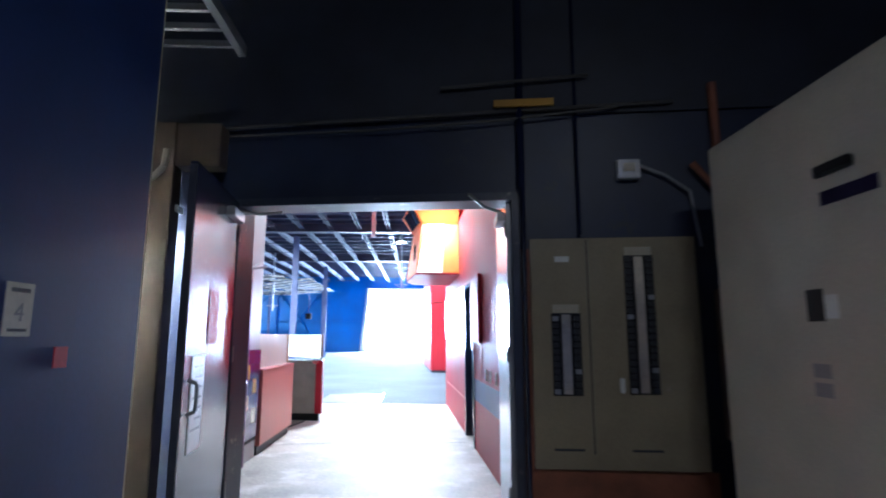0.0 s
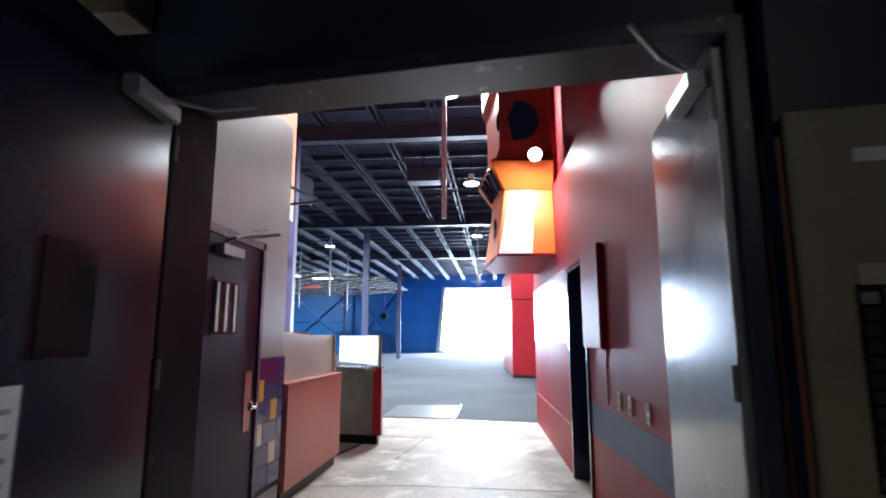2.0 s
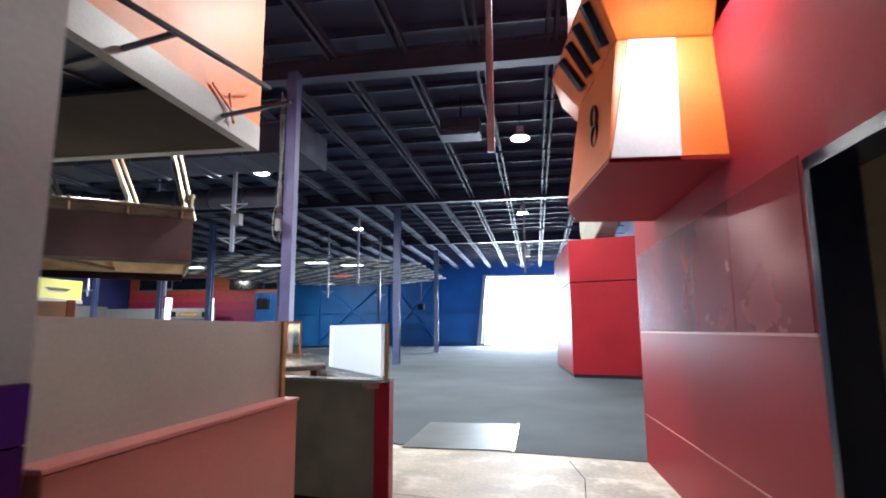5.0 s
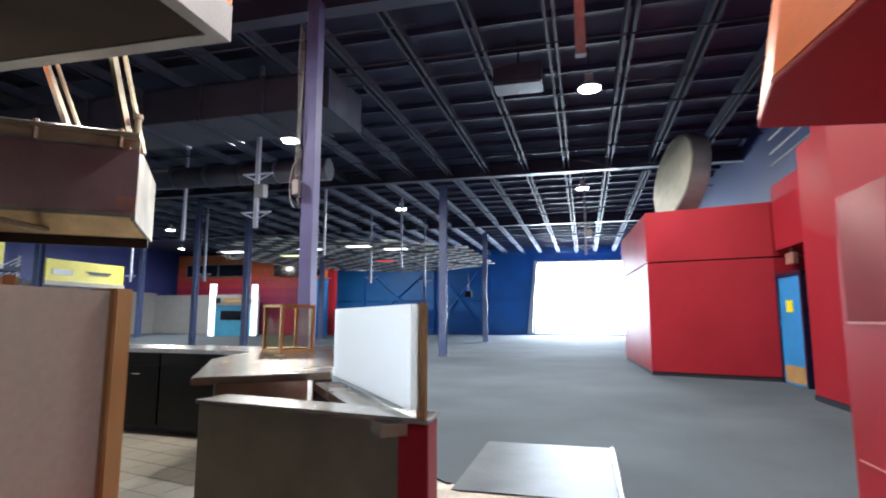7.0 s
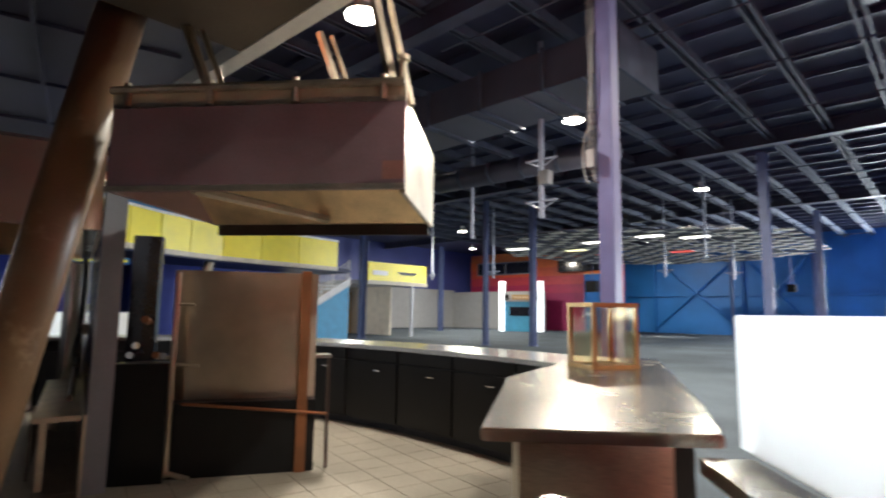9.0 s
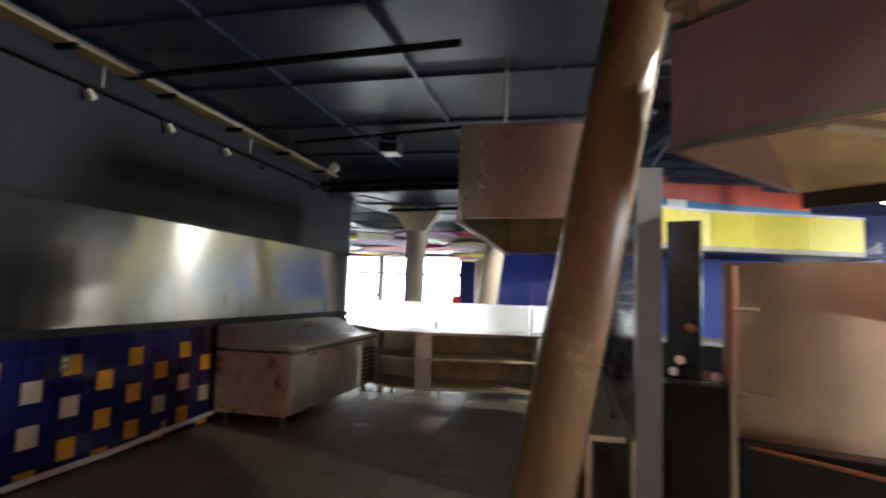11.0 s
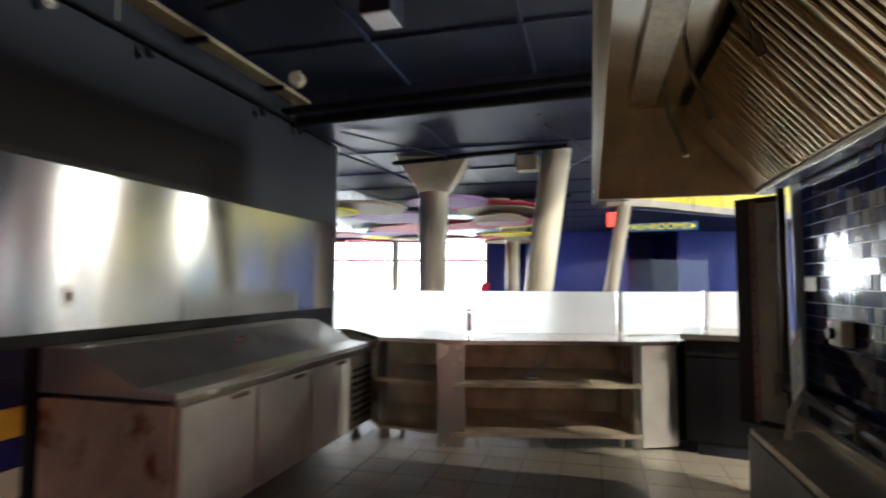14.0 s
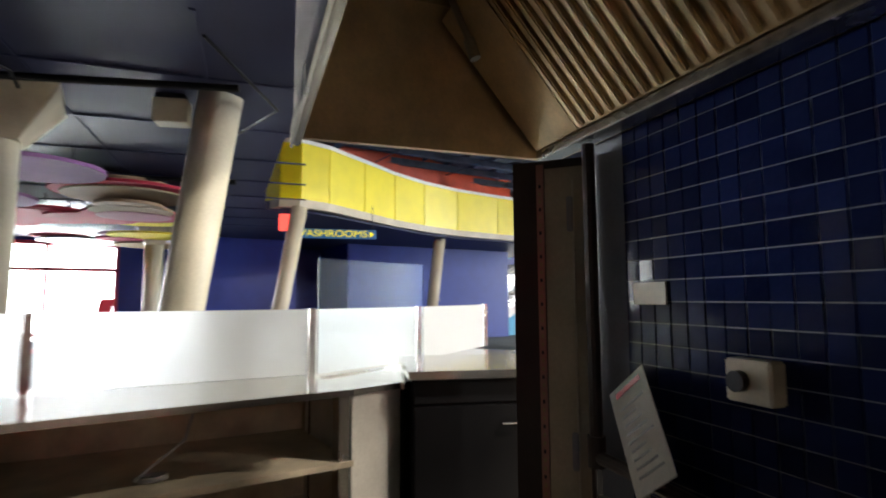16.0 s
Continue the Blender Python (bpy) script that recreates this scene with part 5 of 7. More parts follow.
    part("corner_post", B((0.0, 0.22, 0.16, 0.3, 0.62, 2.05)), M_DARKGLASS, r, "dark glossy corner post")
    for k, (x, z) in enumerate(((0.1, 1.08), (0.16, 1.3), (0.06, 1.0), (0.26, 1.0), (0.32, 0.99))):
        bm = bmesh.new()
        cyl(bm, (x, 0.16, z), (x, 0.05, z + 0.02), 0.03)
        part("valve", bm, M_COPPER if k % 2 else M_CHROME, r)


def leaning_column(x, y, tx, ty, r, top, mat_, cap, label):
    t = thing("leaning_column", None, label, "column", "round columns")
    bm = bmesh.new()
    cyl(bm, (x, y, 0), (tx, ty, top), r, seg=24)
    part("shaft", bm, mat_, t, smooth=True)
    bm = bmesh.new()
    cyl(bm, (x, y, 0), (x, y, 0.02), r * 1.15, seg=24)
    part("base_ring", bm, M_DARK, t)
    if cap:
        bm = bmesh.new()
        hexa(bm, [(tx - r * 1.0, ty - r * 1.0, top - 0.12), (tx + r * 1.0, ty - r * 1.0, top - 0.12), (tx + r * 1.0, ty + r * 1.0, top - 0.12), (tx - r * 1.0, ty + r * 1.0, top - 0.12)],
             [(tx - cap, ty - cap, top + 0.298), (tx + cap, ty - cap, top + 0.298), (tx + cap, ty + cap, top + 0.298), (tx - cap, ty + cap, top + 0.298)])
        part("capital", bm, M_BEIGE, t, "flared beige capital")


def overhead():
    # orange canopy over the kitchen entrance
    t = thing("orange_canopy", None, "orange fascia with white lower band above kitchen", "canopy")
    pts = [(-3.70, 6.75), (-3.70, 10.5), (-7.5, 10.42), (-7.5, 10.3), (-3.8, 10.38), (-3.8, 6.75)]
    bm = bmesh.new()
    prism(bm, pts, 3.52, 5.4)
    part("fascia", bm, M_ORANGEP, t, "peeling orange fascia")
    bm = bmesh.new()
    prism(bm, [(x + (0.004 if x > -3.75 else 0), y + (0.004 if y > 10.4 else 0)) for x, y in pts], 3.26, 3.52)
    part("lower_band", bm, M_WHITEWALL, t, "grubby white lower band")
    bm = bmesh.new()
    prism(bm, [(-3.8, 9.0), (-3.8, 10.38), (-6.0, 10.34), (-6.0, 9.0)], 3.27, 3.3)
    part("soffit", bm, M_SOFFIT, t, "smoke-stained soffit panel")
    bm = bmesh.new()
    pipe(bm, [(-3.68, 9.6, 3.6), (-3.66, 9.9, 3.45), (-3.66, 9.95, 3.35), (-3.66, 9.9, 3.4), (-3.66, 9.85, 3.6), (-3.67, 10.2, 3.75)], 0.012, 6)
    part("cable", bm, M_ORANGEP, t)

    # track and conduit along the kitchen wall
    t = thing("spot_track", K, "black ceiling track with adjustable spotlights", "track light")
    part("rail", B((-4.4, 4.0, 0.05, 0.08, 3.03, 3.06)), M_BLACK, t)
    for x in (1.02, 0.14, -0.73, -1.43, -2.75, -3.4):
        bm = bmesh.new()
        pipe(bm, [(x, 0.065, 3.03), (x, 0.065, 2.99)], 0.008)
        s = part("stem", bm, M_BLACK, t)
        bm = bmesh.new()
        cyl(bm, (x + 0.01, 0.07, 3.0), (x - 0.015, 0.1, 2.93), 0.02, 0.028)
        part("head", bm, M_BLACK if x < -1 else M_IVORY, s)
    for x in (3.2, 0.9, -1.2, -3.3):
        bm = bmesh.new()
        pipe(bm, [(x, 0.065, 3.06), (x, 0.065, 3.55)], 0.006)
        part("drop_rod", bm, M_STEELD, t)
    t = thing("cable_tray", K, "yellowed cable tray along the kitchen wall head", "cable tray")
    part("tray", B((-4.2, 5.5, 0.0, 0.16, 3.26, 3.29)), M_TRAY, t)
    for i in range(4):
        bm = bmesh.new()
        pipe(bm, [(-4.2, 0.02 + 0.035 * i, 3.306), (5.5, 0.04 + 0.035 * i, 3.31)], 0.012, 6)
        part("cable", bm, (M_TRAY, M_BLACK, M_TRAY, M_GREYMETAL)[i], t)
    for i in range(9):
        part("bracket", B((-4 + 1.05 * i, -3.96 + 1.05 * i, -0.005, 0.19, 3.22, 3.26)), M_BLACK, t)
    t = thing("sprinkler_pipe", K, "black pipes hung below the kitchen ceiling", "pipe")
    bm = bmesh.new()
    pipe(bm, [(-3.25, -0.1, 3.12), (-3.1, 4.6, 3.16)], 0.04, 10)
    part("main", bm, M_BLACK, t)
    bm = bmesh.new()
    pipe(bm, [(-3.4, -0.1, 3.05), (-3.25, 4.6, 3.09)], 0.05, 10)
    part("conduit", bm, M_BLACK, t)
    for a, b, r in (((0.6, -0.1, 3.27), (0.75, 3.0, 3.29), 0.03), ((-5.3, 0.4, 3.02), (-4.9, 2.7, 3.02), 0.03), ((-1.6, 0.4, 3.3), (-1.2, 2.8, 3.3), 0.02), ((-8.5, 0.4, 2.98), (-8.3, 2.6, 2.98), 0.035)):
        bm = bmesh.new()
        pipe(bm, [a, b], r, 8)
        part("branch", bm, M_BLACK, t)
    bm = bmesh.new()
    pipe(bm, [(2.2, 0.1, 3.28), (2.0, 3.3, 3.3)], 0.035, 8)
    part("copper_branch", bm, M_COPPER, t, "brown pipe branch")
    for k, (x, y) in enumerate(((-1.85, 1.6),)):
        s = thing("junction_box", K @ pose(x, y, 3.19), "beige junction box under the kitchen ceiling", "junction box", "junction boxes")
        part("case", B((-0.13, 0.13, -0.11, 0.11, 0.0, 0.188)), M_IVORYOLD if k else M_DARK, s, bevel=0.005)
        part("cover", B((-0.12, 0.12, -0.1, 0.1, -0.012, 0.0)), M_WHITEPLATE, s, bevel=0.002)
    s = thing("alarm_sounder", K @ pose(-2.9, 0.35, 3.28), "round beige alarm sounder on a pipe", "alarm")
    bm = bmesh.new()
    cyl(bm, (0, 0, 0), (0.07, 0.02, 0), 0.075, 0.06)
    part("bell", bm, M_IVORYOLD, s)
    bm = bmesh.new()
    pipe(bm, [(-0.02, 0, 0), (-0.02, 0, 0.3)], 0.015)
    part("stem", bm, M_IVORYOLD, s)
    c = thing("hanging_cables", K, "loose black cables below the ceiling panels", "cable")
    for pts in (((-3.9, 0.3, 3.08), (-5.0, 1.2, 3.0), (-6.4, 0.9, 3.08)), ((-1, 1.3, 3.36), (-1.5, 1.6, 3.26), (-1.9, 1.75, 3.34)), ((-4.2, 2.5, 3.08), (-5.2, 3.0, 2.98), (-6.5, 2.6, 3.08)), ((-4.6, -0.2, 3.08), (-6.3, 0.4, 2.95), (-8, 0.2, 3.05))):
        bm = bmesh.new()
        pipe(bm, pts, 0.012, 6)
        part("cable", bm, M_BLACK, c)

    # coloured discs below the dining ceiling
    random.seed(11)
    cols = [M_DISCRED, M_DISCRED, M_DISCPINK, M_DISCTAN, M_DISCTAN, M_DISCPURPLE, M_GREYMETAL, M_DISCYELLOW]
    for i in range(34):
        x, y = random.uniform(-25, -14.5), random.uniform(3.0, 11.5)
        if x > -15.6 and y > 6.8:
            x -= 3
        y = min(y, 8.0 - 0.12 * (x + 8.8)) if y > 9.2 else y
        r = random.uniform(0.45, 1.0)
        d = thing("ceiling_disc", pose(x, y, (zd := random.uniform(2.72, 2.95))), "painted round acoustic disc hung from ceiling", "ceiling disc", "ceiling discs")
        bm = bmesh.new()
        cyl(bm, (0, 0, 0), (0, 0, 0.04), r, seg=28)
        part("disc", bm, cols[i % len(cols)], d)
        for a in (0, 2.1, 4.2):
            bm = bmesh.new()
            pipe(bm, [(r * 0.6 * math.cos(a), r * 0.6 * math.sin(a), 0.04), (r * 0.6 * math.cos(a), r * 0.6 * math.sin(a), 3.1 - zd)], 0.006, 5)
            part("wire", bm, M_BLACK, d)


def dining_area():
    tan = M_BEIGEPOST
    leaning_column(-14.35, 7.98, -14.35, 8.0, 0.2, 2.8, tan, 0.47, "upright beige round column with flared capital")
    leaning_column(-14.0, 9.23, -13.5, 9.59, 0.175, 3.098, tan, 0, "leaning beige round column in dining area")
    leaning_column(-19.1, 11.45, -18.95, 11.95, 0.15, 3.15, tan, 0, "slim leaning beige column under the balcony nose")
    leaning_column(-22.2, 16.7, -22.0, 17.0, 0.16, 3.2, tan, 0, "slim upright beige column near the balcony")
    j = thing("junction_box", pose(-13.72, 9.25, 2.85, 0, 0, 70), "beige junction box with dark conduit on ceiling", "junction box")
    part("case", B((-0.13, 0.13, -0.09, 0.09, 0, 0.2)), M_BEIGEPOST, j, bevel=0.008)
    part("bracket", B((-0.12, 0.1, -0.06, 0.06, 0.2, 0.248)), M_DARK, j)
    leaning_column(-23.2, 9.8, -23.2, 9.82, 0.2, 2.8, tan, 0.42, "upright beige round column with flared capital")
    leaning_column(-26.3, 5.85, -26.3, 5.85, 0.15, 3.098, tan, 0, "upright beige round column by the windows")
    leaning_column(-6.45, 9.06, -6.27, 9.66, 0.15, 3.52, M_BROWNPOST, 0, "leaning brown round column beside the hood")
    b = thing("washroom_sign", pose(-18.85, 12.55, 2.66, 0, 0, 72) @ Matrix.Scale(0.8, 4), "blue and yellow washrooms sign box", "sign")
    part("box", B((-1.1, 1.1, -0.04, 0.04, -0.115, 0.115)), M_HALLBLUE, b, bevel=0.01)
    cu = bpy.data.curves.new("lettering", "FONT")
    cu.body, cu.size, cu.extrude, cu.align_x, cu.align_y = "WASHROOMS", 0.21, 0.006, "CENTER", "CENTER"
    tmp = bpy.data.objects.new("tmp", cu)
    scene.collection.objects.link(tmp)
    me = bpy.data.meshes.new_from_object(tmp.evaluated_get(bpy.context.evaluated_depsgraph_get()))
    bpy.data.objects.remove(tmp)
    me.transform(Matrix.Diagonal((1.74 / max(v.co.x * 2 for v in me.vertices), 1.1, 1, 1)))
    me.materials.clear()
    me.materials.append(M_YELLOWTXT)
    o = new("lettering", me)
    o.parent, o.matrix_local = b, pose(0, -0.048, 0, 90, 0, 0)
    o["label"] = "yellow block letters with a weak glow added"
    for k in (-1, 1):
        bm = bmesh.new()
        prism(bm, [(k * 0.93, -0.08), (k * 0.93, 0.08), (k * 1.05, 0.0)], 0.04, 0.05)
        o = part("arrow", bm, M_YELLOWTXT, b)
        o.matrix_local = pose(0, 0, 0, 90, 0, 0)
    for x in (-1.0, 1.0):
        bm = bmesh.new()
        pipe(bm, [(x, 0, 0.11), (x, 0, 0.72)], 0.01)
        part("hanger", bm, M_BLACK, b)
    e = thing("exit_sign", pose(-19.12, 11.72, 2.86, 0, 0, 60), "small red exit sign under the ceiling", "sign")
    part("box", B((-0.1, 0.1, -0.04, 0.04, -0.16, 0.16)), M_REDGLOW, e, bevel=0.006)
    bm = bmesh.new()
    pipe(bm, [(0, 0, 0.16), (0, 0, 0.285)], 0.012)
    part("stem", bm, M_BLACK, e)
    for x, y, rz in ((-19.5, 6.2, 20), (-20.3, 8.6, -30), (-18.6, 4.8, 60), (-21.5, 7.8, 10)):
        c = thing("dining_chair", pose(x, y, 0, 0, 0, rz), "red vinyl dining chair on dark legs", "chair", "dining chairs")
        part("seat", B((-0.22, 0.22, -0.22, 0.22, 0.72, 0.79)), M_REDFRAME, c, bevel=0.02)
        bm = B((-0.2, 0.2, -0.02, 0.03, 0, 0.62))
        o = part("backrest", bm, M_REDFRAME, c, bevel=0.02)
        o.matrix_local = pose(0, 0.2, 0.82, -14)
        for sx in (-1, 1):
            for sy in (-1, 1):
                bm = bmesh.new()
                cyl(bm, (sx * 0.19, sy * 0.19, 0.72), (sx * 0.23, sy * 0.23, 0), 0.015)
                part("leg", bm, M_BLACK, c)


def balcony():
    arc = [(-21.0, 11.75), (-20.2, 11.5), (-19.5, 11.45), (-19.05, 11.6), (-18.9, 11.95), (-19.1, 12.6), (-19.75, 13.65), (-20.45, 14.75), (-21.0, 15.9), (-21.4, 17.2), (-21.6, 18.8), (-21.75, 20.5), (-22.0, 22.6)]
    b = thing("balcony", None, "curved balcony with bright yellow parapet panels", "balcony")
    for i, (p, q) in enumerate(zip(arc, arc[1:])):
        bm = bmesh.new()
        va, vb = Vector(p), Vector(q)
        d = (vb - va).normalized()
        band(bm, [tuple(va + d * 0.015), tuple(vb - d * 0.015)], 0.05, 3.3, 4.4)
        part("panel", bm, M_YELLOW, b)
    bm = bmesh.new()
    band(bm, [(x + 0.03, y - 0.02) for x, y in arc], 0.16, 3.14, 3.3)
    part("lower_rail", bm, M_IVORYOLD, b, "pale ribbed lower rail")
    bm = bmesh.new()
    band(bm, [(x + 0.02, y - 0.01) for x, y in arc], 0.12, 4.4, 4.48)
    part("handrail", bm, M_WHITEPLATE, b, "white handrail")
    bm = bmesh.new()
    prism(bm, [(x - 0.1, y + 0.05) for x, y in arc] + [(-26, 22.6), (-25.5, 12.5)], 3.15, 3.29)
    part("floor", bm, M_DARK, b)
    structure("wall_upper", B((0, 14.5, 0, 0.2, 3.36, 6.0), m=pose(-26.0, 12.2, 0, 0, 0, 106)), M_UPPERBLUE, "blue upper wall behind the balcony", "wall")
    structure("wall_upper_band", B((0, 14.5, -0.03, 0.2, 6.0, 7.3), m=pose(-26.0, 12.2, 0, 0, 0, 106)), M_TOWERRED, "orange-red band above the blue wall", "wall")
    structure("trim_upper_post", B((6.3, 7.3, -0.06, -0.031, 3.36, 6.0), m=pose(-26.0, 12.2, 0, 0, 0, 106)), M_WHITEPLATE, "white panel on the upper wall", "panel")
    b2 = thing("balcony_far", None, "straight yellow balcony beyond the stair", "balcony")
    part("panel", B((-25.1, -25.0, 26.7, 31.0, 3.05, 4.05)), M_YELLOW, b2)
    part("lower_rail", B((-25.2, -24.95, 26.65, 31.05, 2.85, 3.05)), M_IVORYOLD, b2)
    part("floor", B((-32, -25.1, 26.7, 31.0, 2.9, 3.1)), M_WHITEWALL, b2)
    bm = bmesh.new()
    hexa(bm, [(-24.99, 29.0, 3.45), (-24.97, 29.0, 3.45), (-24.97, 30.0, 3.45), (-24.99, 30.0, 3.45)], [(-24.99, 28.7, 3.6), (-24.97, 28.7, 3.6), (-24.97, 30.3, 3.6), (-24.99, 30.3, 3.6)])
    part("emblem", bm, M_BLACK, b2, "dark winged emblem")
    part("emblem", B((-24.99, -24.97, 27.0, 28.0, 3.35, 3.6)), M_WHITEPLATE, b2, "pale worn emblem")
    part("post", B((-25.15, -25.0, 29.85, 30.0, 0, 2.85)), M_WHITEWALL, b2)
    # stair
    s = thing("staircase", None, "straight stair with white tube railings", "staircase")
    n = 17
    for i in range(n):
        y = 20.8 + 4.6 * i / n
        part("tread", B((-26.2, -24.9, y, y + 0.28, 0.175 * (i + 1) - 0.05, 0.175 * (i + 1))), M_IVORYOLD, s)
    for x in (-26.25, -24.85):
        bm = bmesh.new()
        hexa(bm, [(x, 20.6, 0.0), (x + 0.05, 20.6, 0.0), (x + 0.05, 25.4, 2.7), (x, 25.4, 2.7)], [(x, 20.6, 0.32), (x + 0.05, 20.6, 0.32), (x + 0.05, 25.4, 3.1), (x, 25.4, 3.1)])
        part("stringer", bm, M_WHITEPLATE, s)
        for k in range(6):
            bm = bmesh.new()
            pipe(bm, [(x, 20.7, 0.45 + 0.15 * k), (x, 25.4, 3.2 + 0.15 * k)], 0.025, 6)
            part("rail", bm, M_WHITEPLATE, s)
        for k in range(6):
            y = 20.7 + 0.92 * k
            bm = bmesh.new()
            pipe(bm, [(x, y, 0.3 + 0.55 * k), (x, y, 1.25 + 0.55 * k)], 0.03, 6)
            part("baluster", bm, M_WHITEPLATE, s)
    part("side_panel", (lambda bm: (hexa(bm, [(-24.95, 20.8, 0.0), (-24.9, 20.8, 0.0), (-24.9, 25.4, 0.0), (-24.95, 25.4, 0.0)], [(-24.95, 20.8, 0.05), (-24.9, 20.8, 0.05), (-24.9, 25.4, 2.7), (-24.95, 25.4, 2.7)]), bm)[1])(bmesh.new()), M_SKYBLUE, s, "sky blue stair side")


def hall_far():
    structure("wall_low_white", B((-38.0, -37.8, 30, 47.5, 0, 3.5), (-37.8, -27.5, 47.3, 47.5, 0, 3.3)), M_WHITEWALL, "low white partition across the hall", "partition")
    structure("wall_violet", B((-38.4, -38.1, 22, 53, 2.8, 7.3), (-38.4, -38.1, 22, 30, 0, 2.8)), M_HALLPURPLE, "violet blue upper wall", "wall")
    structure("wall_lobby", B((-31.2, -31, 24, 26.2, 0, 2.9), (-31.2, -31, 27.8, 30, 0, 2.9), (-31, -27, 30, 30.1, 0, 2.9)), M_CREAM, "pale lobby wall below the balcony", "wall")
    structure("trim_lobby_door", B((-31.25, -31.2, 26.2, 27.8, 0, 2.6)), M_LOBBYGLOW, "bright lobby doorway", "doorway")
    structure("trim_wood_panel", B((-30.9, -30.8, 28.0, 30, 0, 2.6)), M_MUSTARD, "wood panel beside the lobby", "panel")
    d = thing("door_4", pose(-37.78, 33.5, 0), "flat violet door in the white partition", "door")
    part("panel", B((0, 0.03, 0, 1.1, 0, 2.1)), M_COLUMN, d, bevel=0.005)
    part("knob", B((0.03, 0.07, 0.95, 1.0, 1.0, 1.05)), M_CHROME, d, bevel=0.01)
    # orange and magenta building front
    t = thing("painted_facade", None, "orange to magenta painted stage building front", "facade")
    for i in range(6):
        f = i / 5
        z0 = 2.4 + i * 0.75
        m = M_GRAD[i]
        part("wall_band", B((-37.0, -24.5, 49.0, 49.3, z0, z0 + 0.75)), m, t)
    part("wall_base", B((-37.0, -24.5, 49.0, 49.3, 0, 2.4)), M_GRAD[0], t)
    w = part("window_band", B((-36.0, -29.5, 48.93, 49.0, 5.0, 6.0)), M_DARKGLASS, t, "dark window strip")
    part("window_frame", B((-36.1, -29.4, 48.9, 48.99, 4.9, 5.0), (-36.1, -29.4, 48.9, 48.99, 6.0, 6.1), (-36.1, -36.0, 48.9, 48.99, 5, 6), (-32.8, -32.7, 48.9, 48.99, 5, 6)), M_GREYMETAL, w)
    part("window_band", B((-27.0, -22.5, 48.6, 48.7, 4.9, 5.9)), M_DARKGLASS, t, "dark window strip")
    part("side_wall", B((-24.5, -22.0, 48.7, 49.3, 4.2, 6.2)), M_ORANGE, t)
    part("edge_post", B((-22.0, -21.4, 48.7, 49.3, 0, 6.2)), M_RED, t)
    c = thing("stage_curtain", pose(-24.4, 48.4, 0), "tall pleated blue curtain", "curtain")
    bm = bmesh.new()
    top = [(0.1 * i, 0.08 * (i % 2)) for i in range(27)]
    band(bm, top, 0.03, 0.02, 4.6)
    part("cloth", bm, M_HALLBLUE, c)
    part("rod", B((-0.1, 2.8, 0.0, 0.06, 4.6, 4.66)), M_GREYMETAL, c)
    k = thing("ticket_booth", pose(-27.4, 44.0, 0, 0, 0, 25), "pale blue ticket booth with white corner posts", "booth")
    part("body", B((-1.4, 1.4, -0.5, 0.5, 0, 2.3)), M_SKYBLUE, k, bevel=0.02)
    part("header", B((-1.5, 1.5, -0.6, 0.6, 2.3, 3.1)), M_WHITEWALL, k, bevel=0.02)
    part("sign_plate", B((-0.7, 0.7, -0.63, -0.6, 2.45, 2.85)), M_BRASS, k, "brown sign plate")
    cu = bpy.data.curves.new("lettering", "FONT")
    cu.body, cu.size, cu.extrude, cu.align_x, cu.align_y = "corporate", 0.3, 0.005, "CENTER", "CENTER"
    tmp = bpy.data.objects.new("tmp", cu)
    scene.collection.objects.link(tmp)
    me = bpy.data.meshes.new_from_object(tmp.evaluated_get(bpy.context.evaluated_depsgraph_get()))
    bpy.data.objects.remove(tmp)
    me.materials.clear()
    me.materials.append(M_IVORY)
    o = new("lettering", me)
    o.parent, o.matrix_local = k, pose(0, -0.638, 2.65, 90, 0, 0)
    for sx in (-1, 1):
        # The posts glow through their material; no lamp stands in them.
        part("corner_post", B((sx * 1.5 - 0.2, sx * 1.5 + 0.2, -0.6, -0.2, 0, 3.9)), M_POSTGLOW, k, "tall white corner post with glow added")
        part("speaker", B((sx * 1.1 - 0.18, sx * 1.1 + 0.18, -0.64, -0.6, 2.45, 2.85)), M_BLACK, k)
    part("window", B((-0.9, 0.9, -0.53, -0.5, 1.2, 1.9)), M_DARKGLASS, k)
    for x, y, w_, h_ in ((-21.6, 44.5, 0.9, 0.8), (-10.2, 49.5, 0.5, 0.5)):
        s = thing("loudspeaker", pose(x, y, 3.0), "black loudspeaker box on a ceiling pole", "loudspeaker")
        part("case", B((-w_ / 2, w_ / 2, -0.25, 0.25, 0, h_)), M_BLACK, s, bevel=0.03)
        bm = bmesh.new()
        pipe(bm, [(0, 0, h_), (0, 0, 4.31)], 0.03)
        part("pole", bm, M_COLUMN, s)

    # suspended checker ceiling
    bm, bd = bmesh.new(), bmesh.new()
    random.seed(5)
    for i in range(22):
        for j in range(26):
            x, y = -23 + i * 0.72, 29.5 + j * 0.72
            if (x + 15) ** 2 / 64 + (y - 39) ** 2 / 92 > 1 + random.uniform(-0.15, 0.1):
                continue
            if (i + j) % 2 == 0 and random.random() < 0.9:
                box(bm, x + 0.02, x + 0.70, y + 0.02, y + 0.70, 5.05, 5.075)
            elif random.random() < 0.55:
                box(bd, x + 0.02, x + 0.70, y + 0.02, y + 0.70, 5.05, 5.07)
            box(bd, x, x + 0.72, y, y + 0.015, 5.03, 5.06)
            box(bd, x, x + 0.015, y, y + 0.72, 5.03, 5.06)
    structure("ceiling_checker_white", bm, M_CEILTILE, "white tiles of the suspended checker ceiling", "ceiling")
    structure("ceiling_checker_dark", bd, M_DARK, "dark grid of the suspended checker ceiling", "ceiling")
    bm = bmesh.new()
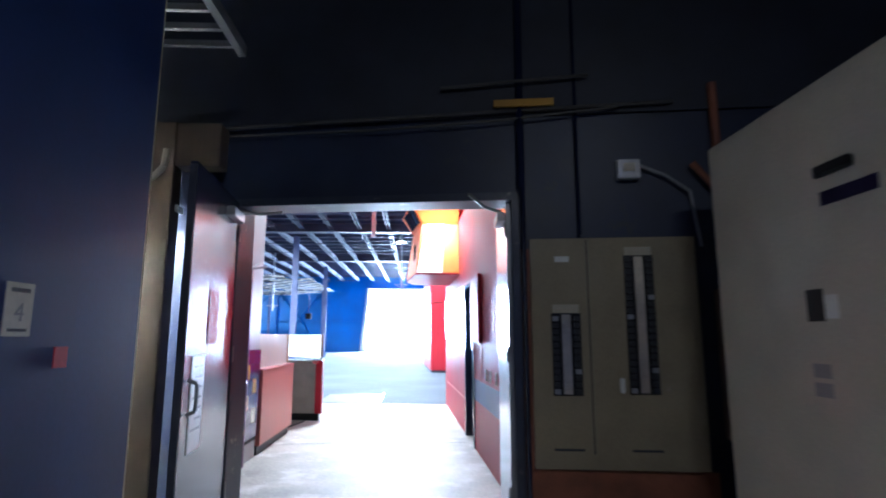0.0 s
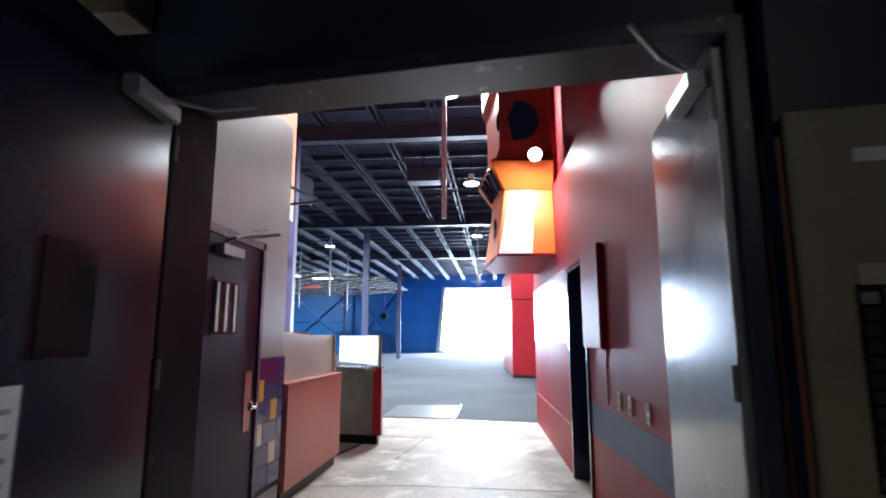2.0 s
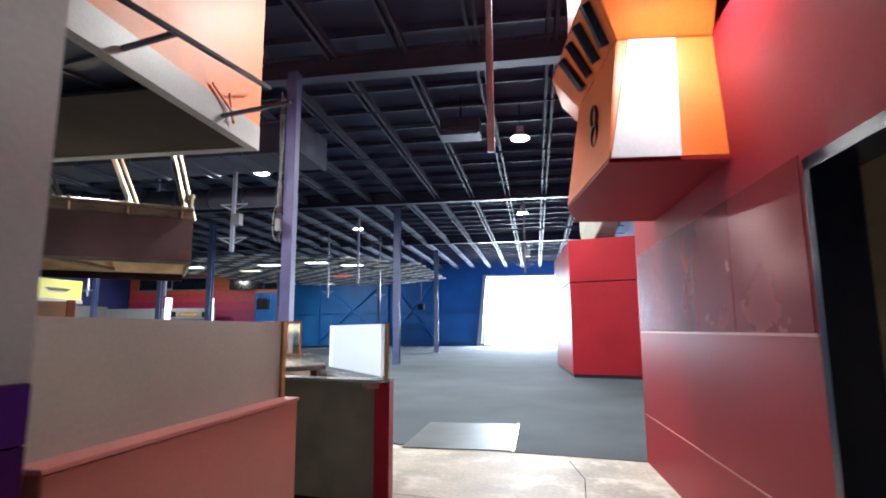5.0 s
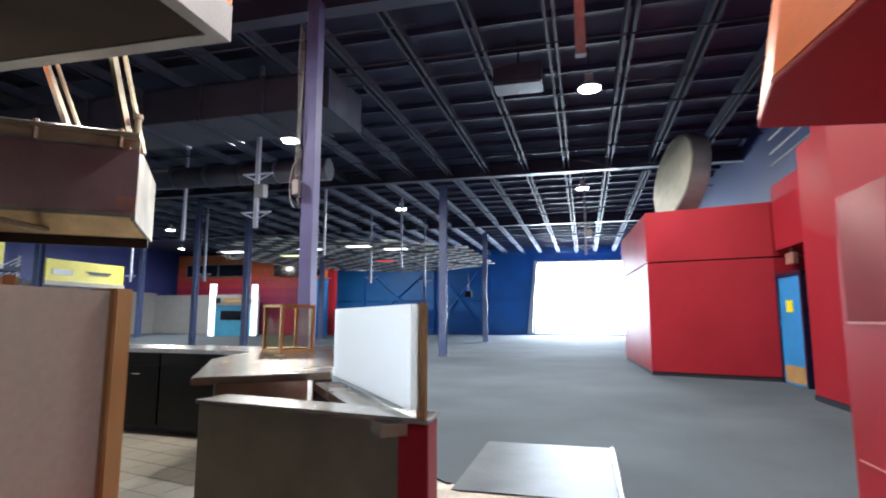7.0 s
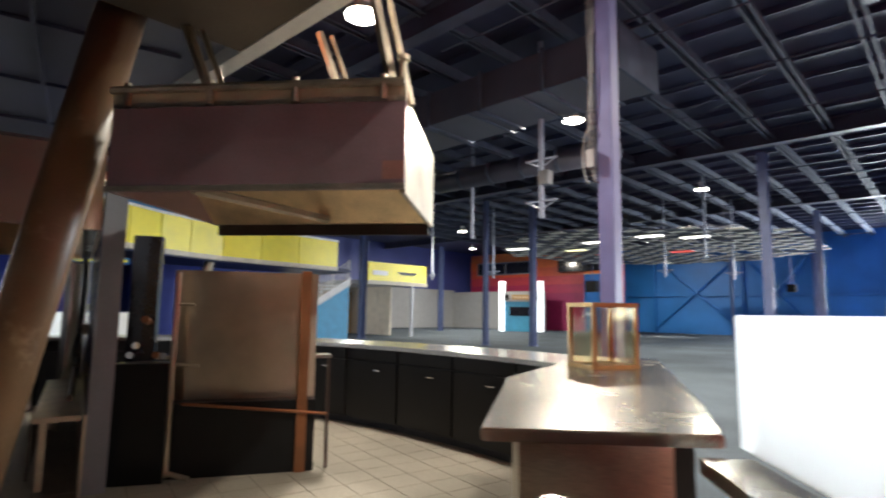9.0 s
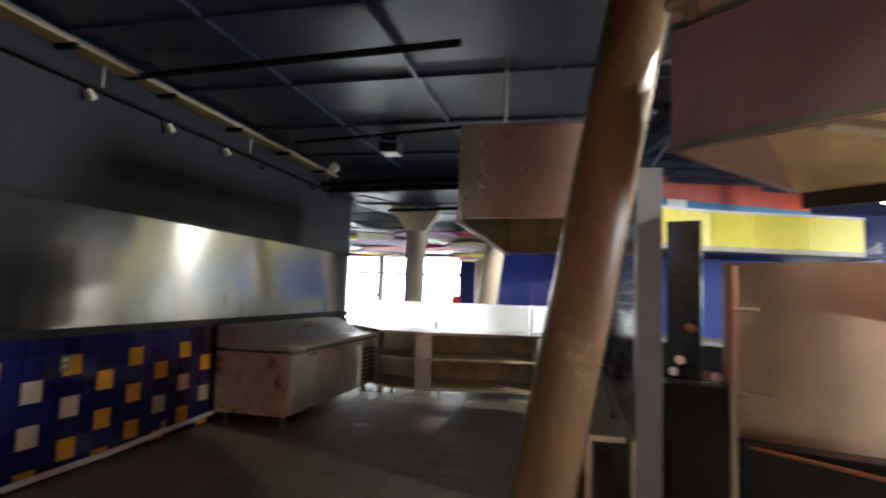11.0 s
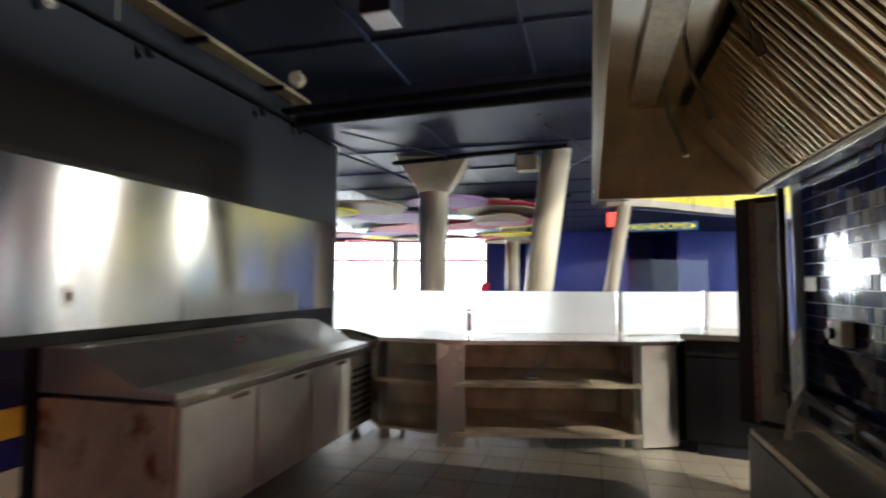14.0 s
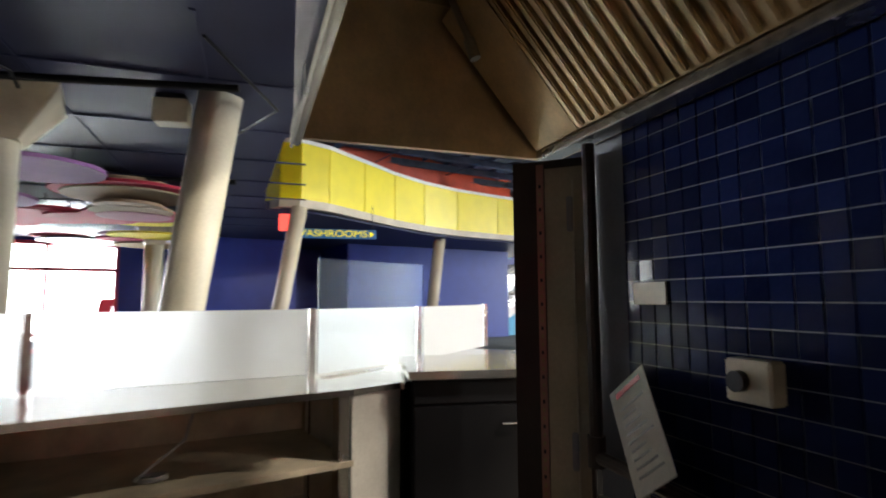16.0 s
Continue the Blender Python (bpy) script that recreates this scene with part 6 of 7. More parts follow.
    for x in (-21, -17, -13, -9):
        for y in (32, 36, 40, 44):
            pipe(bm, [(x, y, 5.06), (x, y, 7.2)], 0.012, 5)
    structure("ceiling_checker_wires", bm, M_DARK, "wires holding the suspended ceiling", "ceiling")
    for x, y, col in ((-12.5, 33.0, 0), (-11.0, 34.5, 0), (-15.5, 33.5, 0), (-18.0, 36.0, 1), (-13.6, 40.0, 2), (-20.3, 33.6, 0)):
        l = thing("troffer_lamp", pose(x, y, 5.0), "square recessed ceiling lamp, lit", "lamp", "troffer lamps")
        part("frame", B((-0.62, 0.62, -0.33, 0.33, 0.0, 0.045)), M_GREYMETAL, l, bevel=0.004)
        part("diffuser", B((-0.58, 0.58, -0.29, 0.29, -0.008, 0.0)), (M_TROFFER, M_TROFFERY, M_REDGLOW)[col], l)


def hall_near():
    cols = [(-5.36, 14.75, 0.1), (-6.47, 27.1, 0.13), (-6.98, 38.9, 0.13), (-8.6, 47.5, 0.1), (-15.9, 28.6, 0.12), (-24.7, 26.1, 0.15), (-17.5, 38.9, 0.12), (-17.5, 27.3, 0.1), (-31, 38.5, 0.15), (-12.5, 45, 0.07)]
    for i, (x, y, r) in enumerate(cols):
        t = thing("steel_column", pose(x, y, 0), "violet-grey painted steel column on base plate", "column", "hall columns")
        r2 = r
        part("post", B((-r2, r2, -r2, -r2 + 0.02, 0, 6.4), (-r2, r2, r2 - 0.02, r2, 0, 6.4), (-0.012, 0.012, -r2 + 0.02, r2 - 0.02, 0, 6.4)) if i else B((-r2, r2, -r2, r2, 0, 6.35)), M_COLUMN if i < 1 else M_COLUMN2, t, bevel=0.004)
        part("base_plate", B((-r - 0.06, r + 0.06, -r - 0.06, r + 0.06, 0.006, 0.03)), M_COLUMN2, t)
        if i == 0:
            bm = bmesh.new()
            random.seed(2)
            for k in range(4):
                a = [(-0.125 - 0.022 * k, -0.13 + 0.02 * math.sin(k + j), 3.0 + 0.28 * j + 0.05 * k) for j in range(11)]
                pipe(bm, a, 0.006, 5)
            pipe(bm, [(-0.16 - 0.1 * abs(math.sin(a)), -0.17, 3.35 + 0.35 * math.cos(a)) for a in [j * 0.5 for j in range(14)]], 0.009, 5)
            part("cables", bm, M_GREYMETAL, t, "loose bundled cables tied to post")
            part("junction", B((-0.2, -0.1, -0.2, -0.12, 3.2, 3.42)), M_GREYMETAL, t)
    lamps = [(-1.13, 19.2, 6.35), (-1.31, 29.5, 6.55), (-8.75, 19.8, 6.0), (-9.5, 31.0, 6.4), (-1.3, 12.4, 6.3), (-8.1, 13.0, 5.5), (-24.0, 33.0, 6.3), (-30.0, 41.0, 6.4), (-18.0, 46.0, 6.5), (-27.0, 27.5, 6.0)]
    for x, y, z in lamps:
        l = thing("high_bay_lamp", pose(x, y, z), "lit high bay lamp hung from roof", "lamp", "high bay lamps")
        bm = bmesh.new()
        for (r0, z0), (r1, z1) in zip(((0.25, 0.0), (0.22, 0.06), (0.13, 0.14)), ((0.22, 0.06), (0.13, 0.14), (0.07, 0.17))):
            cyl(bm, (0, 0, z0), (0, 0, z1), r0, r1, 20)
        part("reflector", bm, M_LAMPBODY, l, smooth=True)
        bm = bmesh.new()
        cyl(bm, (0, 0, -0.02), (0, 0, 0.0), 0.235, seg=24)
        part("bulb", bm, M_LAMP, l, "glowing warm lens")
        part("ballast", B((-0.09, 0.09, -0.07, 0.07, 0.17, 0.33)), M_WHITEPLATE, l, bevel=0.01)
        bm = bmesh.new()
        pipe(bm, [(0, 0, 0.33), (0, 0, 7.31 - z)], 0.012)
        part("rod", bm, M_DARK, l)
        disc_lamp("lamp_light", look((x, y, z - 0.05), (x, y + 0.01, 0)), 0.45, LAMP_W * (0.8 if y == 13.0 else 1.8 if y == 19.8 else 1.6 if x < -15 else 1.0), (1, 0.93, 0.80))
    # hanging poles with brackets
    for x, y, z0, z1, b in ((-8.6, 18.2, 3.4, 5.8, 2), (-9.3, 30.5, 3.6, 6.5, 1), (-11.6, 27.5, 3.9, 6.6, 0), (-1.25, 29.0, 3.8, 6.7, 2), (-1.35, 12.0, 3.6, 6.7, 0), (-14.2, 22.5, 3.9, 6.7, 0), (-13.0, 36.0, 3.3, 5.1, 1), (-20, 31, 3.2, 6.5, 1), (-26.5, 33, 3.4, 6.6, 1), (-10.4, 38, 3.2, 5.2, 1)):
        t = thing("ceiling_pole", pose(x, y, 0), "pale hanging pole with equipment bracket", "pole", "ceiling poles")
        part("tube", B((-0.045, 0.045, -0.045, 0.045, z0, 7.31)), M_POLE, t, bevel=0.006)
        for k in range(b):
            z = z0 + 0.35 + 0.9 * k
            bm = B((-0.38, 0.38, -0.03, 0.03, z, z + 0.03))
            pipe(bm, [(-0.34, 0, z), (0, 0, z - 0.16), (0.34, 0, z)], 0.018, 6)
            part("bracket", bm, M_POLE, t)
        if b == 2:
            part("box", B((-0.02, 0.22, -0.1, 0.1, z0 + 0.7, z0 + 1.0)), M_GREYMETAL, t, bevel=0.008)
    # main duct
    d = thing("air_duct", None, "large dark rectangular air duct under the roof", "duct")
    for i in range(7):
        part("section", B((-6.2 - 1.5 * (i + 1), -6.2 - 1.5 * i - 0.03, 16.9, 18.4, 5.55, 6.3)), M_DUCT, d, bevel=0.01)
        part("flange", B((-6.23 - 1.5 * i, -6.17 - 1.5 * i, 16.85, 18.45, 5.5, 6.35)), M_JOIST, d)
    for i in range(8):
        part("strap", B((-6.9 - 1.3 * i, -6.85 - 1.3 * i, 16.8, 18.5, 5.49, 5.52)), M_JOIST, d)
    d = thing("round_duct", None, "dark round spiral duct across the hall", "duct")
    bm = bmesh.new()
    cyl(bm, (-20, 22.2, 6.0), (-9, 22.6, 6.0), 0.35, seg=20)
    part("tube", bm, M_DUCT, d, smooth=True)
    for i in range(9):
        bm = bmesh.new()
        x = -19.5 + 1.25 * i
        cyl(bm, (x, 22.2 + 0.035 * i, 6.0), (x + 0.05, 22.2 + 0.035 * i, 6.0), 0.375, seg=20)
        part("band", bm, M_JOIST, d)
    bm = bmesh.new()
    random.seed(21)
    for i in range(46):
        x, y = random.uniform(-26, 3), random.uniform(13, 50)
        L = random.uniform(1.5, 6)
        z = random.uniform(6.1, 6.7)
        if random.random() < 0.5:
            pipe(bm, [(x, y, z), (x + L, y, z)], random.uniform(0.015, 0.035), 6)
        else:
            pts = [(x + L * f, y + 0.3 * math.sin(3 * f), z - 0.25 * math.sin(math.pi * f) * random.uniform(0.5, 1.6)) for f in [k / 6 for k in range(7)]]
            pipe(bm, pts, 0.014, 5)
    for y in (17.5, 21.0, 24.2, 30.5, 33.8, 36.2, 42, 46):
        pipe(bm, [(-28, y, 6.62), (3.7, y, 6.62)], 0.022, 6)
    t = thing("roof_conduits", None, "dark conduits and sagging cables below roof", "conduit", kind="stuff")
    part("runs", bm, M_JOIST, t)
    t = thing("unit_heater", pose(-2.6, 18.5, 6.2), "small dark unit heater in the roof", "heater")
    part("case", B((-0.5, 0.5, -0.3, 0.3, 0, 0.45)), M_DUCT, t, bevel=0.02)
    for i in range(5):
        part("louvre", B((-0.45, 0.45, -0.32, -0.3, 0.05 + 0.08 * i, 0.09 + 0.08 * i)), M_JOIST, t)
    part("hanger", B((-0.02, 0.02, -0.02, 0.02, 0.45, 1.1)), M_DARK, t)

    # crimson kiosk
    k = thing("crimson_kiosk", None, "crimson painted kiosk box with flat top", "kiosk")
    foot = [(0.16, 21.65), (2.72, 20.9), (3.85, 20.9), (3.85, 27.2), (-0.08, 26.8)]
    bm = bmesh.new()
    prism(bm, foot, 0.1, 2.72)
    part("lower_wall", bm, M_RED, k, bevel=0.01)
    bm = bmesh.new()
    prism(bm, [(x - 0.012, y - 0.02) for x, y in foot], 2.74, 3.98)
    part("upper_wall", bm, M_RED, k, bevel=0.01)
    bm = bmesh.new()
    prism(bm, [(x + 0.015, y + 0.03) for x, y in foot], 0.0, 0.1)
    part("plinth", bm, M_DARK, k)
    bm = bmesh.new()
    prism(bm, [(0.145, 22.9), (0.16, 22.9), (0.075, 24.6), (0.06, 24.6)], 0.1, 2.45)
    part("doorway", bm, M_DARK, k, "dark open doorway")
    bm = bmesh.new()
    prism(bm, [(0.14, 22.2), (0.16, 22.2), (-0.02, 26.5), (-0.05, 26.5)], 2.5, 2.7)
    part("lintel_band", bm, M_WHITEWALL, k)
    d = thing("wall_dish", pose(1.35, 23.6, 3.98), "large pale round sign disc on the kiosk", "sign disc")
    bm = bmesh.new()
    cyl(bm, (0.22, 0.07, 1.28), (-0.22, -0.05, 1.36), 1.3, 1.24, 36)
    part("rim", bm, M_GREYMETAL, d, "grey riveted rim")
    bm = bmesh.new()
    cyl(bm, (-0.222, -0.0505, 1.3604), (-0.245, -0.057, 1.3645), 1.17, 1.17, 36)
    part("face", bm, M_FACE, d, "pale cream face")
    part("foot", B((-0.3, 0.3, -0.2, 0.2, 0.0, 0.12)), M_GREYMETAL, d)
    structure("wall_red_east", B((2.6, 3.9, 11.5, 18.1, 0, 4.9), (2.75, 3.9, 18.1, 20.85, 2.85, 4.3)), M_RED, "crimson wall along the hall side", "wall")
    structure("wall_red_step", B((2.35, 2.6, 15.0, 18.1, 0.1, 4.4)), M_RED, "stepped crimson wall face", "wall", 0.01)
    structure("baseboard_red", B((2.34, 2.6, 15.0, 18.11, 0, 0.1), (2.59, 2.61, 11.5, 15, 0, 0.1)), M_DARK, "dark base strip below red wall", "baseboard")
    d = thing("door_5", pose(2.78, 20.8, 0, 0, 0, -85), "bright blue door with yellow notice", "door")
    part("panel", B((0, 1.0, -0.03, 0.03, 0.01, 2.25)), M_SKYDOOR, d, bevel=0.006)
    part("notice", B((0.3, 0.6, -0.036, -0.03, 1.5, 1.75)), M_YELLOW, d, "yellow paper notice")
    part("kick_plate", B((0.05, 0.95, -0.036, -0.03, 0.05, 0.4)), M_MUSTARD, d)
    part("frame", B((-0.08, 0, -0.06, 0.06, 0, 2.32), (1.0, 1.08, -0.06, 0.06, 0, 2.32), (-0.08, 1.08, -0.06, 0.06, 2.26, 2.34)), M_DOORBLUE, d)
    e = thing("exit_sign", pose(2.85, 20.2, 2.62, 0, 0, -85), "small pink exit sign above blue door", "sign")
    part("box", B((-0.18, 0.18, -0.05, 0.05, -0.12, 0.12)), M_PINKPLATE, e, bevel=0.01)
    part("bracket", B((-0.02, 0.02, -0.02, 0.02, 0.12, 0.24)), M_GREYMETAL, e)
    for y in (15.4, 16.4):
        s = thing("wall_plate", pose(2.35, y, 1.05), "small white blank plate on red wall", "plate", "wall plates")
        part("plate", B((-0.012, 0, -0.05, 0.05, -0.06, 0.06)), M_WHITEPLATE, s, bevel=0.002)
    r = thing("roof_rail", None, "grey tube rail on top of red wall", "railing")
    for z in (4.95, 5.25, 5.6):
        bm = bmesh.new()
        pipe(bm, [(3.0, 14.0, z), (3.0, 21.5, z)], 0.025, 6)
        part("rail", bm, M_GREYMETAL, r)
    for y in (14, 15.5, 17, 18.0):
        bm = bmesh.new()
        pipe(bm, [(3.0, y, 4.9), (3.0, y, 5.6)], 0.025, 6)
        part("post", bm, M_GREYMETAL, r)


def back_room():
    c = thing("electric_panel", DW @ pose(2.24, -0.002, 0), "olive grey electrical panel with open breakers", "electrical panel")
    part("cabinet", B((0, 1.14, -0.06, 0, 0.5, 2.07)), M_PANEL, c, bevel=0.005)
    part("wood_board", B((-0.06, -0.005, -0.03, 0, 0.0, 2.0), (-0.06, 1.2, -0.02, -0.002, 0.0, 0.49)), M_RUSTWOOD, c, "rusty brown backing board")
    for x0, z0, z1 in ((0.135, 0.98, 1.54), (0.645, 0.99, 1.94)):
        w = part("breaker_bay", B((x0, x0 + 0.2, -0.064, -0.06, z0, z1)), M_BLACK, c, "dark breaker bay")
        n = int((z1 - z0) / 0.045)
        for i in range(n):
            for k in (0, 1):
                part("breaker", B((x0 + 0.008 + 0.145 * k, x0 + 0.047 + 0.145 * k, -0.078, -0.064, z0 + 0.01 + i * 0.045, z0 + 0.043 + i * 0.045)), M_BREAKER if (i * 7 + k) % 11 else M_GREYMETAL, w)
        part("busbar", B((x0 + 0.07, x0 + 0.13, -0.072, -0.064, z0 + 0.01, z1 - 0.01)), M_STEELD, w)
        part("label_strip", B((x0 + 0.01, x0 + 0.19, -0.066, -0.06, z1, z1 + 0.06)), M_IVORYOLD, c)
    part("seam", B((0.39, 0.398, -0.063, -0.06, 0.6, 2.05)), M_DARK, c)
    part("tag", B((0.17, 0.27, -0.064, -0.06, 1.9, 1.94)), M_WHITEPLATE, c)
    part("latch", B((0.58, 0.61, -0.085, -0.06, 1.0, 1.1)), M_WHITEPLATE, c, bevel=0.006)
    for x in (0.13, 0.64):
        part("slot", B((x, x + 0.2, -0.064, -0.06, 0.62, 0.635)), M_DARK, c)
    c = thing("fuse_switch", DW @ pose(3.5, -0.002, 0), "dark rusty fuse switch box with red lever", "switch box")
    part("case", B((0, 0.42, -0.16, 0, 0.7, 1.7)), M_SWITCHRUST, c, bevel=0.01)
    part("lever", B((0.05, 0.3, -0.2, -0.17, 1.22, 1.26)), M_REDFRAME, c, "red lever")
    bm = bmesh.new()
    pipe(bm, [(0.08, -0.06, 1.7), (0.08, -0.06, 3.2)], 0.03)
    pipe(bm, [(0.3, -0.06, 1.7), (0.3, -0.06, 2.1), (-0.1, -0.06, 2.6)], 0.025)
    part("conduit", bm, M_RUSTWOOD, c)
    for i in range(4):
        part("cable_strap", B((-0.02, 0.44, -0.17, -0.16, 0.72 + 0.06 * i, 0.75 + 0.06 * i)), M_RUSTWOOD, c)
    s = thing("wall_box", DW @ pose(2.88, -0.002, 2.5), "small grey box with conduit above panel", "junction box")
    part("case", B((0, 0.16, -0.07, 0, 0, 0.14)), M_GREYMETAL, s, bevel=0.006)
    part("cover", B((0.04, 0.12, -0.08, -0.07, 0.05, 0.11)), M_IVORYOLD, s)
    bm = bmesh.new()
    pipe(bm, [(0.16, -0.04, 0.1), (0.34, -0.04, 0.02), (0.5, -0.04, -0.1), (0.55, -0.04, -0.5)], 0.012)
    part("conduit", bm, M_GREYMETAL, s)

    c = thing("white_cabinet", None, "tall off-white metal cabinet with dark marks", "cabinet")
    part("body", B((1.42, 2.25, 1.0, 3.04, 0.0, 2.5)), M_OFFWHITE, c, bevel=0.01)
    part("door", B((1.40, 1.42, 1.08, 2.96, 0.06, 2.44)), M_OFFWHITE, c, bevel=0.006)
    part("handle", B((1.37, 1.40, 1.95, 2.15, 2.05, 2.1)), M_BLACK, c, bevel=0.006)
    part("label", B((1.396, 1.40, 1.85, 2.15, 1.93, 1.99)), M_PURPLE, c)
    for z, m in ((1.44, M_BLACK), (1.2, M_GREYMETAL), (1.12, M_GREYMETAL)):
        part("sticker", B((1.396, 1.40, 2.2, 2.3, z, z + 0.14 if m is M_BLACK else z + 0.06)), m, c)
    part("sticker", B((1.395, 1.40, 2.12, 2.19, 1.45, 1.55)), M_WHITEPLATE, c)

    s = thing("number_sign", pose(-1.384, 1.43, 1.45), "small white paper sign with number", "sign")
    part("paper", B((0, 0.003, -0.05, 0.05, -0.07, 0.07)), M_PAPER, s)
    part("heading_bar", B((0.003, 0.004, -0.035, 0.035, 0.045, 0.056), (0.003, 0.004, -0.035, 0.035, -0.058, -0.05)), M_DARK, s)
    cu = bpy.data.curves.new("numeral", "FONT")
    cu.body, cu.size, cu.extrude, cu.align_x, cu.align_y = "4", 0.07, 0.0005, "CENTER", "CENTER"
    tmp = bpy.data.objects.new("tmp", cu)
    scene.collection.objects.link(tmp)
    me = bpy.data.meshes.new_from_object(tmp.evaluated_get(bpy.context.evaluated_depsgraph_get()))
    bpy.data.objects.remove(tmp)
    me.materials.clear()
    me.materials.append(M_GREYMETAL)
    o = new("numeral", me)
    o.parent, o.matrix_local = s, pose(0.0045, 0, -0.01, 90, 0, 90)
    s = thing("red_tape", pose(-1.384, 1.62, 1.32), "scrap of red tape on navy wall", "tape")
    part("strip", B((0, 0.003, -0.03, 0.03, -0.03, 0.03)), M_REDFRAME, s)

    p = thing("door_post", None, "brown timber post with block above door", "post")
    part("post", B((-2.28, -2.12, 3.84, 3.98, 0, 2.95)), M_POSTWOOD, p, bevel=0.006)
    part("head_block", B((-2.12, -1.8, 3.85, 4.02, 2.62, 2.95)), M_POSTWOOD, p, bevel=0.006)
    w = thing("ceiling_grating", None, "dark steel roof grating over back room", "grating")
    for i in range(7):
        part("slat", B((-2.9, -1.55, 2.1 + 0.2 * i, 2.13 + 0.2 * i, 3.26, 3.3)), M_GREYMETAL, w)
    for x, y in ((-1.55, 2.1), (-2.95, 3.3)):
        part("frame", B((x, x + 0.05, 2.05, 3.4, 3.24, 3.32)), M_GREYMETAL, w)
        part("hanger", B((x + 0.01, x + 0.04, y, y + 0.03, 3.3, 4.6)), M_GREYMETAL, w)
    p = thing("gas_pipe", DW, "thin gas pipes with yellow label over door", "pipe")
    bm = bmesh.new()
    pipe(bm, [(-0.6, -0.06, 2.98), (2.3, -0.06, 3.05), (3.3, -0.06, 3.07)], 0.016, 8)
    part("pipe", bm, M_GREYPIPE, p)
    bm = bmesh.new()
    pipe(bm, [(1.6, -0.08, 3.24), (2.7, -0.08, 3.30)], 0.013, 8)
    part("pipe", bm, M_GREYPIPE, p)
    bm = bmesh.new()
    pipe(bm, [(-0.6, -0.07, 2.92), (1.1, -0.07, 2.93), (2.0, -0.07, 2.97), (2.9, -0.07, 3.04)], 0.009, 6)
    part("pipe", bm, M_GREYPIPE, p)
    part("label", B((2.0, 2.44, -0.1, -0.075, 3.07, 3.12)), M_YELLOWOLD, p, "yellow pipe label")
    bm = bmesh.new()
    pipe(bm, [(2.19, -0.05, 2.45), (2.19, -0.05, 4.5)], 0.03, 8)
    part("riser", bm, M_DOORBLUE, p)
    bm = bmesh.new()
    pipe(bm, [(2.2, -0.03, 0.0), (2.2, -0.05, 2.5)], 0.018, 8)
    part("riser", bm, M_DOORBLUE, p)
    bm = bmesh.new()
    pipe(bm, [(2.6, -0.04, 2.1), (2.6, -0.04, 4.5)], 0.012, 8)
    part("riser", bm, M_DOORBLUE, p)
    l = thing("tube_lamp", pose(0.6, -1.8, 4.35), "lit ceiling tube lamp of the back room", "lamp")
    part("tray", B((-0.6, 0.6, -0.06, 0.06, 0.03, 0.25)), M_WHITEPLATE, l, bevel=0.005)
    bm = bmesh.new()
    cyl(bm, (-0.58, 0, 0), (0.58, 0, 0), 0.02)
    part("tube", bm, M_TUBE, l)
    area_lamp("back_room_light", look((0.6, -1.8, 4.3), (0.6, -1.2, 0)), 1.1, 0.08, 12, (1, 0.86, 0.66))
    # lit side room
    l = thing("tube_lamp", pose(-2.75, 3.9, 2.26, 0, 0, 6), "lit fluorescent tube lamp on wires", "lamp")
    part("tray", B((-0.65, 0.65, -0.06, 0.06, 0.03, 0.08)), M_WHITEPLATE, l, bevel=0.005)
    bm = bmesh.new()
    cyl(bm, (-0.62, 0, 0), (0.62, 0, 0), 0.028)
    part("tube", bm, M_TUBE, l)
    for x in (-0.4, 0.4):
        bm = bmesh.new()
        pipe(bm, [(x, 0, 0.08), (x, 0, 2.34)], 0.006, 5)
        part("wire", bm, M_DARK, l)
    area_lamp("tube_light", look((-2.75, 3.9, 2.21), (-2.75, 3.9, 0)), 1.2, 0.1, 95, (1, 0.95, 0.86))
    f = thing("cream_locker", None, "cream enamel locker in the side room", "locker")
    part("body", B((-3.2, -2.3, 3.22, 3.7, 0, 2.02)), M_IVORYOLD, f, bevel=0.015)
    part("door", B((-3.18, -2.32, 3.20, 3.22, 0.05, 1.97)), M_IVORYOLD, f, bevel=0.008)
    bm = bmesh.new()
    pipe(bm, [(-2.4, 3.2, 0.95), (-2.4, 3.15, 0.97), (-2.4, 3.15, 1.15), (-2.4, 3.2, 1.17)], 0.012)
    part("handle", bm, M_MUSTARD, f)
    h = thing("black_hose", None, "black vacuum hose hanging by the wall", "hose")
    bm = bmesh.new()
    pipe(bm, [(-1.75 + 0.02 * i, 2.35, 0.95 - 0.02 * i * i if i < 6 else 0.3 - 0.1 * (i - 6)) for i in range(9)], 0.03, 8)
    cyl(bm, (-1.77, 2.35, 0.93), (-1.68, 2.35, 0.98), 0.055)
    part("hose", bm, M_BLACK, h)
    part("wall_hook", B((-1.62, -1.60, 2.0, 2.36, 0.97, 1.0)), M_BLACK, h)
    d = thing("wall_conduits", None, "pale conduits and bends above side room", "conduit")
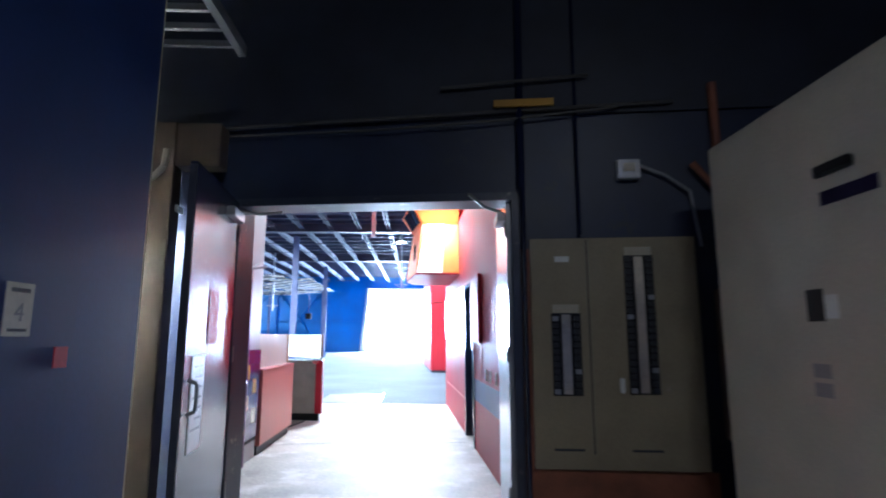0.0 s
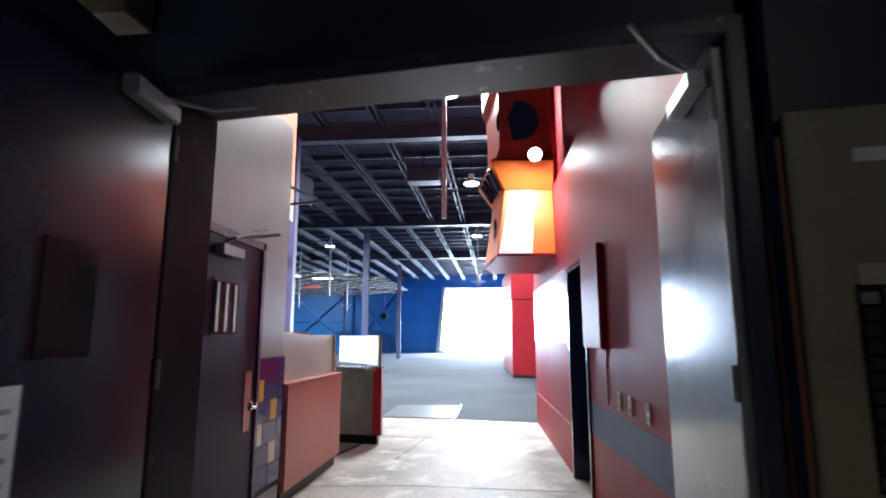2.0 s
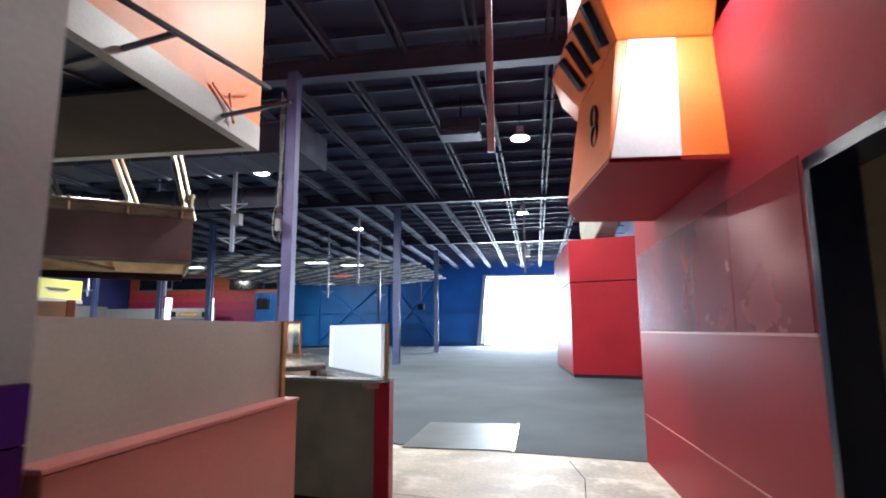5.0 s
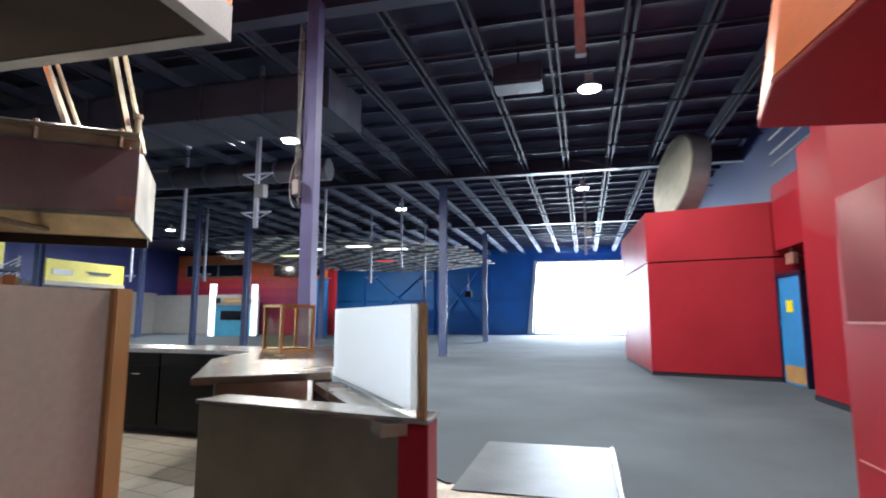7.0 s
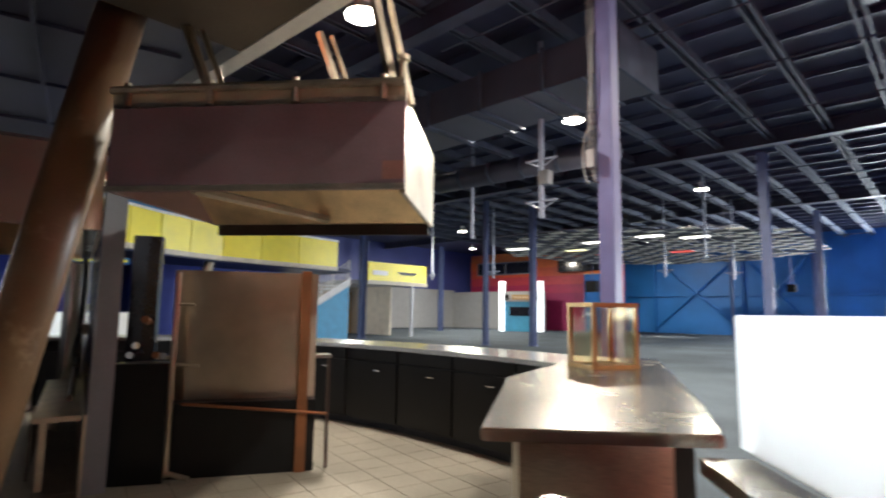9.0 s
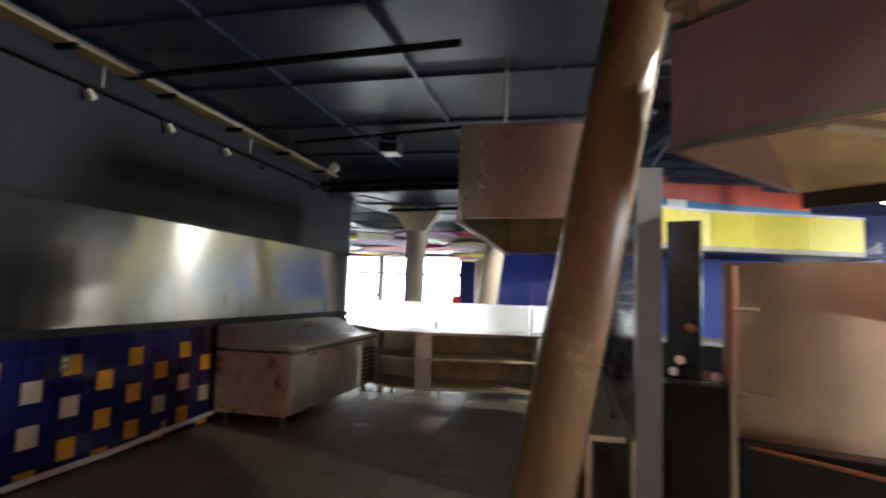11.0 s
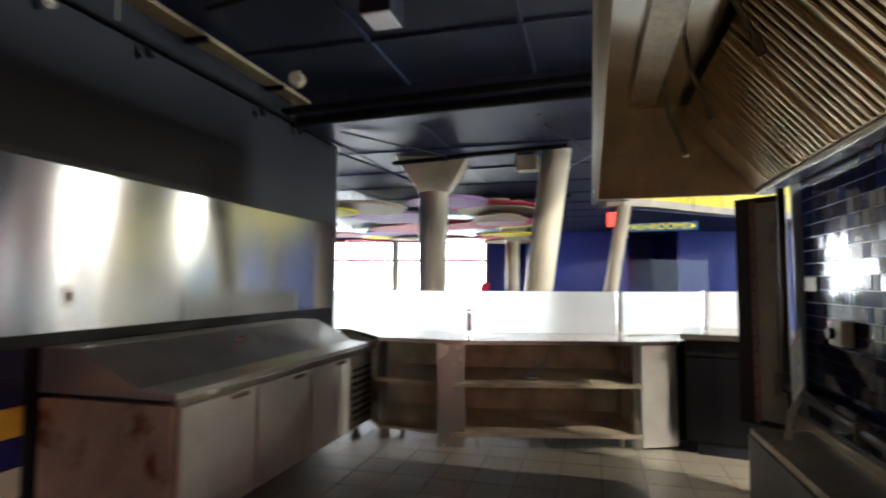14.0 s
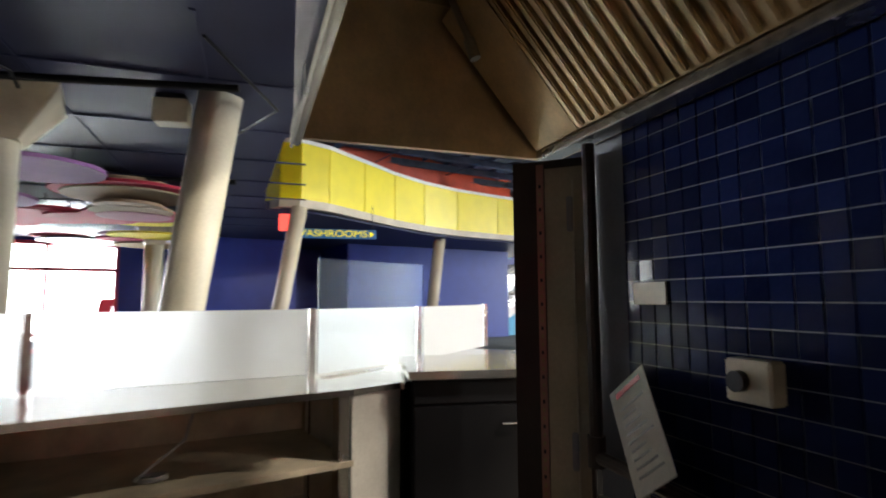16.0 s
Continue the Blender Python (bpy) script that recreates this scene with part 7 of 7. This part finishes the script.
    for pts, r in (([(-2.02, 3.5, 2.62), (-2.03, 3.5, 2.5), (-2.1, 3.5, 2.42), (-2.42, 3.5, 2.38), (-2.9, 3.55, 2.42)], 0.022),
                   ([(-2.2, 3.45, 2.43), (-2.4, 3.45, 2.42), (-2.46, 3.45, 2.46), (-2.47, 3.45, 2.56), (-2.54, 3.45, 2.6), (-2.9, 3.5, 2.58)], 0.026),
                   ([(-2.3, 3.5, 2.36), (-2.8, 3.5, 2.3), (-3.4, 3.6, 2.32)], 0.016),
                   ([(-2.1, 3.4, 2.7), (-2.35, 3.35, 2.66), (-2.9, 3.4, 2.62), (-3.6, 3.5, 2.66)], 0.02),
                   ([(-4.3, 3.5, 3.1), (-2.3, 3.2, 3.15)], 0.03), ([(-2.47, 3.45, 2.56), (-2.47, 3.45, 4.6)], 0.014)):
        bm = bmesh.new()
        pipe(bm, pts, r, 8)
        part("conduit", bm, M_IVORYOLD, d)
    for x, z in ((-2.42, 2.44), (-2.25, 2.66)):
        part("junction_box", B((x - 0.06, x + 0.06, 3.4, 3.47, z - 0.05, z + 0.05)), M_WHITEPLATE, d, bevel=0.006)
    structure("wall_side_upper", B((-4.35, -2.45, 4.2, 4.3, 2.45, 4.6)), M_HALLPURPLE, "violet painted upper wall of side room", "wall")


def kitchen_floor_tiles():
    """Quarry tiles laid in the kitchen's axes: those by the walkway singly, the rest joined."""
    f = tagged(part("floor_tile_bed", B((-4.3, 6.8, 0.02, 2.2, -0.0035, -0.003), m=K), M_GROUT), "grout bed under the quarry tiles", "floor", kind="structure")
    T = 0.30
    mesh = None
    rest = bmesh.new()
    inside = [(-2.2, 9.35), (-3.0, 10.7), (-4.5, 13.2), (-6.5, 13.9), (-9, 13.9), (-11.9, 13.4), (-13.2, 12.8), (-13.2, 6.7), (-9, 5.8), (-2.6, 4.6), (-2.45, 8.4)]

    def within(x, y):
        hit, n = False, len(inside)
        for i in range(n):
            (xa, ya), (xb, yb) = inside[i], inside[(i + 1) % n]
            if (ya > y) != (yb > y) and x < (xb - xa) * (y - ya) / (yb - ya) + xa:
                hit = not hit
        return hit

    count = 0
    for i in range(-18, 24):
        for j in range(0, 30):
            p = kp((i + 0.5) * T, (j + 0.5) * T)
            if not within(p.x, p.y):
                continue
            if -3.3 < i * T < 1.8 and 0.95 < j * T < 3.4 and count < 290:
                if mesh is None:
                    ob = part("tile", B((0.003, T - 0.003, 0.003, T - 0.003, -0.003, 0.003)), M_KFLOOR, f, bevel=0.0012)
                    mesh = ob.data
                else:
                    ob = new("tile", mesh)
                    ob.parent = f
                ob.matrix_world = K @ Matrix.Translation((i * T, j * T, 0))
                count += 1
            else:
                box(rest, i * T + 0.003, i * T + T - 0.003, j * T + 0.003, j * T + T - 0.003, -0.003, 0.003, m=K)
    o = part("far_tiles", rest, M_KFLOOR, f)
    tagged(o, kind="stuff")
    s = thing("floor_drain", K @ pose(-1.35, 1.55, 0.0035), "pale round drain cover in floor", "drain")
    bm = bmesh.new()
    cyl(bm, (0, 0, 0), (0, 0, 0.004), 0.09, seg=24)
    part("cover", bm, M_WHITEPLATE, s)


floors()
hall_shell()
corridor()
kitchen_shell()
doors()
sockets()
tower()
half_walls()
ring()
prep_fridge()
west_counter()
cook_line()
hood_east()
overhead()
dining_area()
balcony()
hall_far()
hall_near()
back_room()
tile_wall()
kitchen_floor_tiles()
